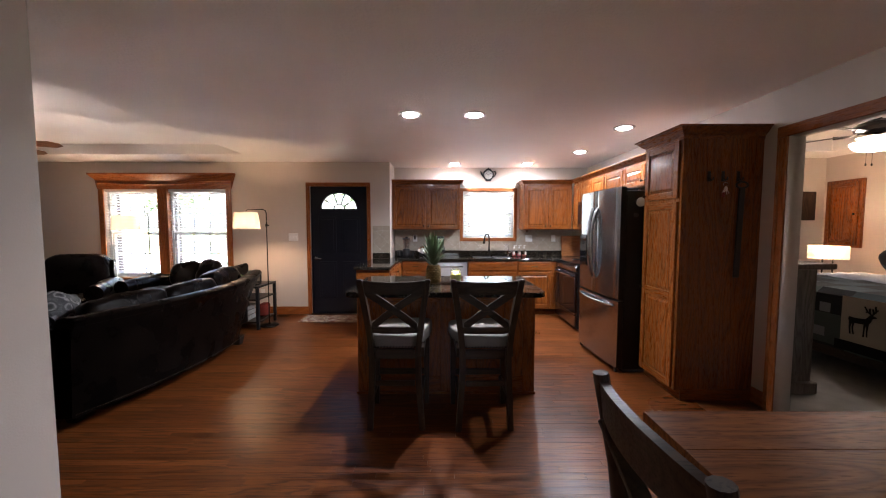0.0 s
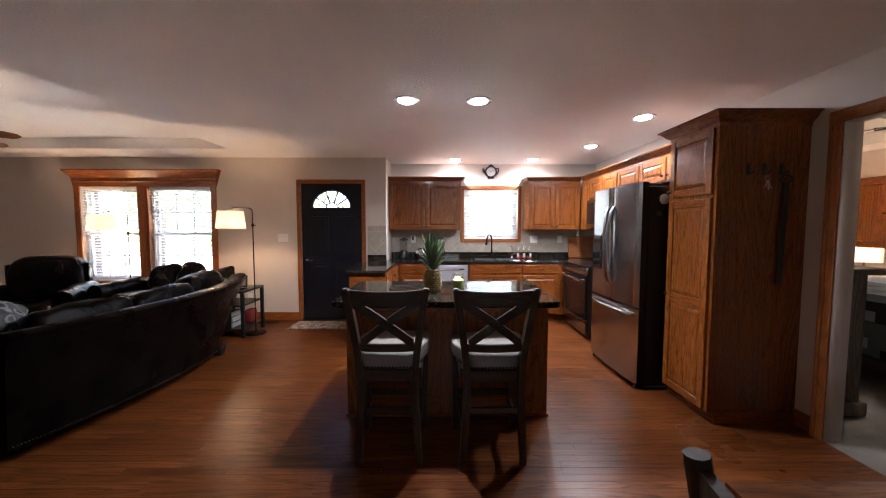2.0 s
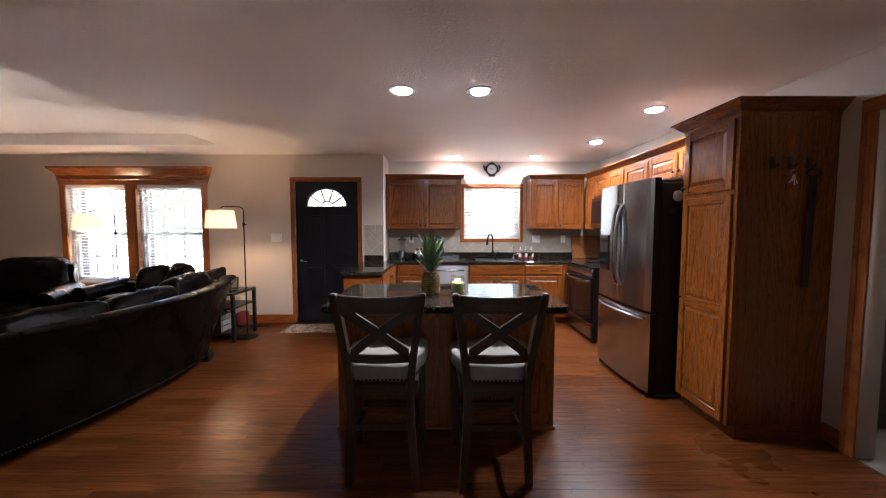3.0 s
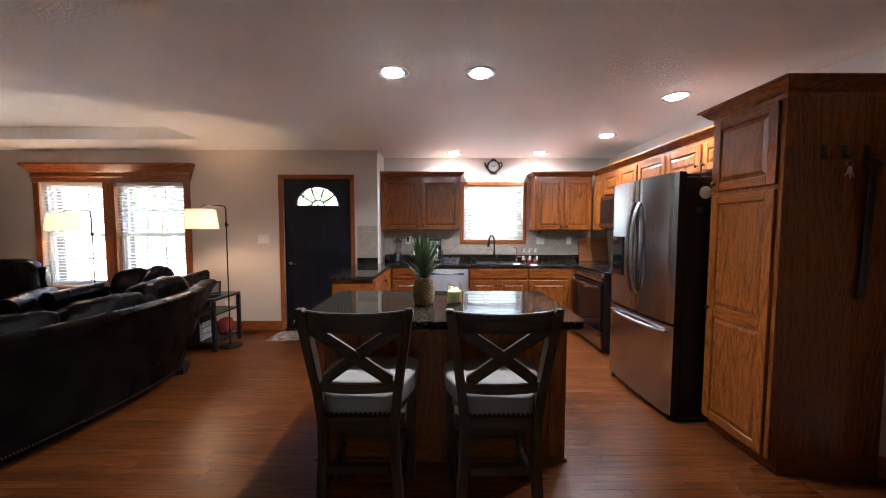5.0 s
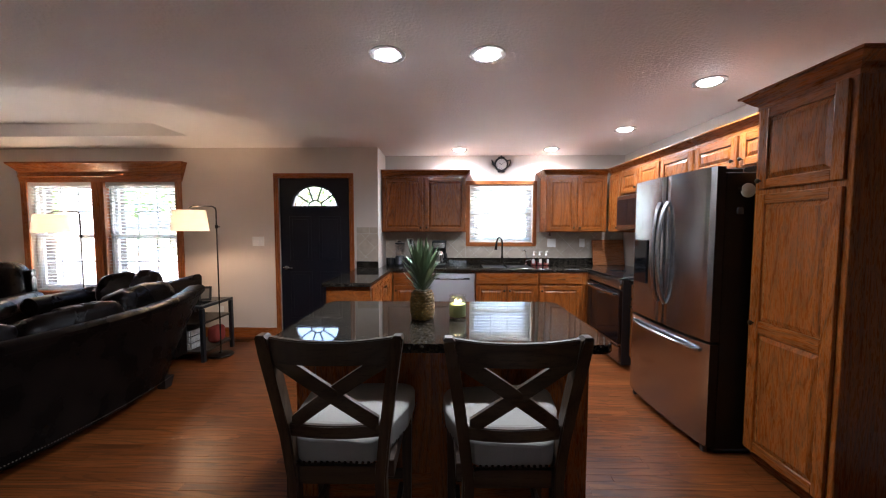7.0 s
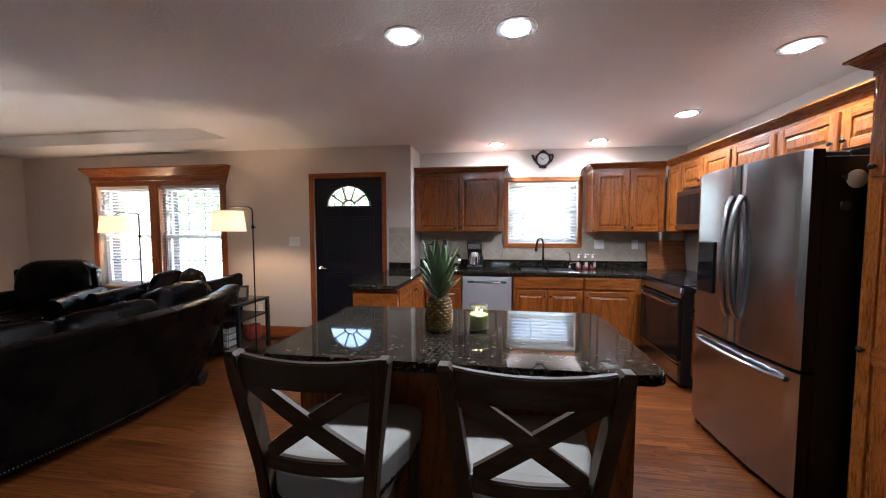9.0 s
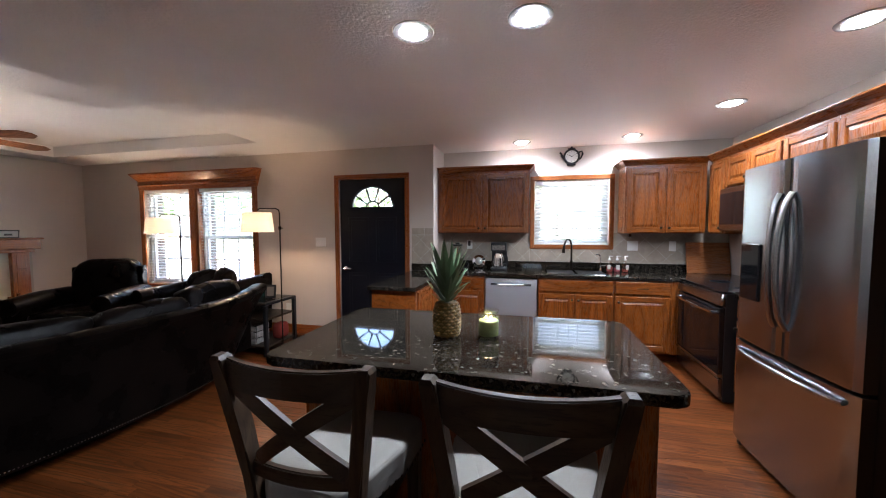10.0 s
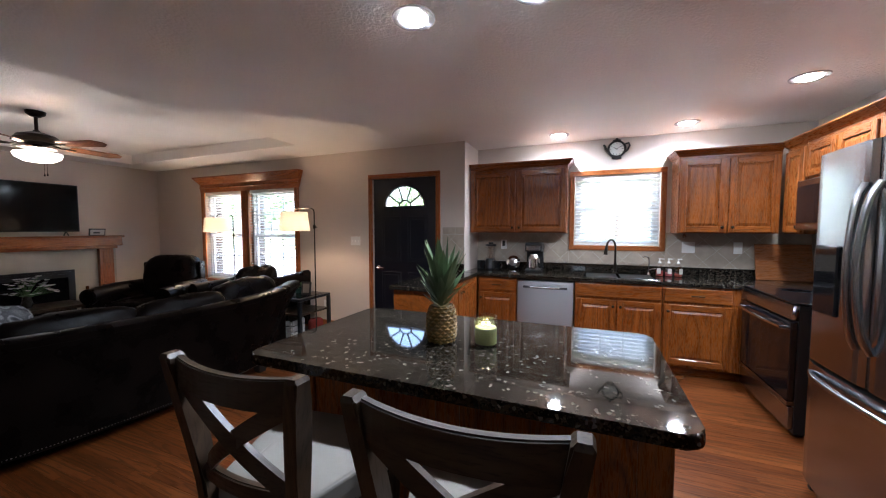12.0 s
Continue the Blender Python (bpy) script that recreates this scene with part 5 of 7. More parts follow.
for i, (c_, r_) in enumerate((((0.25, 0.24, 0.22), 3), ((0.05, 0.09, 0.10), -4), ((0.35, 0.30, 0.22), 5))):
    bm = B((-0.075, -0.1, 0, 0.075, 0.1, 0.021), bevel=0.002)
    bmesh.ops.transform(bm, matrix=pose(-2.90, 4.95, 0.6095 + i * 0.0215, 0, 0, r_), verts=bm.verts)
    part("book", bm, plain("book_cover", c_, 0.6), bk)
pf = thing("picture_frame", "small black picture frame on the end table", "picture frame", pose(-2.68, 5.06, 0.612, -10, 0, 15))
part("frame", B((-0.06, -0.008, 0, 0.06, 0.008, 0.16), bevel=0.003), black_m, pf)
part("print", B((-0.04, -0.0095, 0.025, 0.04, -0.0082, 0.135)), plain("faded_print", (0.16, 0.14, 0.12), 0.4), pf)
leaf_m = plain("green_leaf", (0.05, 0.12, 0.03), 0.45, vary=0.4)


def leaf(bm, base, d, length, width, droop=0.3, n=5, thick=0.0):
    """A tapering folded blade from base along d."""
    d = Vector(d).normalized()
    side = d.cross(Vector((0, 0, 1)))
    side = side.normalized() if side.length > 0.01 else Vector((1, 0, 0))
    up = side.cross(d)
    rows = []
    for i in range(n + 1):
        t = i / n
        p = Vector(base) + d * length * t + Vector((0, 0, -droop * length * t * t))
        w = width * (math.sin(math.pi * min(1, 0.25 + 0.75 * t)) if t < 1 else 0.02) * (1 - 0.2 * t)
        rows.append([p - side * w, p - up * w * 0.35, p + side * w])
    grid_skin(bm, rows)


pp = thing("potted_plant", "small potted green plant on the end table", "plant", pose(-2.90, 5.16, 0.6095))
bm = bmesh.new()
lathe(bm, [(0.045, 0), (0.06, 0.07), (0.065, 0.075), (0.058, 0.075), (0.05, 0.06), (0, 0.06)], seg=18)
part("pot", bm, plain("dark_green_glaze", (0.03, 0.06, 0.045), 0.2), pp)
bm = bmesh.new()
rg_ = random.Random(3)
for i in range(40):
    a = rg_.uniform(0, 6.28)
    leaf(bm, (0.02 * math.cos(a), 0.02 * math.sin(a), 0.065), (math.cos(a), math.sin(a), rg_.uniform(0.3, 2)), rg_.uniform(0.08, 0.15), 0.016, 0.5, 4)
part("foliage", bm, leaf_m, pp)


def floor_lamp(label, m, arm, sh, z_top, z_arm):
    """A slim arc-top pole lamp: arm is the reach of the shade from the pole, to -x."""
    f = thing("floor_lamp", label, "lamp", m, "pole floor lamps")
    bm = bmesh.new()
    lathe(bm, [(0.125, 0), (0.13, 0.008), (0.12, 0.02), (0.02, 0.028), (0.012, 0.05), (0, 0.05)], seg=32)
    part("base", bm, bronze_m, f)
    bm = bmesh.new()
    tube(bm, [(0, 0, 0.04), (0, 0, z_top - 0.05), (-0.008, 0, z_top - 0.018), (-0.04, 0, z_top), (-arm + 0.03, 0, z_top), (-arm, 0, z_top - 0.02)], 0.0075, 8)
    part("pole", bm, bronze_m, f)
    bm = bmesh.new()
    lathe(bm, [(0.008, 0), (0.016, 0.006), (0.016, 0.04), (0.008, 0.046)], 0, 0, z_arm, 12)
    tube(bm, [(0, 0, z_arm + 0.02), (0.035, 0, z_arm + 0.02)], 0.006, 6)
    part("collar", bm, bronze_m, f)
    bm = bmesh.new()
    z0, z1 = z_top - 0.27, z_top - 0.045
    lathe(bm, [(sh, z0), (sh * 0.86, z1)], -arm, 0, 0, 40)
    for fc in [q for q in bm.faces if len(q.verts) > 4]:
        bm.faces.remove(fc)
    part("shade", bm, shade_m, f, "white fabric drum shade, lit")
    bm = bmesh.new()
    lathe(bm, [(0.0, -0.01), (0.018, 0.004), (0.02, 0.02), (0.012, 0.045), (0.012, 0.06), (0, 0.06)], -arm, 0, z0 + 0.115, 16)
    part("bulb", bm, bulb_em, f)
    lamp("floor_lamp_light", "POINT", m @ Matrix.Translation((-arm, 0, z0 + 0.092)), LAMP_W, WARM, 0.035)
    return f


def shade_mat():
    m, nt, p = mat("lamp_shade_cloth", (0.75, 0.68, 0.58), 0.9)
    tl = nd(nt, "ShaderNodeBsdfTranslucent")
    tl.inputs[0].default_value = (0.26, 0.235, 0.205, 1)
    mx = nt.nodes.new("ShaderNodeMixShader")
    mx.inputs[0].default_value = 0.3
    nt.links.new(p.outputs[0], mx.inputs[1])
    nt.links.new(tl.outputs[0], mx.inputs[2])
    nt.links.new(mx.outputs[0], nt.nodes["Material Output"].inputs["Surface"])
    return m


shade_m = shade_mat()
bulb_em = emit("lamp_bulb_lit", (1.0, 0.72, 0.46), 2.0)
floor_lamp("bronze pole floor lamp, lit white shade, by the end table", pose(-2.50, 5.03, 0, 0, 0, 12), 0.26, 0.175, 1.665, 1.42)
floor_lamp("bronze pole floor lamp, lit white shade, by the window", pose(-4.66, 5.62, 0, 0, 0, 6), 0.33, 0.19, 1.64, 1.30)

# ceiling fan


def ceiling_fan(label, m, rise, blade_m, blades=5, turn=0.0, glow=None, R=0.70):
    f = thing("ceiling_fan", label, "ceiling fan", m)
    bm = bmesh.new()
    lathe(bm, [(0.0, 0), (0.075, 0), (0.07, -0.03), (0.035, -0.055), (0.014, -0.06), (0.014, -rise), (0.04, -rise - 0.03), (0, -rise - 0.03)], seg=24)
    part("canopy_and_rod", bm, bronze_m, f)
    bm = bmesh.new()
    z = -rise - 0.03
    lathe(bm, [(0.0, z), (0.06, z), (0.14, z - 0.03), (0.165, z - 0.065), (0.15, z - 0.10), (0.08, z - 0.12), (0, z - 0.12)], seg=32)
    part("motor", bm, bronze_m, f)
    zb = z - 0.105
    for i in range(blades):
        a = turn + i * 360 / blades
        bm = bmesh.new()
        rows = []
        for k, (r, w) in enumerate(((0.24, 0.048), (0.30, 0.056), (0.5, 0.064), (R - 0.07, 0.072), (R, 0.026))):
            rows.append([(r, -w, zb - 0.012 + 0.22 * w), (r, w, zb - 0.012 - 0.22 * w), (r, w, zb - 0.006 - 0.22 * w), (r, -w, zb - 0.006 + 0.22 * w)])
        grid_skin(bm, rows, 0, True)
        bmesh.ops.transform(bm, matrix=pose(0, 0, 0, 0, 0, a), verts=bm.verts)
        b = part("blade", bm, blade_m, f)
        bm = bmesh.new()
        tube(bm, [(0.11, 0, zb), (0.18, 0, zb - 0.018), (0.29, 0, zb - 0.012)], [0.014, 0.012, 0.02], 8, flat=0.5)
        bmesh.ops.transform(bm, matrix=pose(0, 0, 0, 0, 0, a), verts=bm.verts)
        part("blade_bracket", bm, bronze_m, b)
    bm = bmesh.new()
    lathe(bm, [(0, zb - 0.01), (0.045, zb - 0.01), (0.03, zb - 0.03), (0.035, zb - 0.055), (0.14, zb - 0.050), (0.14, zb - 0.056), (0.03, zb - 0.062), (0.012, zb - 0.08), (0.012, zb - 0.15), (0, zb - 0.15)], seg=32)
    part("light_fitter", bm, bronze_m, f)
    bm = bmesh.new()
    lathe(bm, [(0.14, zb - 0.115), (0.165, zb - 0.098), (0.175, zb - 0.105), (0.16, zb - 0.145), (0.105, zb - 0.178), (0.02, zb - 0.19), (0, zb - 0.19)], seg=32)
    for fc in [q for q in bm.faces if len(q.verts) > 4]:
        bm.faces.remove(fc)
    part("globe", bm, glow or globe_em, f, "frosted glass bowl, lit")
    for i in range(3):
        a = radians(turn + 30 + 120 * i)
        bm = bmesh.new()
        lathe(bm, [(0, -0.012), (0.02, 0), (0.022, 0.012), (0.012, 0.026), (0, 0.03)], 0.052 * math.cos(a), 0.052 * math.sin(a), zb - 0.140, 12)
        part("bulb", bm, fan_bulb_em, f)
    bm = bmesh.new()
    for s in (-1, 1):
        tube(bm, [(0.03 * s, 0.05, zb - 0.17), (0.03 * s, 0.05, zb - 0.30)], 0.0015, 4)
        lathe(bm, [(0.004, 0), (0.008, 0.01), (0.003, 0.03), (0, 0.03)], 0.03 * s, 0.05, zb - 0.32, 8)
    part("pull_chain", bm, bronze_m, f)
    return f


fan_bulb_em = emit("fan_bulb_lit", (1.0, 0.82, 0.64), 34.0)
blade_w = wood("fan_blade_walnut", (0.09, 0.03, 0.012), (0.22, 0.075, 0.027), (0.30, 0.11, 0.04), "x", 0.3)
FANX, FANY = -4.62, 3.5
ceiling_fan("bronze ceiling fan with walnut blades and a lit bowl", pose(FANX, FANY, TZ), 0.18, blade_w, 5, 20.0)

# fireplace, television, mantel things
fp = thing("fireplace", "honey oak mantel fireplace with beige tile surround", "fireplace", kind="structure")
FY_, FYE = 2.75, 5.06
part("chimney_breast", B((WW + 0.001, FY_ + 0.02, 0.0, WW + 0.03, FYE - 0.02, 1.109)), plain("beige_stone_tile", (0.42, 0.37, 0.30), 0.5), fp)
part("mantel_beam", B((WW + 0.002, FY_ - 0.0, 1.155, WW + 0.2, FYE, 1.29), bevel=0.006), trim_d, fp)
part("mantel_shelf", B((WW + 0.002, FY_ - 0.03, 1.291, WW + 0.23, FYE + 0.02, 1.315), bevel=0.006), trim_d, fp)
part("mantel_ledge", B((WW + 0.002, FY_ + 0.03, 1.11, WW + 0.14, FYE - 0.04, 1.154), bevel=0.006), trim_d, fp)
for y in (FY_ + 0.08, FYE - 0.26):
    part("column", B((WW + 0.031, y, 0, WW + 0.10, y + 0.18, 1.109), (WW + 0.1005, y + 0.04, 0.65, WW + 0.108, y + 0.14, 0.84), (WW + 0.1005, y + 0.04, 0.88, WW + 0.108, y + 0.14, 1.08), (WW + 0.1005, y + 0.04, 0.15, WW + 0.108, y + 0.14, 0.6), bevel=0.004), trim_v, fp)
part("firebox", B((WW + 0.031, 3.28, 0.02, WW + 0.05, 4.52, 0.81), bevel=0.003), black_m, fp, "black steel firebox front")
part("firebox_glass", B((WW + 0.051, 3.36, 0.14, WW + 0.055, 4.44, 0.70)), blackgl_m, fp)
for z in (0.74, 0.77):
    part("louvre", B((WW + 0.051, 3.32, z, WW + 0.058, 4.48, z + 0.012)), black_m, fp)
tv = thing("television", "black flat-screen television on the mantel", "television", pose(WW + 0.14, 3.99, 1.316, 0, 0, 90))
part("panel", B((-0.57, -0.02, 0.06, 0.57, 0.02, 0.745), bevel=0.006), black_m, tv)
part("screen", B((-0.558, -0.0225, 0.075, 0.558, -0.0205, 0.733)), plain("dark_screen", (0.004, 0.004, 0.005), 0.1, bmp=0.0, spec=0.2), tv)
for s in (-1, 1):
    bm = bmesh.new()
    tube(bm, [(s * 0.42, -0.075, 0.006), (s * 0.42, -0.01, 0.07), (s * 0.42, 0.06, 0.006)], 0.007, 6)
    part("leg", bm, black_m, tv)
pf = thing("mantel_photo", "small black framed photo on the mantel", "picture frame", pose(WW + 0.15, 4.76, 1.3155, 10, 0, 90))
part("frame", B((-0.10, -0.008, 0, 0.10, 0.008, 0.11), bevel=0.003), black_m, pf)
part("print", B((-0.085, -0.0095, 0.015, 0.085, -0.0082, 0.095)), plain("pale_print", (0.45, 0.45, 0.45), 0.4), pf)
part("dark_shape", B((-0.05, -0.0105, 0.035, 0.03, -0.0097, 0.06)), black_m, pf)
fl_ = thing("flower_arrangement", "vase of white flowers before the fireplace", "plant", pose(-5.75, 3.72, 0.46))
bm = bmesh.new()
lathe(bm, [(0.04, 0), (0.055, 0.05), (0.035, 0.12), (0.045, 0.15), (0.035, 0.15), (0, 0.1)], seg=18)
part("vase", bm, plain("dark_vase", (0.03, 0.025, 0.02), 0.25), fl_)
bm, bm2 = bmesh.new(), bmesh.new()
for i in range(46):
    a, e = rg_.uniform(0, 6.28), rg_.uniform(0.1, 1.4)
    L = rg_.uniform(0.12, 0.27)
    p = Vector((math.cos(a) * math.cos(e), math.sin(a) * math.cos(e), math.sin(e))) * L + Vector((0, 0, 0.15))
    tube(bm2, [(0, 0, 0.12), tuple(p * 0.6 + Vector((0, 0, 0.06))), tuple(p)], 0.002, 4)
    for k in range(6):
        leaf(bm, p, (math.cos(k * 1.05), math.sin(k * 1.05), 0.35), 0.035, 0.014, 0.1, 3)
part("blossoms", bm, plain("white_petal", (0.55, 0.52, 0.50), 0.7), fl_)
part("stems", bm2, leaf_m, fl_)
ct = thing("coffee_table", "dark wood coffee table before the fireplace", "table")
part("tabletop", B((-6.0, 3.1, 0.42, -5.45, 4.2, 0.459), bevel=0.006), dark_h, ct)
for x in (-5.98, -5.53):
    for y in (3.12, 4.12):
        part("leg", B((x, y, 0, x + 0.06, y + 0.06, 0.419), bevel=0.004), dark_v, ct)
st = thing("small_wooden_stand", "small brown wooden slatted stand beside the fireplace", "stand", pose(-6.35, 4.68, 0))
for x in (-0.12, 0.12):
    for y in (-0.1, 0.1):
        part("post", B((x - 0.015, y - 0.015, 0, x + 0.015, y + 0.015, 0.56), bevel=0.004), table_w, st)
for z in (0.16, 0.32, 0.48):
    part("rail", B((-0.105, -0.11, z, 0.105, -0.09, z + 0.03)), table_w, st)
part("seat", B((-0.105, -0.09, 0.30, 0.105, 0.1, 0.32)), table_w, st)

# switch plates and outlets


def wall_plate(name, label, m, w=0.075, toggles=1):
    p = thing(name, label, "switch" if name == "light_switch" else "outlet", m)
    part("plate", B((-w / 2, -0.006, -0.06, w / 2, 0, 0.06), bevel=0.003), white_m, p)
    for i in range(toggles):
        x = (i - (toggles - 1) / 2) * 0.046
        if name == "light_switch":
            part("toggle", B((x - 0.005, -0.014, -0.01, x + 0.005, -0.0065, 0.012), bevel=0.002), white_m, p)
        else:
            part("socket", B((x - 0.016, -0.0075, -0.035, x + 0.016, -0.0062, -0.008), bevel=0.0005), white_m, p)
            part("socket", B((x - 0.016, -0.0075, 0.008, x + 0.016, -0.0062, 0.035), bevel=0.0005), white_m, p)


wall_plate("light_switch", "white three-toggle switch plate on the wall", pose(-2.41, NW - 0.0005, 1.255), 0.155, 3)
wall_plate("outlet", "white outlet plate low on the wall behind the end table", pose(-2.93, NW - 0.0005, 0.35))
for x, t in ((-0.49, 1), (1.51, 2), (1.94, 1)):
    wall_plate("outlet", "white outlet plate on the tile backsplash", pose(x, KW - 0.0135, 1.22), 0.075 if t == 1 else 0.12, t)

vent = thing("floor_vent", "dark metal floor register before the baseboard", "vent", pose(-2.6, 5.56, 0.0005))
part("frame", B((-0.15, -0.05, 0, 0.15, -0.042, 0.004), (-0.15, 0.042, 0, 0.15, 0.05, 0.004), (-0.15, -0.042, 0, -0.142, 0.042, 0.004), (0.142, -0.042, 0, 0.15, 0.042, 0.004)), bronze_m, vent)
for i in range(9):
    part("slat", B((-0.13 + i * 0.03, -0.041, 0.0, -0.118 + i * 0.03, 0.041, 0.003)), bronze_m, vent)

# entry rug
def rug_mat():
    m, nt, p = mat("entry_rug_weave", (0.3, 0.27, 0.24), 0.95)
    co = coords(nt, (9, 9, 9))
    v = nd(nt, "ShaderNodeTexVoronoi", Scale=1.3)
    nt.links.new(co, v.inputs["Vector"])
    n = nd(nt, "ShaderNodeTexNoise", Scale=60.0)
    nt.links.new(co, n.inputs["Vector"])
    nt.links.new(ramp(nt, v.outputs["Distance"], (0.2, (0.42, 0.38, 0.33)), (0.36, (0.12, 0.09, 0.08)), (0.5, (0.34, 0.30, 0.26)), (0.7, (0.16, 0.08, 0.06))), p.inputs["Base Color"])
    bump(nt, p, n.outputs[0], 0.4, 0.003)
    return m


solid("entry_rug", B((-2.16, 5.20, 0.0005, -1.22, 5.60, 0.011), bevel=0.004), rug_mat(), "patterned beige and brown rug before the entry door", "rug")

# ---- kitchen things ----
pn = thing("pineapple", "whole ripe pineapple with its green crown on the island", "fruit", pose(-0.085, 3.16, 0.9145, 0, 0, 10))
pine_m = plain("pineapple_rind", (0.25, 0.145, 0.03), 0.5, vary=0.45, scale=60)
eye_m = plain("pineapple_eye", (0.17, 0.12, 0.03), 0.55, vary=0.4, scale=60)


def pine_r(z):
    return 0.064 * (1 - abs((z - 0.075) / 0.10) ** 3.2 * 0.42)


bm = bmesh.new()
lathe(bm, [(0.0, 0.0), *[(pine_r(0.165 * i / 10) * (0.82 if i == 0 else 1), 0.165 * i / 10) for i in range(11)], (0.0, 0.168)], seg=24)
body = part("body", bm, eye_m, pn)
bm = bmesh.new()
for i in range(11):
    z = 0.008 + 0.148 * i / 10
    n = 13
    for k in range(n):
        a = 2 * math.pi * (k + 0.5 * (i % 2)) / n
        r = pine_r(z)
        c0 = Vector((math.cos(a) * r, math.sin(a) * r, z))
        o, t = Vector((math.cos(a), math.sin(a), 0)), Vector((-math.sin(a), math.cos(a), 0))
        ring = [bm.verts.new(c0 + t * du + Vector((0, 0, dv))) for du, dv in ((-0.0145, 0), (0, -0.0095), (0.0145, 0), (0, 0.0095))]
        mid_ = [bm.verts.new(c0 + o * 0.0045 + t * du * 0.55 + Vector((0, 0, dv * 0.55))) for du, dv in ((-0.0145, 0), (0, -0.0095), (0.0145, 0), (0, 0.0095))]
        tip = bm.verts.new(c0 + o * 0.009 + Vector((0, 0, 0.003)))
        for q in range(4):
            bm.faces.new((ring[q], ring[(q + 1) % 4], mid_[(q + 1) % 4], mid_[q]))
            bm.faces.new((mid_[q], mid_[(q + 1) % 4], tip))
sc = part("rind", bm, pine_m, body)
tagged(sc, kind="stuff")
pl_m = plain("pineapple_leaf", (0.085, 0.125, 0.06), 0.5, vary=0.35, scale=20)
rp = random.Random(9)
bm = bmesh.new()
for i in range(52):
    t = i / 51
    a = i * 2.399
    zb = 0.16 + 0.10 * t
    lean = 1.15 - 0.98 * t + rp.uniform(-0.16, 0.16)
    L = 0.05 + 0.185 * min(1, t * 1.25) + rp.uniform(-0.02, 0.03)
    d = Vector((math.cos(a) * math.sin(lean), math.sin(a) * math.sin(lean), math.cos(lean)))
    leaf(bm, (math.cos(a) * 0.02, math.sin(a) * 0.02, zb), d, L, 0.013 + 0.010 * t, -0.2 if t < 0.4 else 0.16, 7)
part("crown", bm, pl_m, pn, "spiky green leaf crown")

cd = thing("jar_candle", "lit green jar candle on the island", "candle", pose(0.115, 3.175, 0.9145))
bm = bmesh.new()
lathe(bm, [(0, 0.0), (0.046, 0.0), (0.051, 0.006), (0.052, 0.105), (0.046, 0.118), (0.049, 0.132), (0.0465, 0.132), (0.043, 0.117), (0.0485, 0.104), (0.0475, 0.012), (0, 0.012)], seg=32)
part("jar", bm, thin_m, cd, "clear glass jar")
bm = bmesh.new()
lathe(bm, [(0, 0.013), (0.0465, 0.013), (0.047, 0.08), (0.042, 0.084), (0.012, 0.081), (0, 0.081)], seg=32)
wax_m, wnt, wp = mat("pale_green_wax", (0.42, 0.45, 0.16), 0.4)
wp.inputs["Subsurface Weight"].default_value = 0.6
wp.inputs["Subsurface Radius"].default_value = (0.03, 0.025, 0.01)
wn1 = nd(wnt, "ShaderNodeTexNoise", Scale=30.0)
wnt.links.new(ramp(wnt, wn1.outputs[0], (0.3, (0.36, 0.42, 0.13)), (0.7, (0.45, 0.48, 0.18))), wp.inputs["Base Color"])
part("wax", bm, wax_m, cd, "pale green wax")
for s in (-1, 1):
    bm = bmesh.new()
    tube(bm, [(s * 0.012, 0, 0.08), (s * 0.012, 0, 0.09)], 0.0012, 5)
    part("wick", bm, black_m, cd)
    bm = bmesh.new()
    lathe(bm, [(0, 0.088), (0.0035, 0.092), (0.004, 0.096), (0.002, 0.102), (0, 0.106)], s * 0.012, 0, 0, 10)
    part("flame", bm, emit("candle_flame", (1.0, 0.66, 0.28), 5.0), cd, "small flame")

# faucets and sink-side bottles
fc = thing("kitchen_faucet", "dark bronze gooseneck kitchen faucet behind the sink", "faucet", pose(0.80, 6.14, 0.9145))
bm = bmesh.new()
lathe(bm, [(0.028, 0), (0.028, 0.01), (0.018, 0.02), (0.016, 0.12), (0, 0.12)], seg=18)
tube(bm, [(0, 0, 0.1), (0, 0, 0.30)] + [(-0.04 + 0.04 * math.cos(radians(a)) - 0.02 * (a / 180), -0.075 + 0.075 * math.cos(radians(a)), 0.30 + 0.085 * math.sin(radians(a))) for a in range(15, 181, 15)], 0.0115, 10)
part("spout", bm, bronze_m, fc)
bm = bmesh.new()
tube(bm, [(-0.10, -0.15, 0.31), (-0.108, -0.155, 0.22)], [0.015, 0.021], 10)
part("spray_head", bm, bronze_m, fc)
bm = bmesh.new()
tube(bm, [(0.015, 0, 0.07), (0.05, 0, 0.08), (0.095, 0, 0.10)], [0.011, 0.008, 0.006], 8)
part("lever", bm, bronze_m, fc)
ff = thing("filter_faucet", "small chrome filter tap beside the sink", "faucet", pose(1.13, 6.12, 0.9145))
bm = bmesh.new()
lathe(bm, [(0.022, 0), (0.022, 0.012), (0.012, 0.03), (0.012, 0.07), (0, 0.07)], seg=16)
tube(bm, [(0, 0, 0.05), (0, 0, 0.17)] + [(-0.035 + 0.035 * math.cos(radians(a)), 0, 0.17 + 0.035 * math.sin(radians(a))) for a in range(20, 141, 20)], 0.007, 8)
tube(bm, [(0.0, -0.005, 0.06), (0.07, -0.01, 0.075)], 0.008, 8)
part("spout", bm, chrome_m, ff)
soap_c = [(0.28, 0.06, 0.05), (0.34, 0.09, 0.10), (0.30, 0.07, 0.05)]
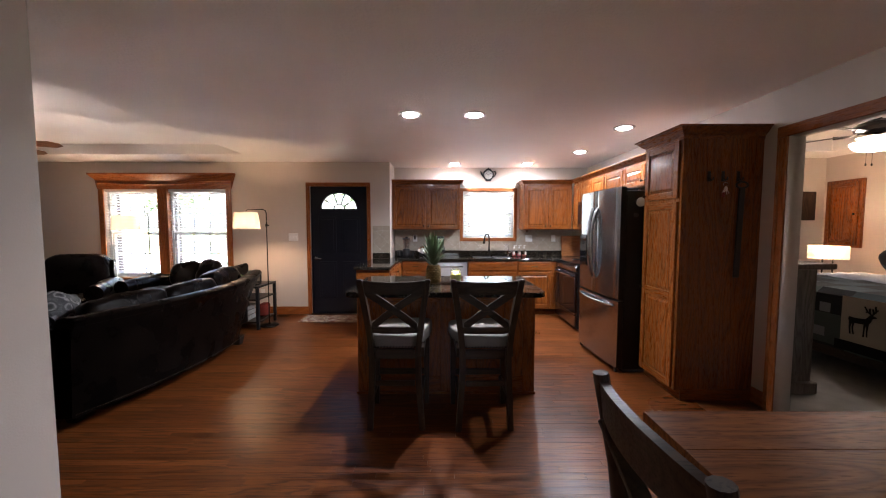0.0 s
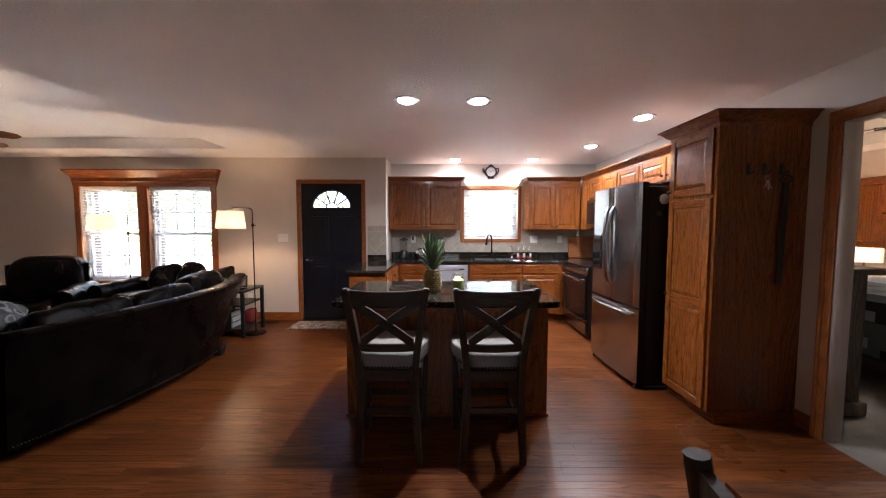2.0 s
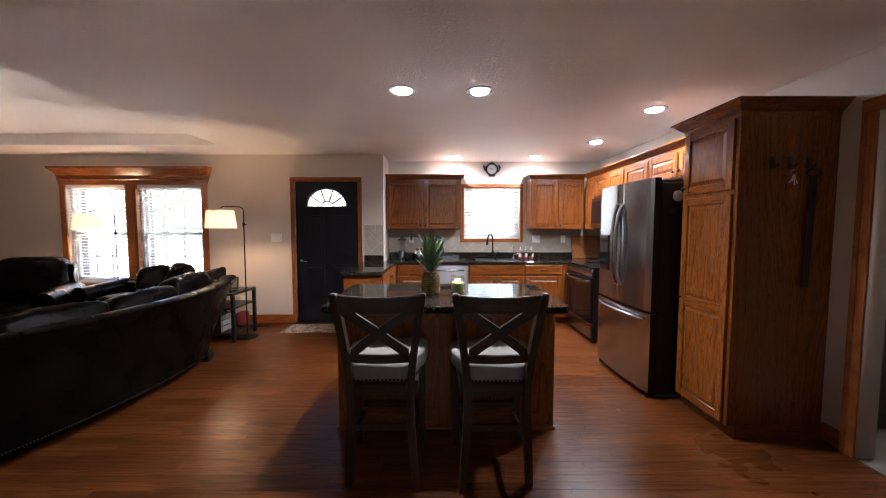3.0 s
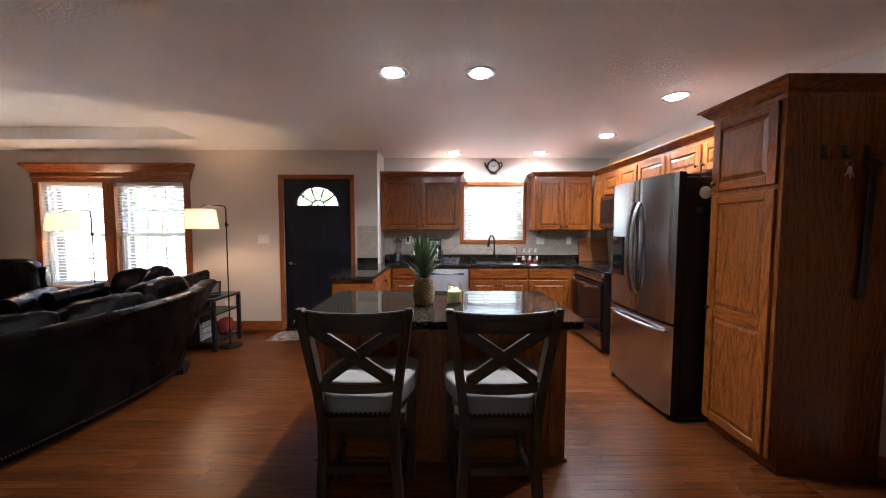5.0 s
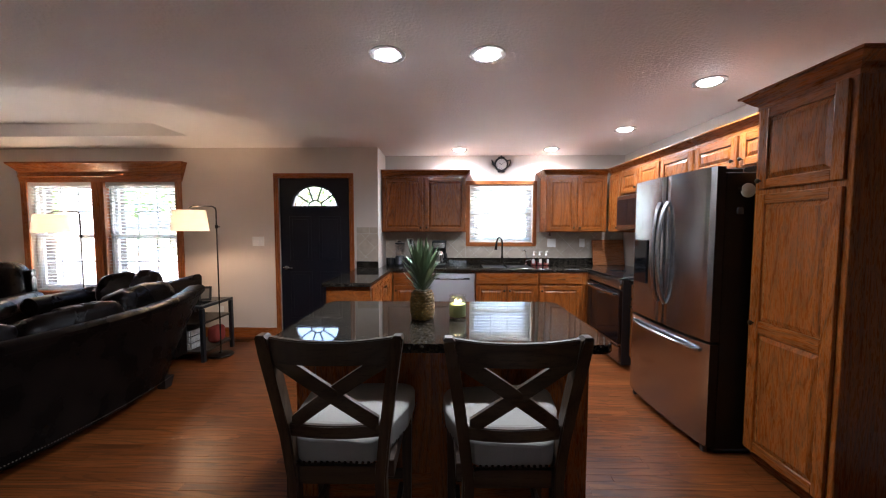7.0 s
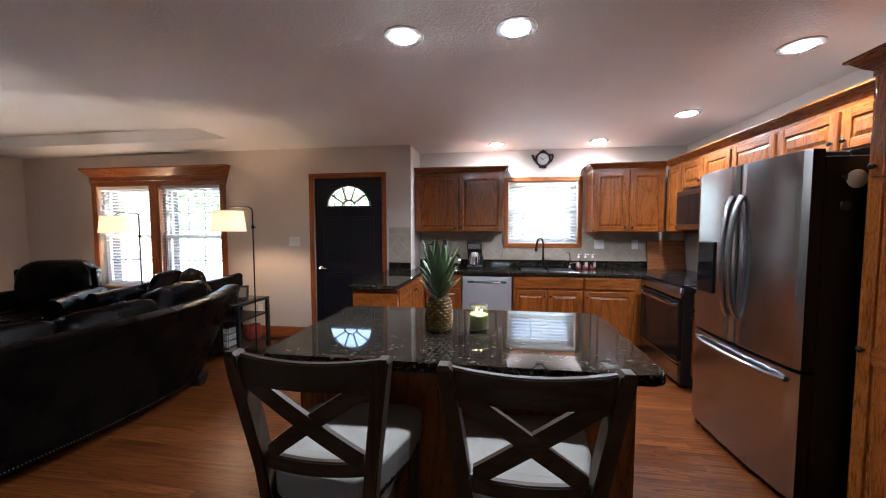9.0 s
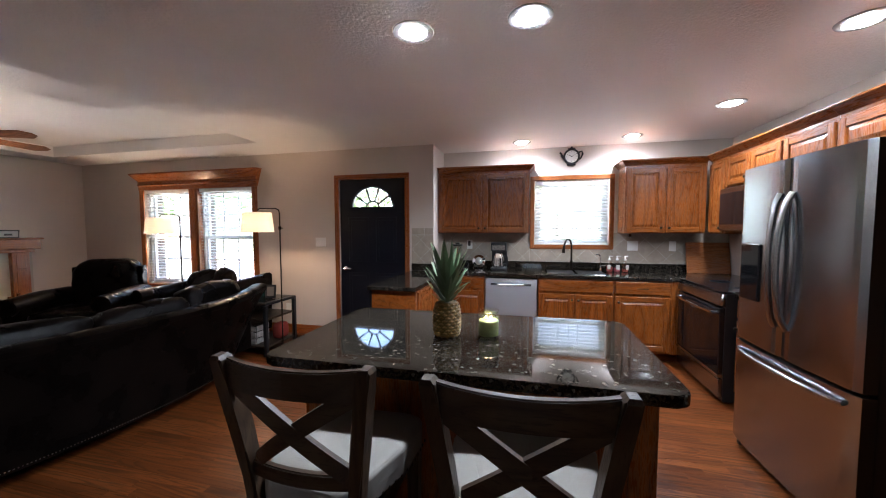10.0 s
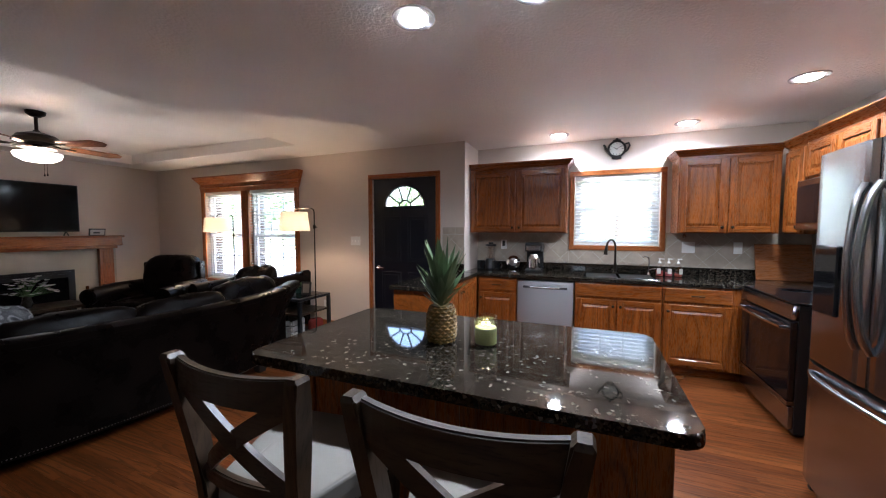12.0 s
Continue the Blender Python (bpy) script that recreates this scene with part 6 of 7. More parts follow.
for i, x in enumerate((1.225, 1.31, 1.395)):
    sb = thing("soap_bottle", "clear pump bottle of reddish soap by the sink", "bottle", pose(x, 6.08 + 0.01 * (i % 2), 0.9145, 0, 0, -20 + 25 * i), "pump bottles by the sink")
    bm = bmesh.new()
    lathe(bm, [(0, 0), (0.032, 0.0), (0.036, 0.008), (0.036, 0.10), (0.014, 0.128), (0.012, 0.14), (0, 0.14)], seg=20)
    part("bottle", bm, thin_m, sb)
    bm = bmesh.new()
    lathe(bm, [(0, 0.003), (0.031, 0.003), (0.034, 0.01), (0.034, 0.06 - 0.012 * i), (0, 0.06 - 0.012 * i)], seg=20)
    part("soap", bm, plain("red_soap", soap_c[i], 0.2), sb)
    bm = bmesh.new()
    lathe(bm, [(0.015, 0.138), (0.015, 0.155), (0.005, 0.158), (0.005, 0.18), (0.012, 0.182), (0.012, 0.19), (0, 0.19)], seg=14)
    tube(bm, [(0, 0, 0.186), (0.04, 0, 0.184)], 0.005, 6)
    part("pump", bm, white_m, sb)
    part("label", B((-0.018, -0.0372, 0.03, 0.018, -0.0362, 0.085)), plain("paper_label", (0.5, 0.46, 0.42), 0.6), sb)

# coffee maker, blender, mugs, lid
cm = thing("coffee_maker", "black and stainless coffee maker with a thermal carafe", "coffee maker", pose(-0.08, 6.06, 0.9145))
part("base", B((-0.095, -0.13, 0, 0.095, 0.11, 0.03), bevel=0.01, seg=2), black_m, cm)
part("tower", B((-0.095, 0.02, 0.03, 0.095, 0.11, 0.24), bevel=0.008, seg=2), black_m, cm)
part("brew_head", B((-0.095, -0.12, 0.235, 0.095, 0.11, 0.345), bevel=0.012, seg=2), black_m, cm)
part("head_band", B((-0.08, -0.123, 0.25, 0.08, -0.119, 0.31), bevel=0.001), steel_m, cm)
bm = bmesh.new()
lathe(bm, [(0, 0.031), (0.066, 0.031), (0.07, 0.05), (0.066, 0.15), (0.048, 0.19), (0.045, 0.205), (0, 0.205)], 0, -0.055, 0, 24)
cf = part("carafe", bm, chrome_m, cm, "stainless thermal carafe")
bm = bmesh.new()
tube(bm, [(0.06, -0.07, 0.17), (0.105, -0.085, 0.165), (0.11, -0.085, 0.08), (0.066, -0.07, 0.07)], 0.009, 8)
part("handle", bm, black_m, cf)
bl = thing("blender", "black countertop blender with a clear jug", "blender", pose(-0.63, 6.10, 0.9145))
bm = bmesh.new()
lathe(bm, [(0, 0), (0.08, 0), (0.085, 0.02), (0.06, 0.12), (0.055, 0.13), (0, 0.13)], seg=24)
part("motor_base", bm, black_m, bl)
bm = bmesh.new()
lathe(bm, [(0, 0.131), (0.05, 0.131), (0.068, 0.29), (0.064, 0.29), (0.047, 0.135), (0, 0.135)], seg=24)
part("jug", bm, thin_m, bl)
bm = bmesh.new()
lathe(bm, [(0, 0.29), (0.07, 0.29), (0.07, 0.31), (0.03, 0.315), (0.03, 0.335), (0, 0.335)], seg=24)
part("lid", bm, black_m, bl)
for x, y in ((-0.735, 6.03), (-0.53, 5.98)):
    mg_ = thing("black_mug", "black ceramic mug on the worktop", "mug", pose(x, y, 0.9145, 0, 0, 40), "black mugs")
    bm = bmesh.new()
    lathe(bm, [(0, 0), (0.04, 0), (0.046, 0.01), (0.046, 0.105), (0.042, 0.105), (0.042, 0.012), (0, 0.012)], seg=22)
    part("cup", bm, plain("black_glaze", (0.01, 0.01, 0.011), 0.15), mg_)
    bm = bmesh.new()
    tube(bm, [(0.044, 0, 0.085)] + [(0.05 + 0.03 * math.cos(radians(a)), 0, 0.053 + 0.033 * math.sin(radians(a))) for a in (60, 30, 0, -30, -60)] + [(0.044, 0, 0.022)], 0.006, 8)
    part("handle", bm, black_m, mg_)
sp = thing("spoon_rest", "round steel lid on a wire stand", "pot lid", pose(-0.35, 6.12, 0.9145))
bm = bmesh.new()
lathe(bm, [(0, 0), (0.085, 0.0), (0.085, 0.006), (0.05, 0.02), (0, 0.026)], seg=28)
bmesh.ops.transform(bm, matrix=pose(0, 0.02, 0.088, 75), verts=bm.verts)
part("lid", bm, chrome_m, sp)
bm = bmesh.new()
tube(bm, [(-0.06, -0.04, 0.004), (-0.06, 0.05, 0.004), (-0.06, 0.05, 0.05), (0.06, 0.05, 0.05), (0.06, 0.05, 0.004), (0.06, -0.04, 0.004)], 0.003, 6)
part("stand", bm, chrome_m, sp)
solid("plug_adapter", B((-0.508, KW - 0.045, 1.20, -0.475, KW - 0.021, 1.27), bevel=0.004), black_m, "black plug in the backsplash outlet", "plug")
bm = bmesh.new()
lathe(bm, [(0, 0), (0.012, 0.004), (0.018, 0.02), (0.01, 0.04), (0.004, 0.05), (0, 0.05)], 1.42, 6.0, 1.322, 12)
solid("hanging_bell", bm, chrome_m, "small silver bell hanging under the wall cabinet", "ornament")
# wooden board in the corner, and a jar rack beside the range
cb = B((2.06, 0, 0, 2.50, 0.018, 0.36), bevel=0.004)
bmesh.ops.transform(cb, matrix=Matrix.Translation((0, 6.12, 0.9155)) @ pose(0, 0, 0, -12), verts=cb.verts)
solid("wooden_board", cb, wood("stove_board_wood", (0.10, 0.03, 0.01), (0.22, 0.075, 0.022), (0.28, 0.10, 0.035), "x"), "brown wooden board leaning in the worktop corner", "cutting board")
sr = thing("spice_rack", "black wire spice rack with small jars", "rack", pose(2.33, 4.52, 0.9145))
bm = bmesh.new()
for z in (0.01, 0.15, 0.29):
    tube(bm, [(-0.07, -0.12, z), (0.07, -0.12, z), (0.07, 0.12, z), (-0.07, 0.12, z), (-0.07, -0.12, z)], 0.004, 6)
for x in (-0.07, 0.07):
    for y in (-0.12, 0.12):
        tube(bm, [(x, y, 0), (x, y, 0.40)], 0.004, 6)
part("rack", bm, black_m, sr)
for z in (0.012, 0.152, 0.292):
    for y in (-0.085, -0.03, 0.03, 0.085):
        bm = bmesh.new()
        lathe(bm, [(0, 0), (0.022, 0), (0.022, 0.07), (0.016, 0.078), (0, 0.078)], -0.035, y, z, 12)
        j = part("jar", bm, plain("spice_jar", (0.18 + 0.1 * ((y > 0) + 0), 0.12, 0.06), 0.15, vary=0.4, scale=40), sr)
        bm = bmesh.new()
        lathe(bm, [(0.02, 0.078), (0.02, 0.095), (0, 0.095)], -0.035, y, z, 12)
        part("lid", bm, chrome_m, j)
for z in (0.006, 0.146, 0.286):
    part("shelf", B((-0.068, -0.118, z, 0.068, 0.118, z + 0.005)), black_m, sr)

# teapot clock
ck = thing("wall_clock", "black teapot-shaped wall clock above the sink window", "clock", pose(0.79, KW - 0.001, 2.325))
bm = bmesh.new()
lathe(bm, [(0, 0), (0.098, 0), (0.10, 0.01), (0.094, 0.022), (0.075, 0.024), (0.075, 0.016), (0, 0.016)], seg=36)
bmesh.ops.transform(bm, matrix=pose(0, 0, 0, 90), verts=bm.verts)
part("body", bm, black_m, ck)
bm = bmesh.new()
lathe(bm, [(0, 0), (0.074, 0), (0.074, 0.001), (0, 0.001)], seg=36)
bmesh.ops.transform(bm, matrix=pose(0, -0.0165, 0, 90), verts=bm.verts)
face = part("face", bm, plain("clock_face", (0.62, 0.62, 0.60), 0.5), ck)
for i in range(12):
    a = radians(30 * i)
    beam_b = bmesh.new()
    box(beam_b, -0.002, -0.0006, 0.056, 0.002, 0.0, 0.068)
    bmesh.ops.transform(beam_b, matrix=Matrix.Translation((0, -0.0177, 0)) @ Matrix.Rotation(a, 4, "Y"), verts=beam_b.verts)
    part("hour_mark", beam_b, black_m, face)
for ang, L, w in ((300, 0.04, 0.003), (60, 0.06, 0.002)):
    beam_b = bmesh.new()
    box(beam_b, -w, -0.0008, -0.01, w, 0, L)
    bmesh.ops.transform(beam_b, matrix=Matrix.Translation((0, -0.0187, 0)) @ Matrix.Rotation(radians(ang), 4, "Y"), verts=beam_b.verts)
    part("pointer", beam_b, black_m, face)
bm = bmesh.new()
tube(bm, [(-0.085, -0.012, -0.02), (-0.115, -0.012, 0.01), (-0.125, -0.012, 0.045), (-0.14, -0.012, 0.055)], [0.02, 0.016, 0.012, 0.013], 8)
part("spout", bm, black_m, ck)
bm = bmesh.new()
tube(bm, [(0.085, -0.012, 0.05), (0.12, -0.012, 0.06), (0.13, -0.012, 0.03), (0.11, -0.012, -0.02), (0.085, -0.012, -0.04)], 0.01, 8)
part("handle", bm, black_m, ck)
bm = bmesh.new()
cushion(bm, -0.045, -0.022, 0.085, 0.045, -0.002, 0.108, 3, 8)
cushion(bm, -0.014, -0.022, 0.103, 0.014, -0.002, 0.125, 2.5, 8)
part("lid", bm, black_m, ck)
part("foot", B((-0.05, -0.02, -0.112, 0.05, -0.002, -0.09), bevel=0.004), black_m, ck)

# hooks, keys and crop on the pantry's side
for x in (2.093, 2.203, 2.323):
    hk = thing("wall_hook", "black iron hook on the pantry side", "hook", pose(x, PY0 - 0.0005, 1.818), "pantry hooks")
    part("plate", B((-0.013, -0.006, -0.04, 0.013, 0, 0.04), bevel=0.002), black_m, hk)
    bm = bmesh.new()
    tube(bm, [(0, -0.005, -0.01), (0, -0.03, -0.035), (0, -0.045, -0.03), (0, -0.05, -0.012)], 0.005, 6)
    part("hook", bm, black_m, hk)
ky = thing("key_bunch", "bunch of silver keys hanging on a hook", "keys", pose(2.207, PY0 - 0.03, 1.768))
bm = bmesh.new()
tube(bm, [(0.018 * math.cos(radians(a)), 0, -0.018 + 0.018 * math.sin(radians(a))) for a in range(0, 361, 30)], 0.0018, 5)
part("ring", bm, chrome_m, ky)
for i, a in enumerate((-28, -8, 14, 32)):
    bm = B((-0.009, -0.0012, -0.022, 0.009, 0.0012, 0.0), (-0.004, -0.001, -0.06, 0.004, 0.001, -0.022), bevel=0.0005)
    bmesh.ops.transform(bm, matrix=Matrix.Translation((0, -0.002 * i, -0.034)) @ Matrix.Rotation(radians(a), 4, "Y"), verts=bm.verts)
    part("key", bm, chrome_m, ky)
bm = B((-0.012, -0.004, -0.115, 0.012, 0.004, -0.075), bevel=0.003)
bmesh.ops.transform(bm, matrix=Matrix.Translation((-0.02, -0.004, 0)), verts=bm.verts)
part("red_tag", bm, plain("red_plastic", (0.2, 0.02, 0.015), 0.3), ky)
rc_ = thing("riding_crop", "black strap with a looped end hanging on a hook", "strap", pose(2.335, PY0 - 0.03, 1.768))
bm = bmesh.new()
tube(bm, [(0.045 * math.cos(radians(a)), 0, -0.02 + 0.024 * math.sin(radians(a))) for a in range(0, 361, 30)], 0.008, 6)
part("loop", bm, black_m, rc_)
bm = bmesh.new()
beam(bm, (0, 0, -0.04), (-0.005, 0.012, -0.75), 0.045, 0.016, 0.006, up=(0, 1, 0))
part("strap", bm, black_m, rc_)

# ---- dining corner ----
dt = thing("dining_table", "brown plank-top wooden dining table", "table")
tx0, tx1, ty0, ty1 = 0.72, 2.25, -0.75, 1.235
n = 9
for i in range(n):
    ya, yb = ty0 + (ty1 - ty0) * i / n, ty0 + (ty1 - ty0) * (i + 1) / n
    part("plank", B((tx0, ya + 0.0006, 0.715, tx1, yb - 0.0006, 0.76), bevel=0.0012), table_w, dt)
part("apron", B((tx0 + 0.08, ty0 + 0.08, 0.62, tx1 - 0.08, ty0 + 0.11, 0.714), (tx0 + 0.08, ty1 - 0.11, 0.62, tx1 - 0.08, ty1 - 0.08, 0.714), (tx0 + 0.08, ty0 + 0.11, 0.62, tx0 + 0.11, ty1 - 0.11, 0.714), (tx1 - 0.11, ty0 + 0.11, 0.62, tx1 - 0.08, ty1 - 0.11, 0.714)), dark_h, dt)
for x in (tx0 + 0.06, tx1 - 0.15):
    for y in (ty0 + 0.06, ty1 - 0.15):
        part("leg", B((x, y, 0, x + 0.09, y + 0.09, 0.7145), bevel=0.006), dark_v, dt)
dc = thing("dining_chair", "dark wooden dining chair with a curved top rail", "chair")
for y in (0.955, 0.53):
    bm = bmesh.new()
    tube(bm, [(0.50, y, 0.0), (0.525, y, 0.45), (0.49, y, 0.75), (0.435, y, 1.02)], [0.016, 0.022, 0.021, 0.018], 10, flat=1.2)
    part("back_post", bm, dark_v, dc)
bm = bmesh.new()
rows = []
for i in range(13):
    u = -1 + i / 6
    y = 0.7425 + 0.20 * u
    x = 0.45 - 0.03 * (1 - u * u)
    rows.append([(x - 0.011, y, 0.90), (x + 0.011, y, 0.90), (x + 0.002, y, 1.0 + 0.012 * (1 - u * u)), (x - 0.022, y, 1.0 + 0.012 * (1 - u * u))])
grid_skin(bm, rows, 0, True)
part("top_rail", bm, dark_h, dc)
for s in (-1, 1):
    bm = bmesh.new()
    beam(bm, (0.505, 0.7425 - 0.19 * s, 0.58), (0.445, 0.7425 + 0.19 * s, 0.90), 0.05, 0.014, 0.003)
    part("cross_slat", bm, dark_v, dc)
part("lower_rail", B((0.50, 0.55, 0.55, 0.52, 0.935, 0.60), bevel=0.003), dark_h, dc)
bm = bmesh.new()
cushion(bm, 0.50, 0.51, 0.43, 0.95, 0.975, 0.50, 5, 12)
part("seat", bm, linen_m, dc, "linen seat pad")
for y in (0.55, 0.93):
    part("front_leg", B((0.89, y - 0.02, 0, 0.93, y + 0.02, 0.43), bevel=0.004), dark_v, dc)
    part("side_rail", B((0.53, y - 0.011, 0.37, 0.889, y + 0.011, 0.429), bevel=0.002), dark_h, dc)

# ---- bedroom ----
X2 = EW + 0.12
structure("floor_bedroom", B((EW + 0.001, -0.5, -0.2, 7.6, 5.4, -0.004)), carpet_m, "grey carpet in the bedroom", "floor")
structure("wall_bedroom_north", B((X2, 5.38, -0.1, 5.9, 5.5, 2.8)), wall_m, "greige bedroom wall", "wall")
structure("wall_bedroom_east", B((5.75, 0.0, -0.1, 5.9, 5.38, 2.8)), wall_m, "greige bedroom wall behind the bed", "wall")
structure("wall_bedroom_south", B((X2, -0.15, -0.1, 5.9, 0.0, 2.8)), wall_m, "greige bedroom wall", "wall")
structure("ceiling_bedroom", B((X2, 0.0, 2.45, 3.1, 5.38, 2.7), (5.3, 0.0, 2.45, 5.75, 5.38, 2.7), (3.1, 4.9, 2.45, 5.3, 5.38, 2.7), (3.1, 0, 2.45, 5.3, 0.6, 2.7), (3.1, 0.6, 2.6, 5.3, 4.9, 2.75)), ceil_m, "white bedroom ceiling with a raised tray", "ceiling")
ds = thing("dresser", "weathered grey wooden dresser against the bedroom wall", "dresser")
part("body", B((2.66, 2.96, 0.0, 3.15, 4.3, 1.07), bevel=0.004), grey_w, ds)
part("plinth", B((2.655, 2.93, 0.0, 3.185, 4.33, 0.10), bevel=0.008), grey_w, ds)
part("top", B((2.65, 2.89, 1.071, 3.24, 4.36, 1.12), bevel=0.012, seg=2), wood("dresser_top_dark", (0.03, 0.02, 0.015), (0.07, 0.045, 0.03), (0.1, 0.07, 0.05), "y", 0.4), ds)
for i in range(3):
    for y in (3.0, 3.66):
        d = part("drawer_front", B((3.151, y, 0.16 + i * 0.3, 3.165, y + 0.6, 0.43 + i * 0.3), bevel=0.004), grey_w, ds)
bd = thing("bed", "bed with a dark wooden frame", "bed")
part("frame", B((3.80, 2.65, 0.16, 5.68, 4.45, 0.34), bevel=0.01), dark_h, bd)
part("headboard", B((5.685, 2.6, 0.0, 5.74, 4.5, 1.25), bevel=0.01), dark_h, bd)
bm = bmesh.new()
cushion(bm, 3.78, 2.66, 0.33, 5.68, 4.44, 0.80, 9, 14)
part("mattress", bm, white_m, bd)
for x in (3.84, 5.6):
    for y in (2.70, 4.36):
        part("leg", B((x, y, 0, x + 0.06, y + 0.06, 0.16)), dark_v, bd)


def plaid_mat():
    m, nt, p = mat("plaid_quilt", (0.2, 0.2, 0.2), 0.95)
    co = coords(nt)
    sx = nt.nodes.new("ShaderNodeSeparateXYZ")
    nt.links.new(co, sx.inputs[0])
    ch = nd(nt, "ShaderNodeTexChecker", Scale=3.4)
    ch.inputs[1].default_value, ch.inputs[2].default_value = (0.012, 0.014, 0.015, 1), (0.06, 0.08, 0.075, 1)
    ch2 = nd(nt, "ShaderNodeTexChecker", Scale=1.7)
    ch2.inputs[1].default_value, ch2.inputs[2].default_value = (1, 1, 1, 1), (0.55, 0.62, 0.75, 1)
    n = nd(nt, "ShaderNodeTexNoise", Scale=14.0)
    for q in (ch, ch2, n):
        nt.links.new(co, q.inputs["Vector"])
    c_ = mixc(nt, 1.0, ch.outputs[0], ch2.outputs[0], "MULTIPLY")
    nt.links.new(c_, p.inputs["Base Color"])
    bump(nt, p, n.outputs[0], 0.4, 0.01)
    return m


plaid_m = plaid_mat()
cream_m = fabric("cream_quilt_patch", (0.45, 0.40, 0.32))
qt = thing("quilt", "dark plaid quilt with cream patches on the bed", "quilt")
bm = bmesh.new()
rows = []
for i in range(25):
    y = 2.60 + 1.90 * i / 24
    w_ = 0.012 * noise.noise(Vector((y * 6, 0, 0)))
    rows.append([(3.735 + w_ * 1.5, y, 0.27 + w_), (3.74 + w_, y, 0.55), (3.76, y, 0.77), (3.82, y, 0.825), (4.3, y, 0.83 + w_), (5.0, y, 0.83)])
grid_skin(bm, rows)
part("cover", bm, plaid_m, qt)
def patch(y0, y1, z0, z1, m, x=3.722):
    bm = bmesh.new()
    rows = [[(x + 0.004 * noise.noise(Vector((y * 9, z * 9, 0))) - 0.0, y, z) for z in (z0, (z0 + z1) / 2, z1)] for y in (y0, (y0 + y1) / 2, y1)]
    grid_skin(bm, rows)
    part("patch", bm, m, qt)
patch(2.84, 3.265, 0.375, 0.785, cream_m)
hem_m, block_m = fabric("black_quilt_band", (0.012, 0.012, 0.012)), fabric("blue_grey_patch", (0.26, 0.27, 0.28))
patch(2.66, 3.31, 0.285, 0.372, hem_m)
for y0, z0 in ((3.36, 0.60), (3.40, 0.36), (3.62, 0.50), (3.60, 0.32), (3.84, 0.62)):
    patch(y0, y0 + 0.10, z0, z0 + 0.09, block_m)


def deer(y, z, k, x=3.712):
    """A flat black standing stag, k metres long, facing -y."""
    bm = bmesh.new()
    body = ((0.0, 0.60), (0.03, 0.74), (0.30, 0.72), (0.62, 0.76), (0.74, 0.92), (0.82, 0.97), (0.98, 0.90), (0.98, 0.86), (0.86, 0.82), (0.80, 0.66), (0.72, 0.54), (0.40, 0.50), (0.10, 0.52))
    for shape in (body, ((0.04, 0.56), (0.16, 0.52), (0.10, 0.28), (0.13, 0.0), (0.07, 0.0), (0.04, 0.28)), ((0.16, 0.52), (0.24, 0.52), (0.20, 0.28), (0.25, 0.02), (0.19, 0.02), (0.15, 0.28)),
                  ((0.56, 0.54), (0.66, 0.54), (0.61, 0.28), (0.60, 0.0), (0.55, 0.0), (0.56, 0.28)), ((0.66, 0.56), (0.74, 0.56), (0.71, 0.28), (0.72, 0.02), (0.67, 0.02), (0.66, 0.28))):
        prism(bm, [(y - u * k, z + v * k) for u, v in shape], "x", x - 0.001, x + 0.001)
    for pts in (((0.80, 0.96), (0.66, 1.08), (0.56, 1.26)), ((0.68, 1.06), (0.62, 1.04)), ((0.84, 0.97), (0.95, 1.10), (0.93, 1.34)), ((0.93, 1.12), (1.02, 1.20)), ((0.75, 1.0), (0.74, 1.22)), ((0.88, 1.04), (0.84, 1.22))):
        tube(bm, [(x, y - u * k, z + v * k) for u, v in pts], 0.006, 5)
    part("stag_applique", bm, hem_m, qt, "black cloth stag silhouette")


deer(3.20, 0.45, 0.215)
sh = thing("bed_sheet", "crumpled blue-grey sheet turned back on the bed", "sheet")
bm = bmesh.new()
rows = []
for i in range(20):
    y = 2.63 + 1.84 * i / 19
    rows.append([(4.55 + 0.06 * k, y, 0.842 + 0.02 * noise.noise(Vector((y * 7, k * 0.9, 3)))) for k in range(14)])
grid_skin(bm, rows)
part("sheet", bm, fabric("blue_grey_sheet", (0.22, 0.25, 0.32)), sh)
for y in (3.3, 4.06):
    bm = bmesh.new()
    cushion(bm, -0.12, -0.34, -0.2, 0.12, 0.34, 0.2, 2.8, 14)
    pw = solid("bed_pillow", bm, plaid_m, "plaid pillow with a cream patch against the headboard", "pillow", pose(5.48, y, 1.0, 0, -28, 0), "bed pillows")
    part("patch", B((-0.123, -0.2, -0.1, -0.118, 0.16, 0.11)), cream_m, pw)
ns = thing("nightstand", "dark wooden nightstand beside the bed", "nightstand")
part("body", B((4.92, 4.52, 0.02, 5.38, 4.92, 0.68), bevel=0.005), dark_v, ns)
part("top", B((4.88, 4.48, 0.681, 5.42, 4.96, 0.71), bevel=0.006), dark_h, ns)
tl_ = thing("table_lamp", "table lamp with a lit white rectangular shade", "lamp", pose(5.10, 4.68, 0.7105))
part("base", B((-0.09, -0.06, 0, 0.09, 0.06, 0.018), bevel=0.003), bronze_m, tl_)
for x in (-0.07, 0.07):
    part("post", B((x - 0.006, -0.006, 0.018, x + 0.006, 0.006, 0.30)), bronze_m, tl_)
bm = bmesh.new()
prism(bm, [(-0.19, -0.09), (0.19, -0.09), (0.19, 0.09), (-0.19, 0.09)], "z", 0.29, 0.46)
for f in [q for q in bm.faces if abs(q.normal.z) > 0.5 or abs(q.calc_center_median().z - 0.29) < 0.01 or abs(q.calc_center_median().z - 0.46) < 0.01]:
    bm.faces.remove(f)
bmesh.ops.transform(bm, matrix=pose(0, 0, 0, 0, 0, -47), verts=bm.verts)
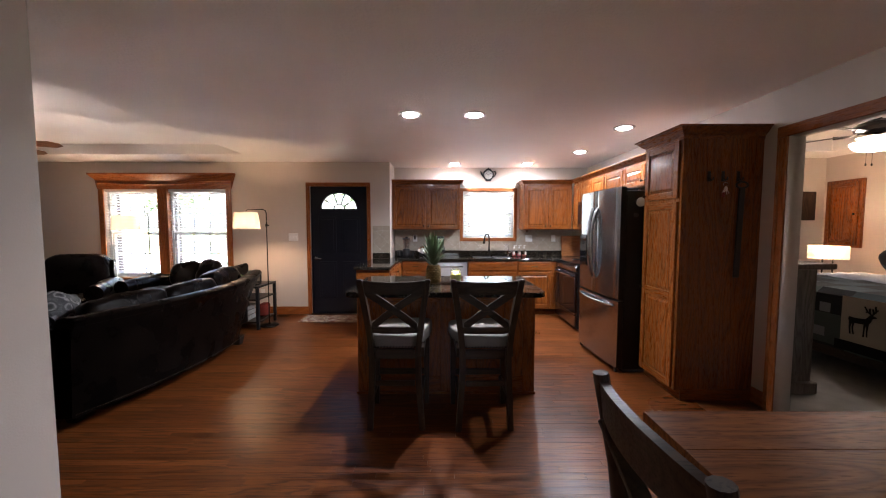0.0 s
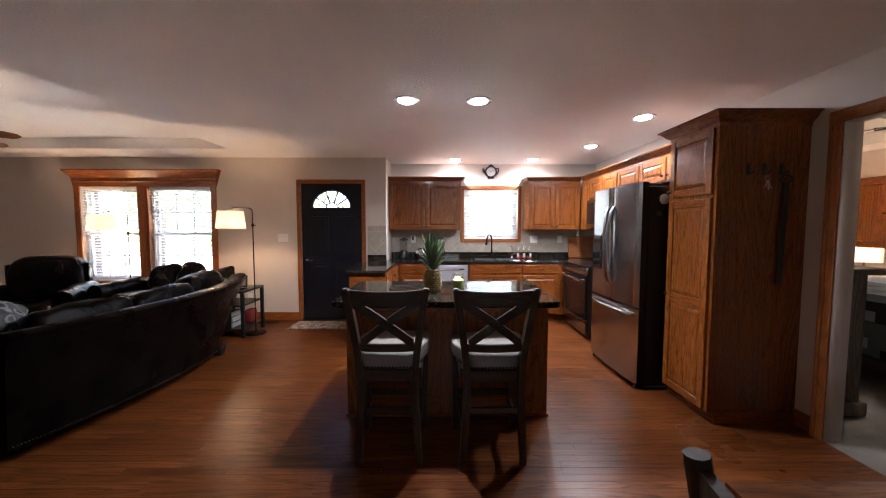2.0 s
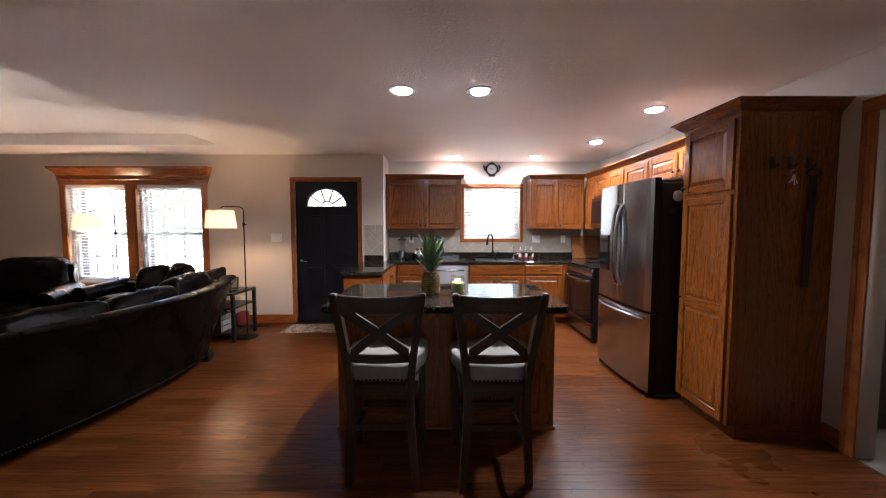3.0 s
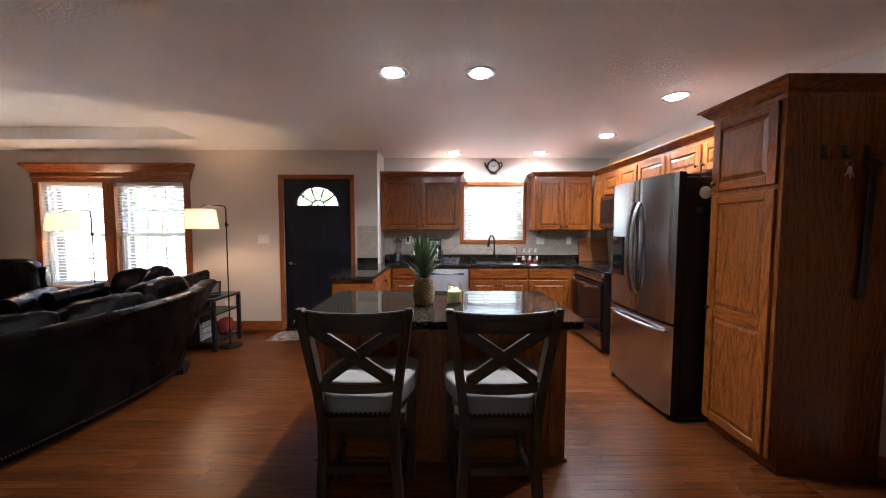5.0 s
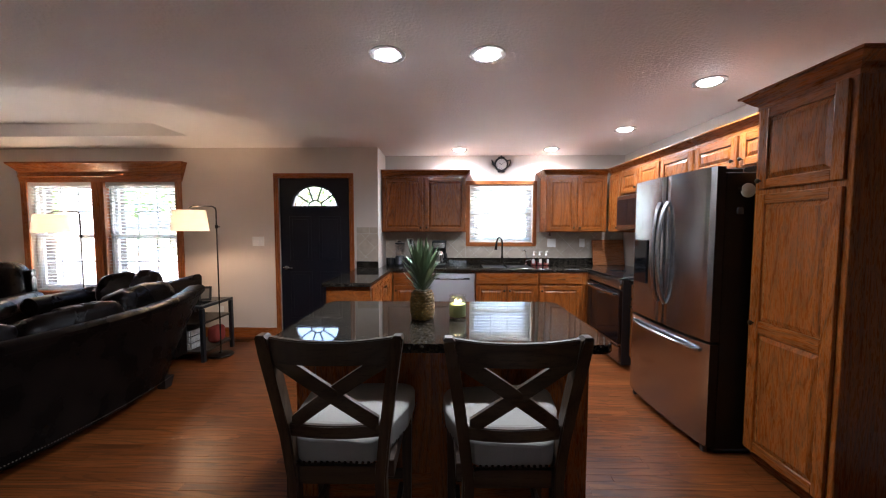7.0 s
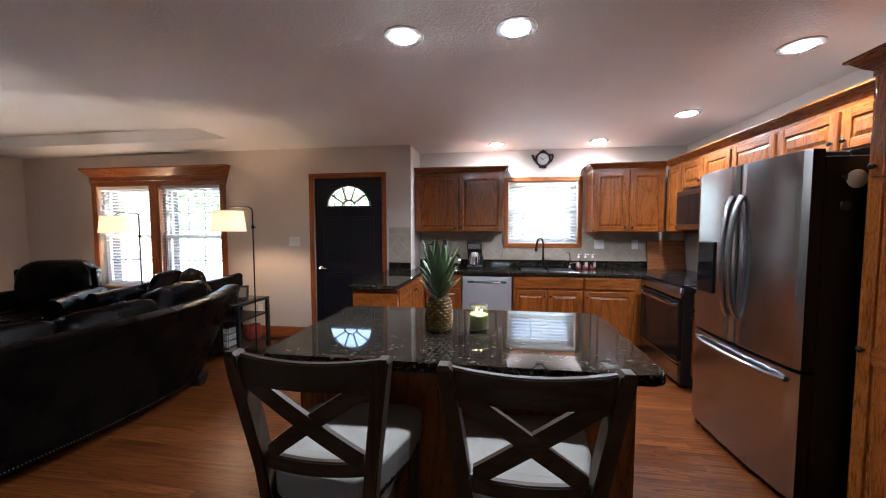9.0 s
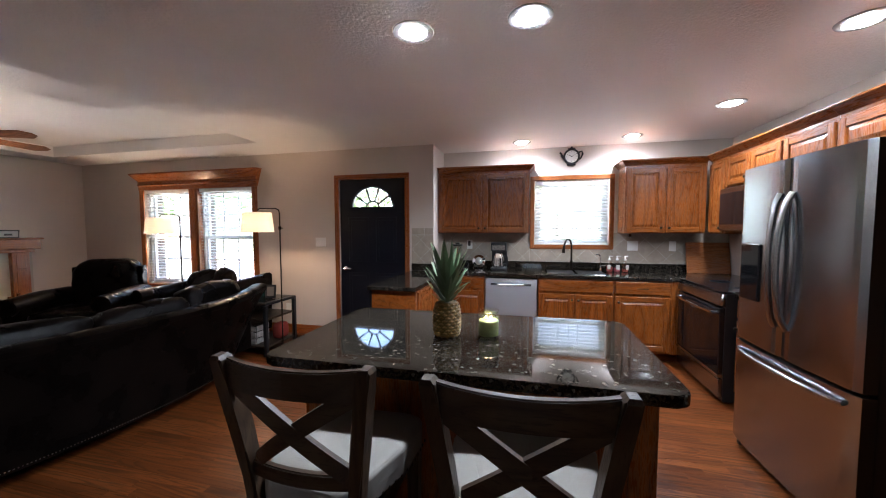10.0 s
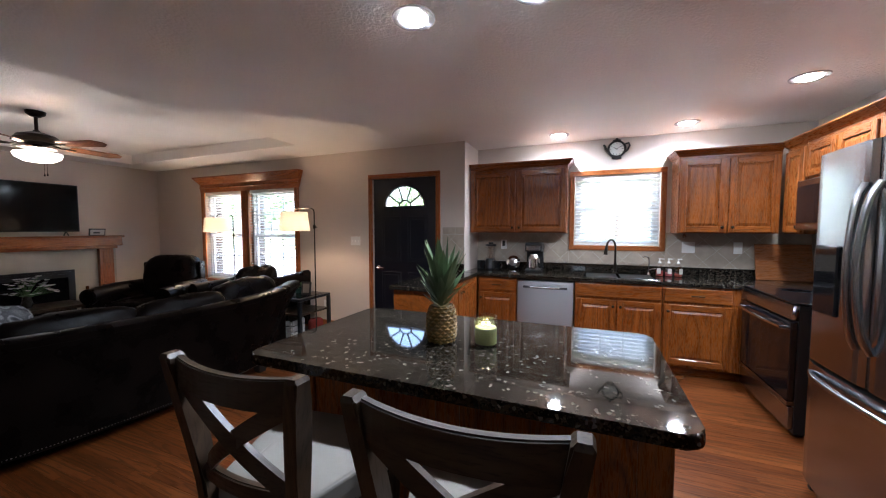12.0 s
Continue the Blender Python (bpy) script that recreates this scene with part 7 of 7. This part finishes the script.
part("shade", bm, shade_m, tl_, "white rectangular shade, lit")
bm = bmesh.new()
lathe(bm, [(0, 0), (0.03, 0.02), (0.03, 0.05), (0.015, 0.09), (0, 0.09)], 0, 0, 0.32, 14)
part("bulb", bm, emit("bedside_bulb_lit", (1.0, 0.66, 0.36), 40.0), tl_)
aw = thing("access_cabinet", "honey oak access cabinet set in the bedroom wall", "cabinet", Matrix.Translation((5.749, 0, 0)) @ pose(0, 0, 0, 0, 0, -90))
part("frame", B((-5.33, -0.025, 1.13, -4.85, 0, 2.09), bevel=0.004), oak_v, aw)
panel_door(aw, -5.30, 1.17, -4.90, 2.05, -0.0255, (-4.93, 1.6))
solid("framed_picture", B((5.38, 5.35, 1.52, 5.60, 5.379, 1.95), bevel=0.004), dark_v, "dark framed picture on the bedroom wall", "picture")
blade_g = plain("fan_blade_grey", (0.10, 0.085, 0.075), 0.4)
ceiling_fan("bronze ceiling fan with grey blades and a lit bowl", pose(4.15, 3.45, 2.6), 0.13, blade_g, 5, 50.0, emit("bedroom_globe_lit", (1.0, 0.88, 0.76), 2.2))

# ---- outside ----
BRICK_Y0, BRICK_Y1 = NW + 0.152, NW + 0.29
brick_red, mortar_m = plain("outdoor_brick", (0.085, 0.070, 0.062), 0.85, vary=0.3, scale=30), plain("mortar", (0.15, 0.14, 0.13), 0.9)
bw = thing("wall_brick_veneer", "red-brown brick outer wall round the living room windows", "wall", kind="structure")
part("mortar", B((WW - 0.15, BRICK_Y0, -0.44, LWX0 - 0.012, BRICK_Y1, 2.79), (MULL0 + 0.012, BRICK_Y0, LWZ0, MULL1 - 0.012, BRICK_Y1, LWZ1), (LWX1 + 0.012, BRICK_Y0, -0.44, DX0 - 0.03, BRICK_Y1, 2.79),
     (LWX0 - 0.011, BRICK_Y0, -0.44, LWX1 + 0.011, BRICK_Y1, LWZ0 - 0.02), (LWX0 - 0.011, BRICK_Y0, LWZ1 + 0.02, LWX1 + 0.011, BRICK_Y1, 2.79)), mortar_m, bw)
brick_me = None
for bx in (LWX0 - 0.012, MULL1 - 0.012, MULL0 + 0.012, LWX1 + 0.012):
    for k in range(18):
        if brick_me is None:
            first = part("brick", B((-0.006, 0.0, 0.0, 0.006, 0.128, 0.062), bevel=0.002), brick_red, bw)
            ob, brick_me = first, first.data
        else:
            ob = new("brick", brick_me)
            ob.parent = bw
        ob.location = (bx, BRICK_Y0 + 0.006, LWZ0 + 0.006 + k * 0.0755)
outside_wall = plain("porch_paint", (0.55, 0.52, 0.49), 0.85, vary=0.15)
structure("porch_slab", B((-7.2, NW + 0.15, -0.44, 0.0, 8.0, -0.06)), plain("concrete", (0.42, 0.40, 0.37), 0.9), "pale concrete porch outside the entry", "pavement")
# assumed paving, added as a pale reflector below the window view
structure("driveway", B((-30, 9.5, -0.449, 12, 24, -0.43)), plain("pale_concrete", (0.5, 0.48, 0.45), 0.9), "assumed pale driveway, added to brighten the window bottoms and blinds", "pavement")
pc = solid("porch_column", B((-7.05, 7.5, -0.059, -6.65, 7.9, 2.9), bevel=0.01), outside_wall, "pale painted porch column outside the window", "column")
tr_leaf = plain("tree_foliage", (0.07, 0.12, 0.035), 0.7, vary=0.5)
bark_m = plain("bark", (0.10, 0.07, 0.05), 0.9, vary=0.3)
rt = random.Random(21)


def tree(x, y, h, r):
    t = thing("tree", "leafy green tree across the lawn", "tree", pose(x, y, -0.45), "trees across the lawn")
    bm = bmesh.new()
    tube(bm, [(0, 0, 0), (0.05, 0, h * 0.3), (0.0, 0.1, h * 0.6), (0.1, 0.1, h * 0.85)], [0.28, 0.2, 0.13, 0.04], 8)
    for i in range(6):
        a = i * 1.05
        tube(bm, [(0, 0, h * (0.35 + 0.07 * i)), (math.cos(a) * r * 0.4, math.sin(a) * r * 0.4, h * (0.5 + 0.06 * i)), (math.cos(a) * r * 0.75, math.sin(a) * r * 0.75, h * (0.55 + 0.06 * i))], [0.1, 0.06, 0.02], 6)
    part("trunk", bm, bark_m, t)
    verts, faces = [], []
    for i in range(900):
        a, e, q = rt.uniform(0, 6.28), rt.uniform(-0.9, 1.5), rt.uniform(0.35, 1) ** 0.6
        k = 1 + 0.35 * noise.noise(Vector((math.cos(a) * 2, math.sin(a) * 2, e * 2 + x)))
        c0 = Vector((math.cos(a) * math.cos(e) * r * q * k, math.sin(a) * math.cos(e) * r * q * k, h * 0.62 + math.sin(e) * h * 0.38 * q * k))
        u = Vector((rt.uniform(-1, 1), rt.uniform(-1, 1), rt.uniform(-1, 1))).normalized() * rt.uniform(0.15, 0.35)
        w = u.orthogonal().normalized() * u.length * 0.6
        o = len(verts)
        verts += [c0 - u, c0 + w, c0 + u, c0 - w]
        faces.append((o, o + 1, o + 2, o + 3))
    me = bpy.data.meshes.new("crown")
    me.from_pydata([tuple(v) for v in verts], [], faces)
    me.materials.append(tr_leaf)
    ob = new("crown", me)
    ob.parent = t


for x, y, h, r in ((-26, 34, 9, 4), (-16, 38, 11, 5), (-9, 42, 10, 4.5), (-33, 30, 8, 4), (3, 40, 10, 5), (10, 36, 9, 4), (-21, 46, 12, 5)):
    tree(x, y, h, r)

# ---- backsplash tiles ----


def clip(poly, lo, hi):
    for ax, lim, sgn in ((0, lo[0], 1), (0, hi[0], -1), (1, lo[1], 1), (1, hi[1], -1)):
        out = []
        for i in range(len(poly)):
            a, b = poly[i], poly[(i + 1) % len(poly)]
            da, db = sgn * (a[ax] - lim), sgn * (b[ax] - lim)
            if da >= 0:
                out.append(a)
            if (da >= 0) != (db >= 0):
                t = da / (da - db)
                out.append((a[0] + t * (b[0] - a[0]), a[1] + t * (b[1] - a[1])))
        poly = out
        if not poly:
            break
    return poly


def backsplash(label, x0, x1, z0, z1, m, border=0.085):
    w = thing("backsplash", label, "backsplash", m, kind="structure")
    part("grout", B((x0, -0.008, z0, x1, -0.001, z1)), grout_m, w)
    s, g = 0.165, 0.0025
    h = s / math.sqrt(2)
    polys = []
    for i in range(-3, int((x1 - x0) / h) + 4):
        for k in range(-3, int((z1 - z0) / h) + 4):
            if (i + k) % 2 == 0:
                cx_, cz_ = x0 + i * h, z0 + 0.06 + k * h
                r = h - g
                p = clip([(cx_ - r, cz_), (cx_, cz_ - r), (cx_ + r, cz_), (cx_, cz_ + r)], (x0 + 0.001, z0 + 0.001), (x1 - 0.001, z1 - border - g))
                polys.append(p)
    x = x0
    while x < x1 - 0.01:
        polys.append([(x + g, z1 - border + g), (min(x + s, x1) - g, z1 - border + g), (min(x + s, x1) - g, z1 - g), (x + g, z1 - g)])
        x += s
    for p in polys:
        q = []
        for v in p:
            if not q or (abs(v[0] - q[-1][0]) + abs(v[1] - q[-1][1])) > 0.002:
                q.append(v)
        if len(q) > 2 and (abs(q[0][0] - q[-1][0]) + abs(q[0][1] - q[-1][1])) < 0.002:
            q.pop()
        if len(q) < 3:
            continue
        area = abs(sum(q[i][0] * q[(i + 1) % len(q)][1] - q[(i + 1) % len(q)][0] * q[i][1] for i in range(len(q)))) / 2
        if area < 0.0006:
            continue
        bm = bmesh.new()
        prism(bm, q, "y", -0.012, -0.0078)
        part("tile", bm, tile_m, w)


backsplash("diagonal beige ceramic tiles beside the sink window", JOG + 0.003, KX0 - 0.057, 1.007, 1.374, KM, 0.0)
backsplash("diagonal beige ceramic tiles below the sink window", KX0 - 0.056, KX1 + 0.056, 1.007, KZ0 - 0.057, KM, 0.0)
backsplash("diagonal beige ceramic tiles behind the soap bottles", KX1 + 0.057, EW - 0.002, 1.007, 1.374, KM, 0.0)
backsplash("diagonal beige ceramic tiles beside the entry door", -1.13, JOG - 0.001, 1.002, 1.44, Matrix.Translation((0, NW, 0)))


strips()
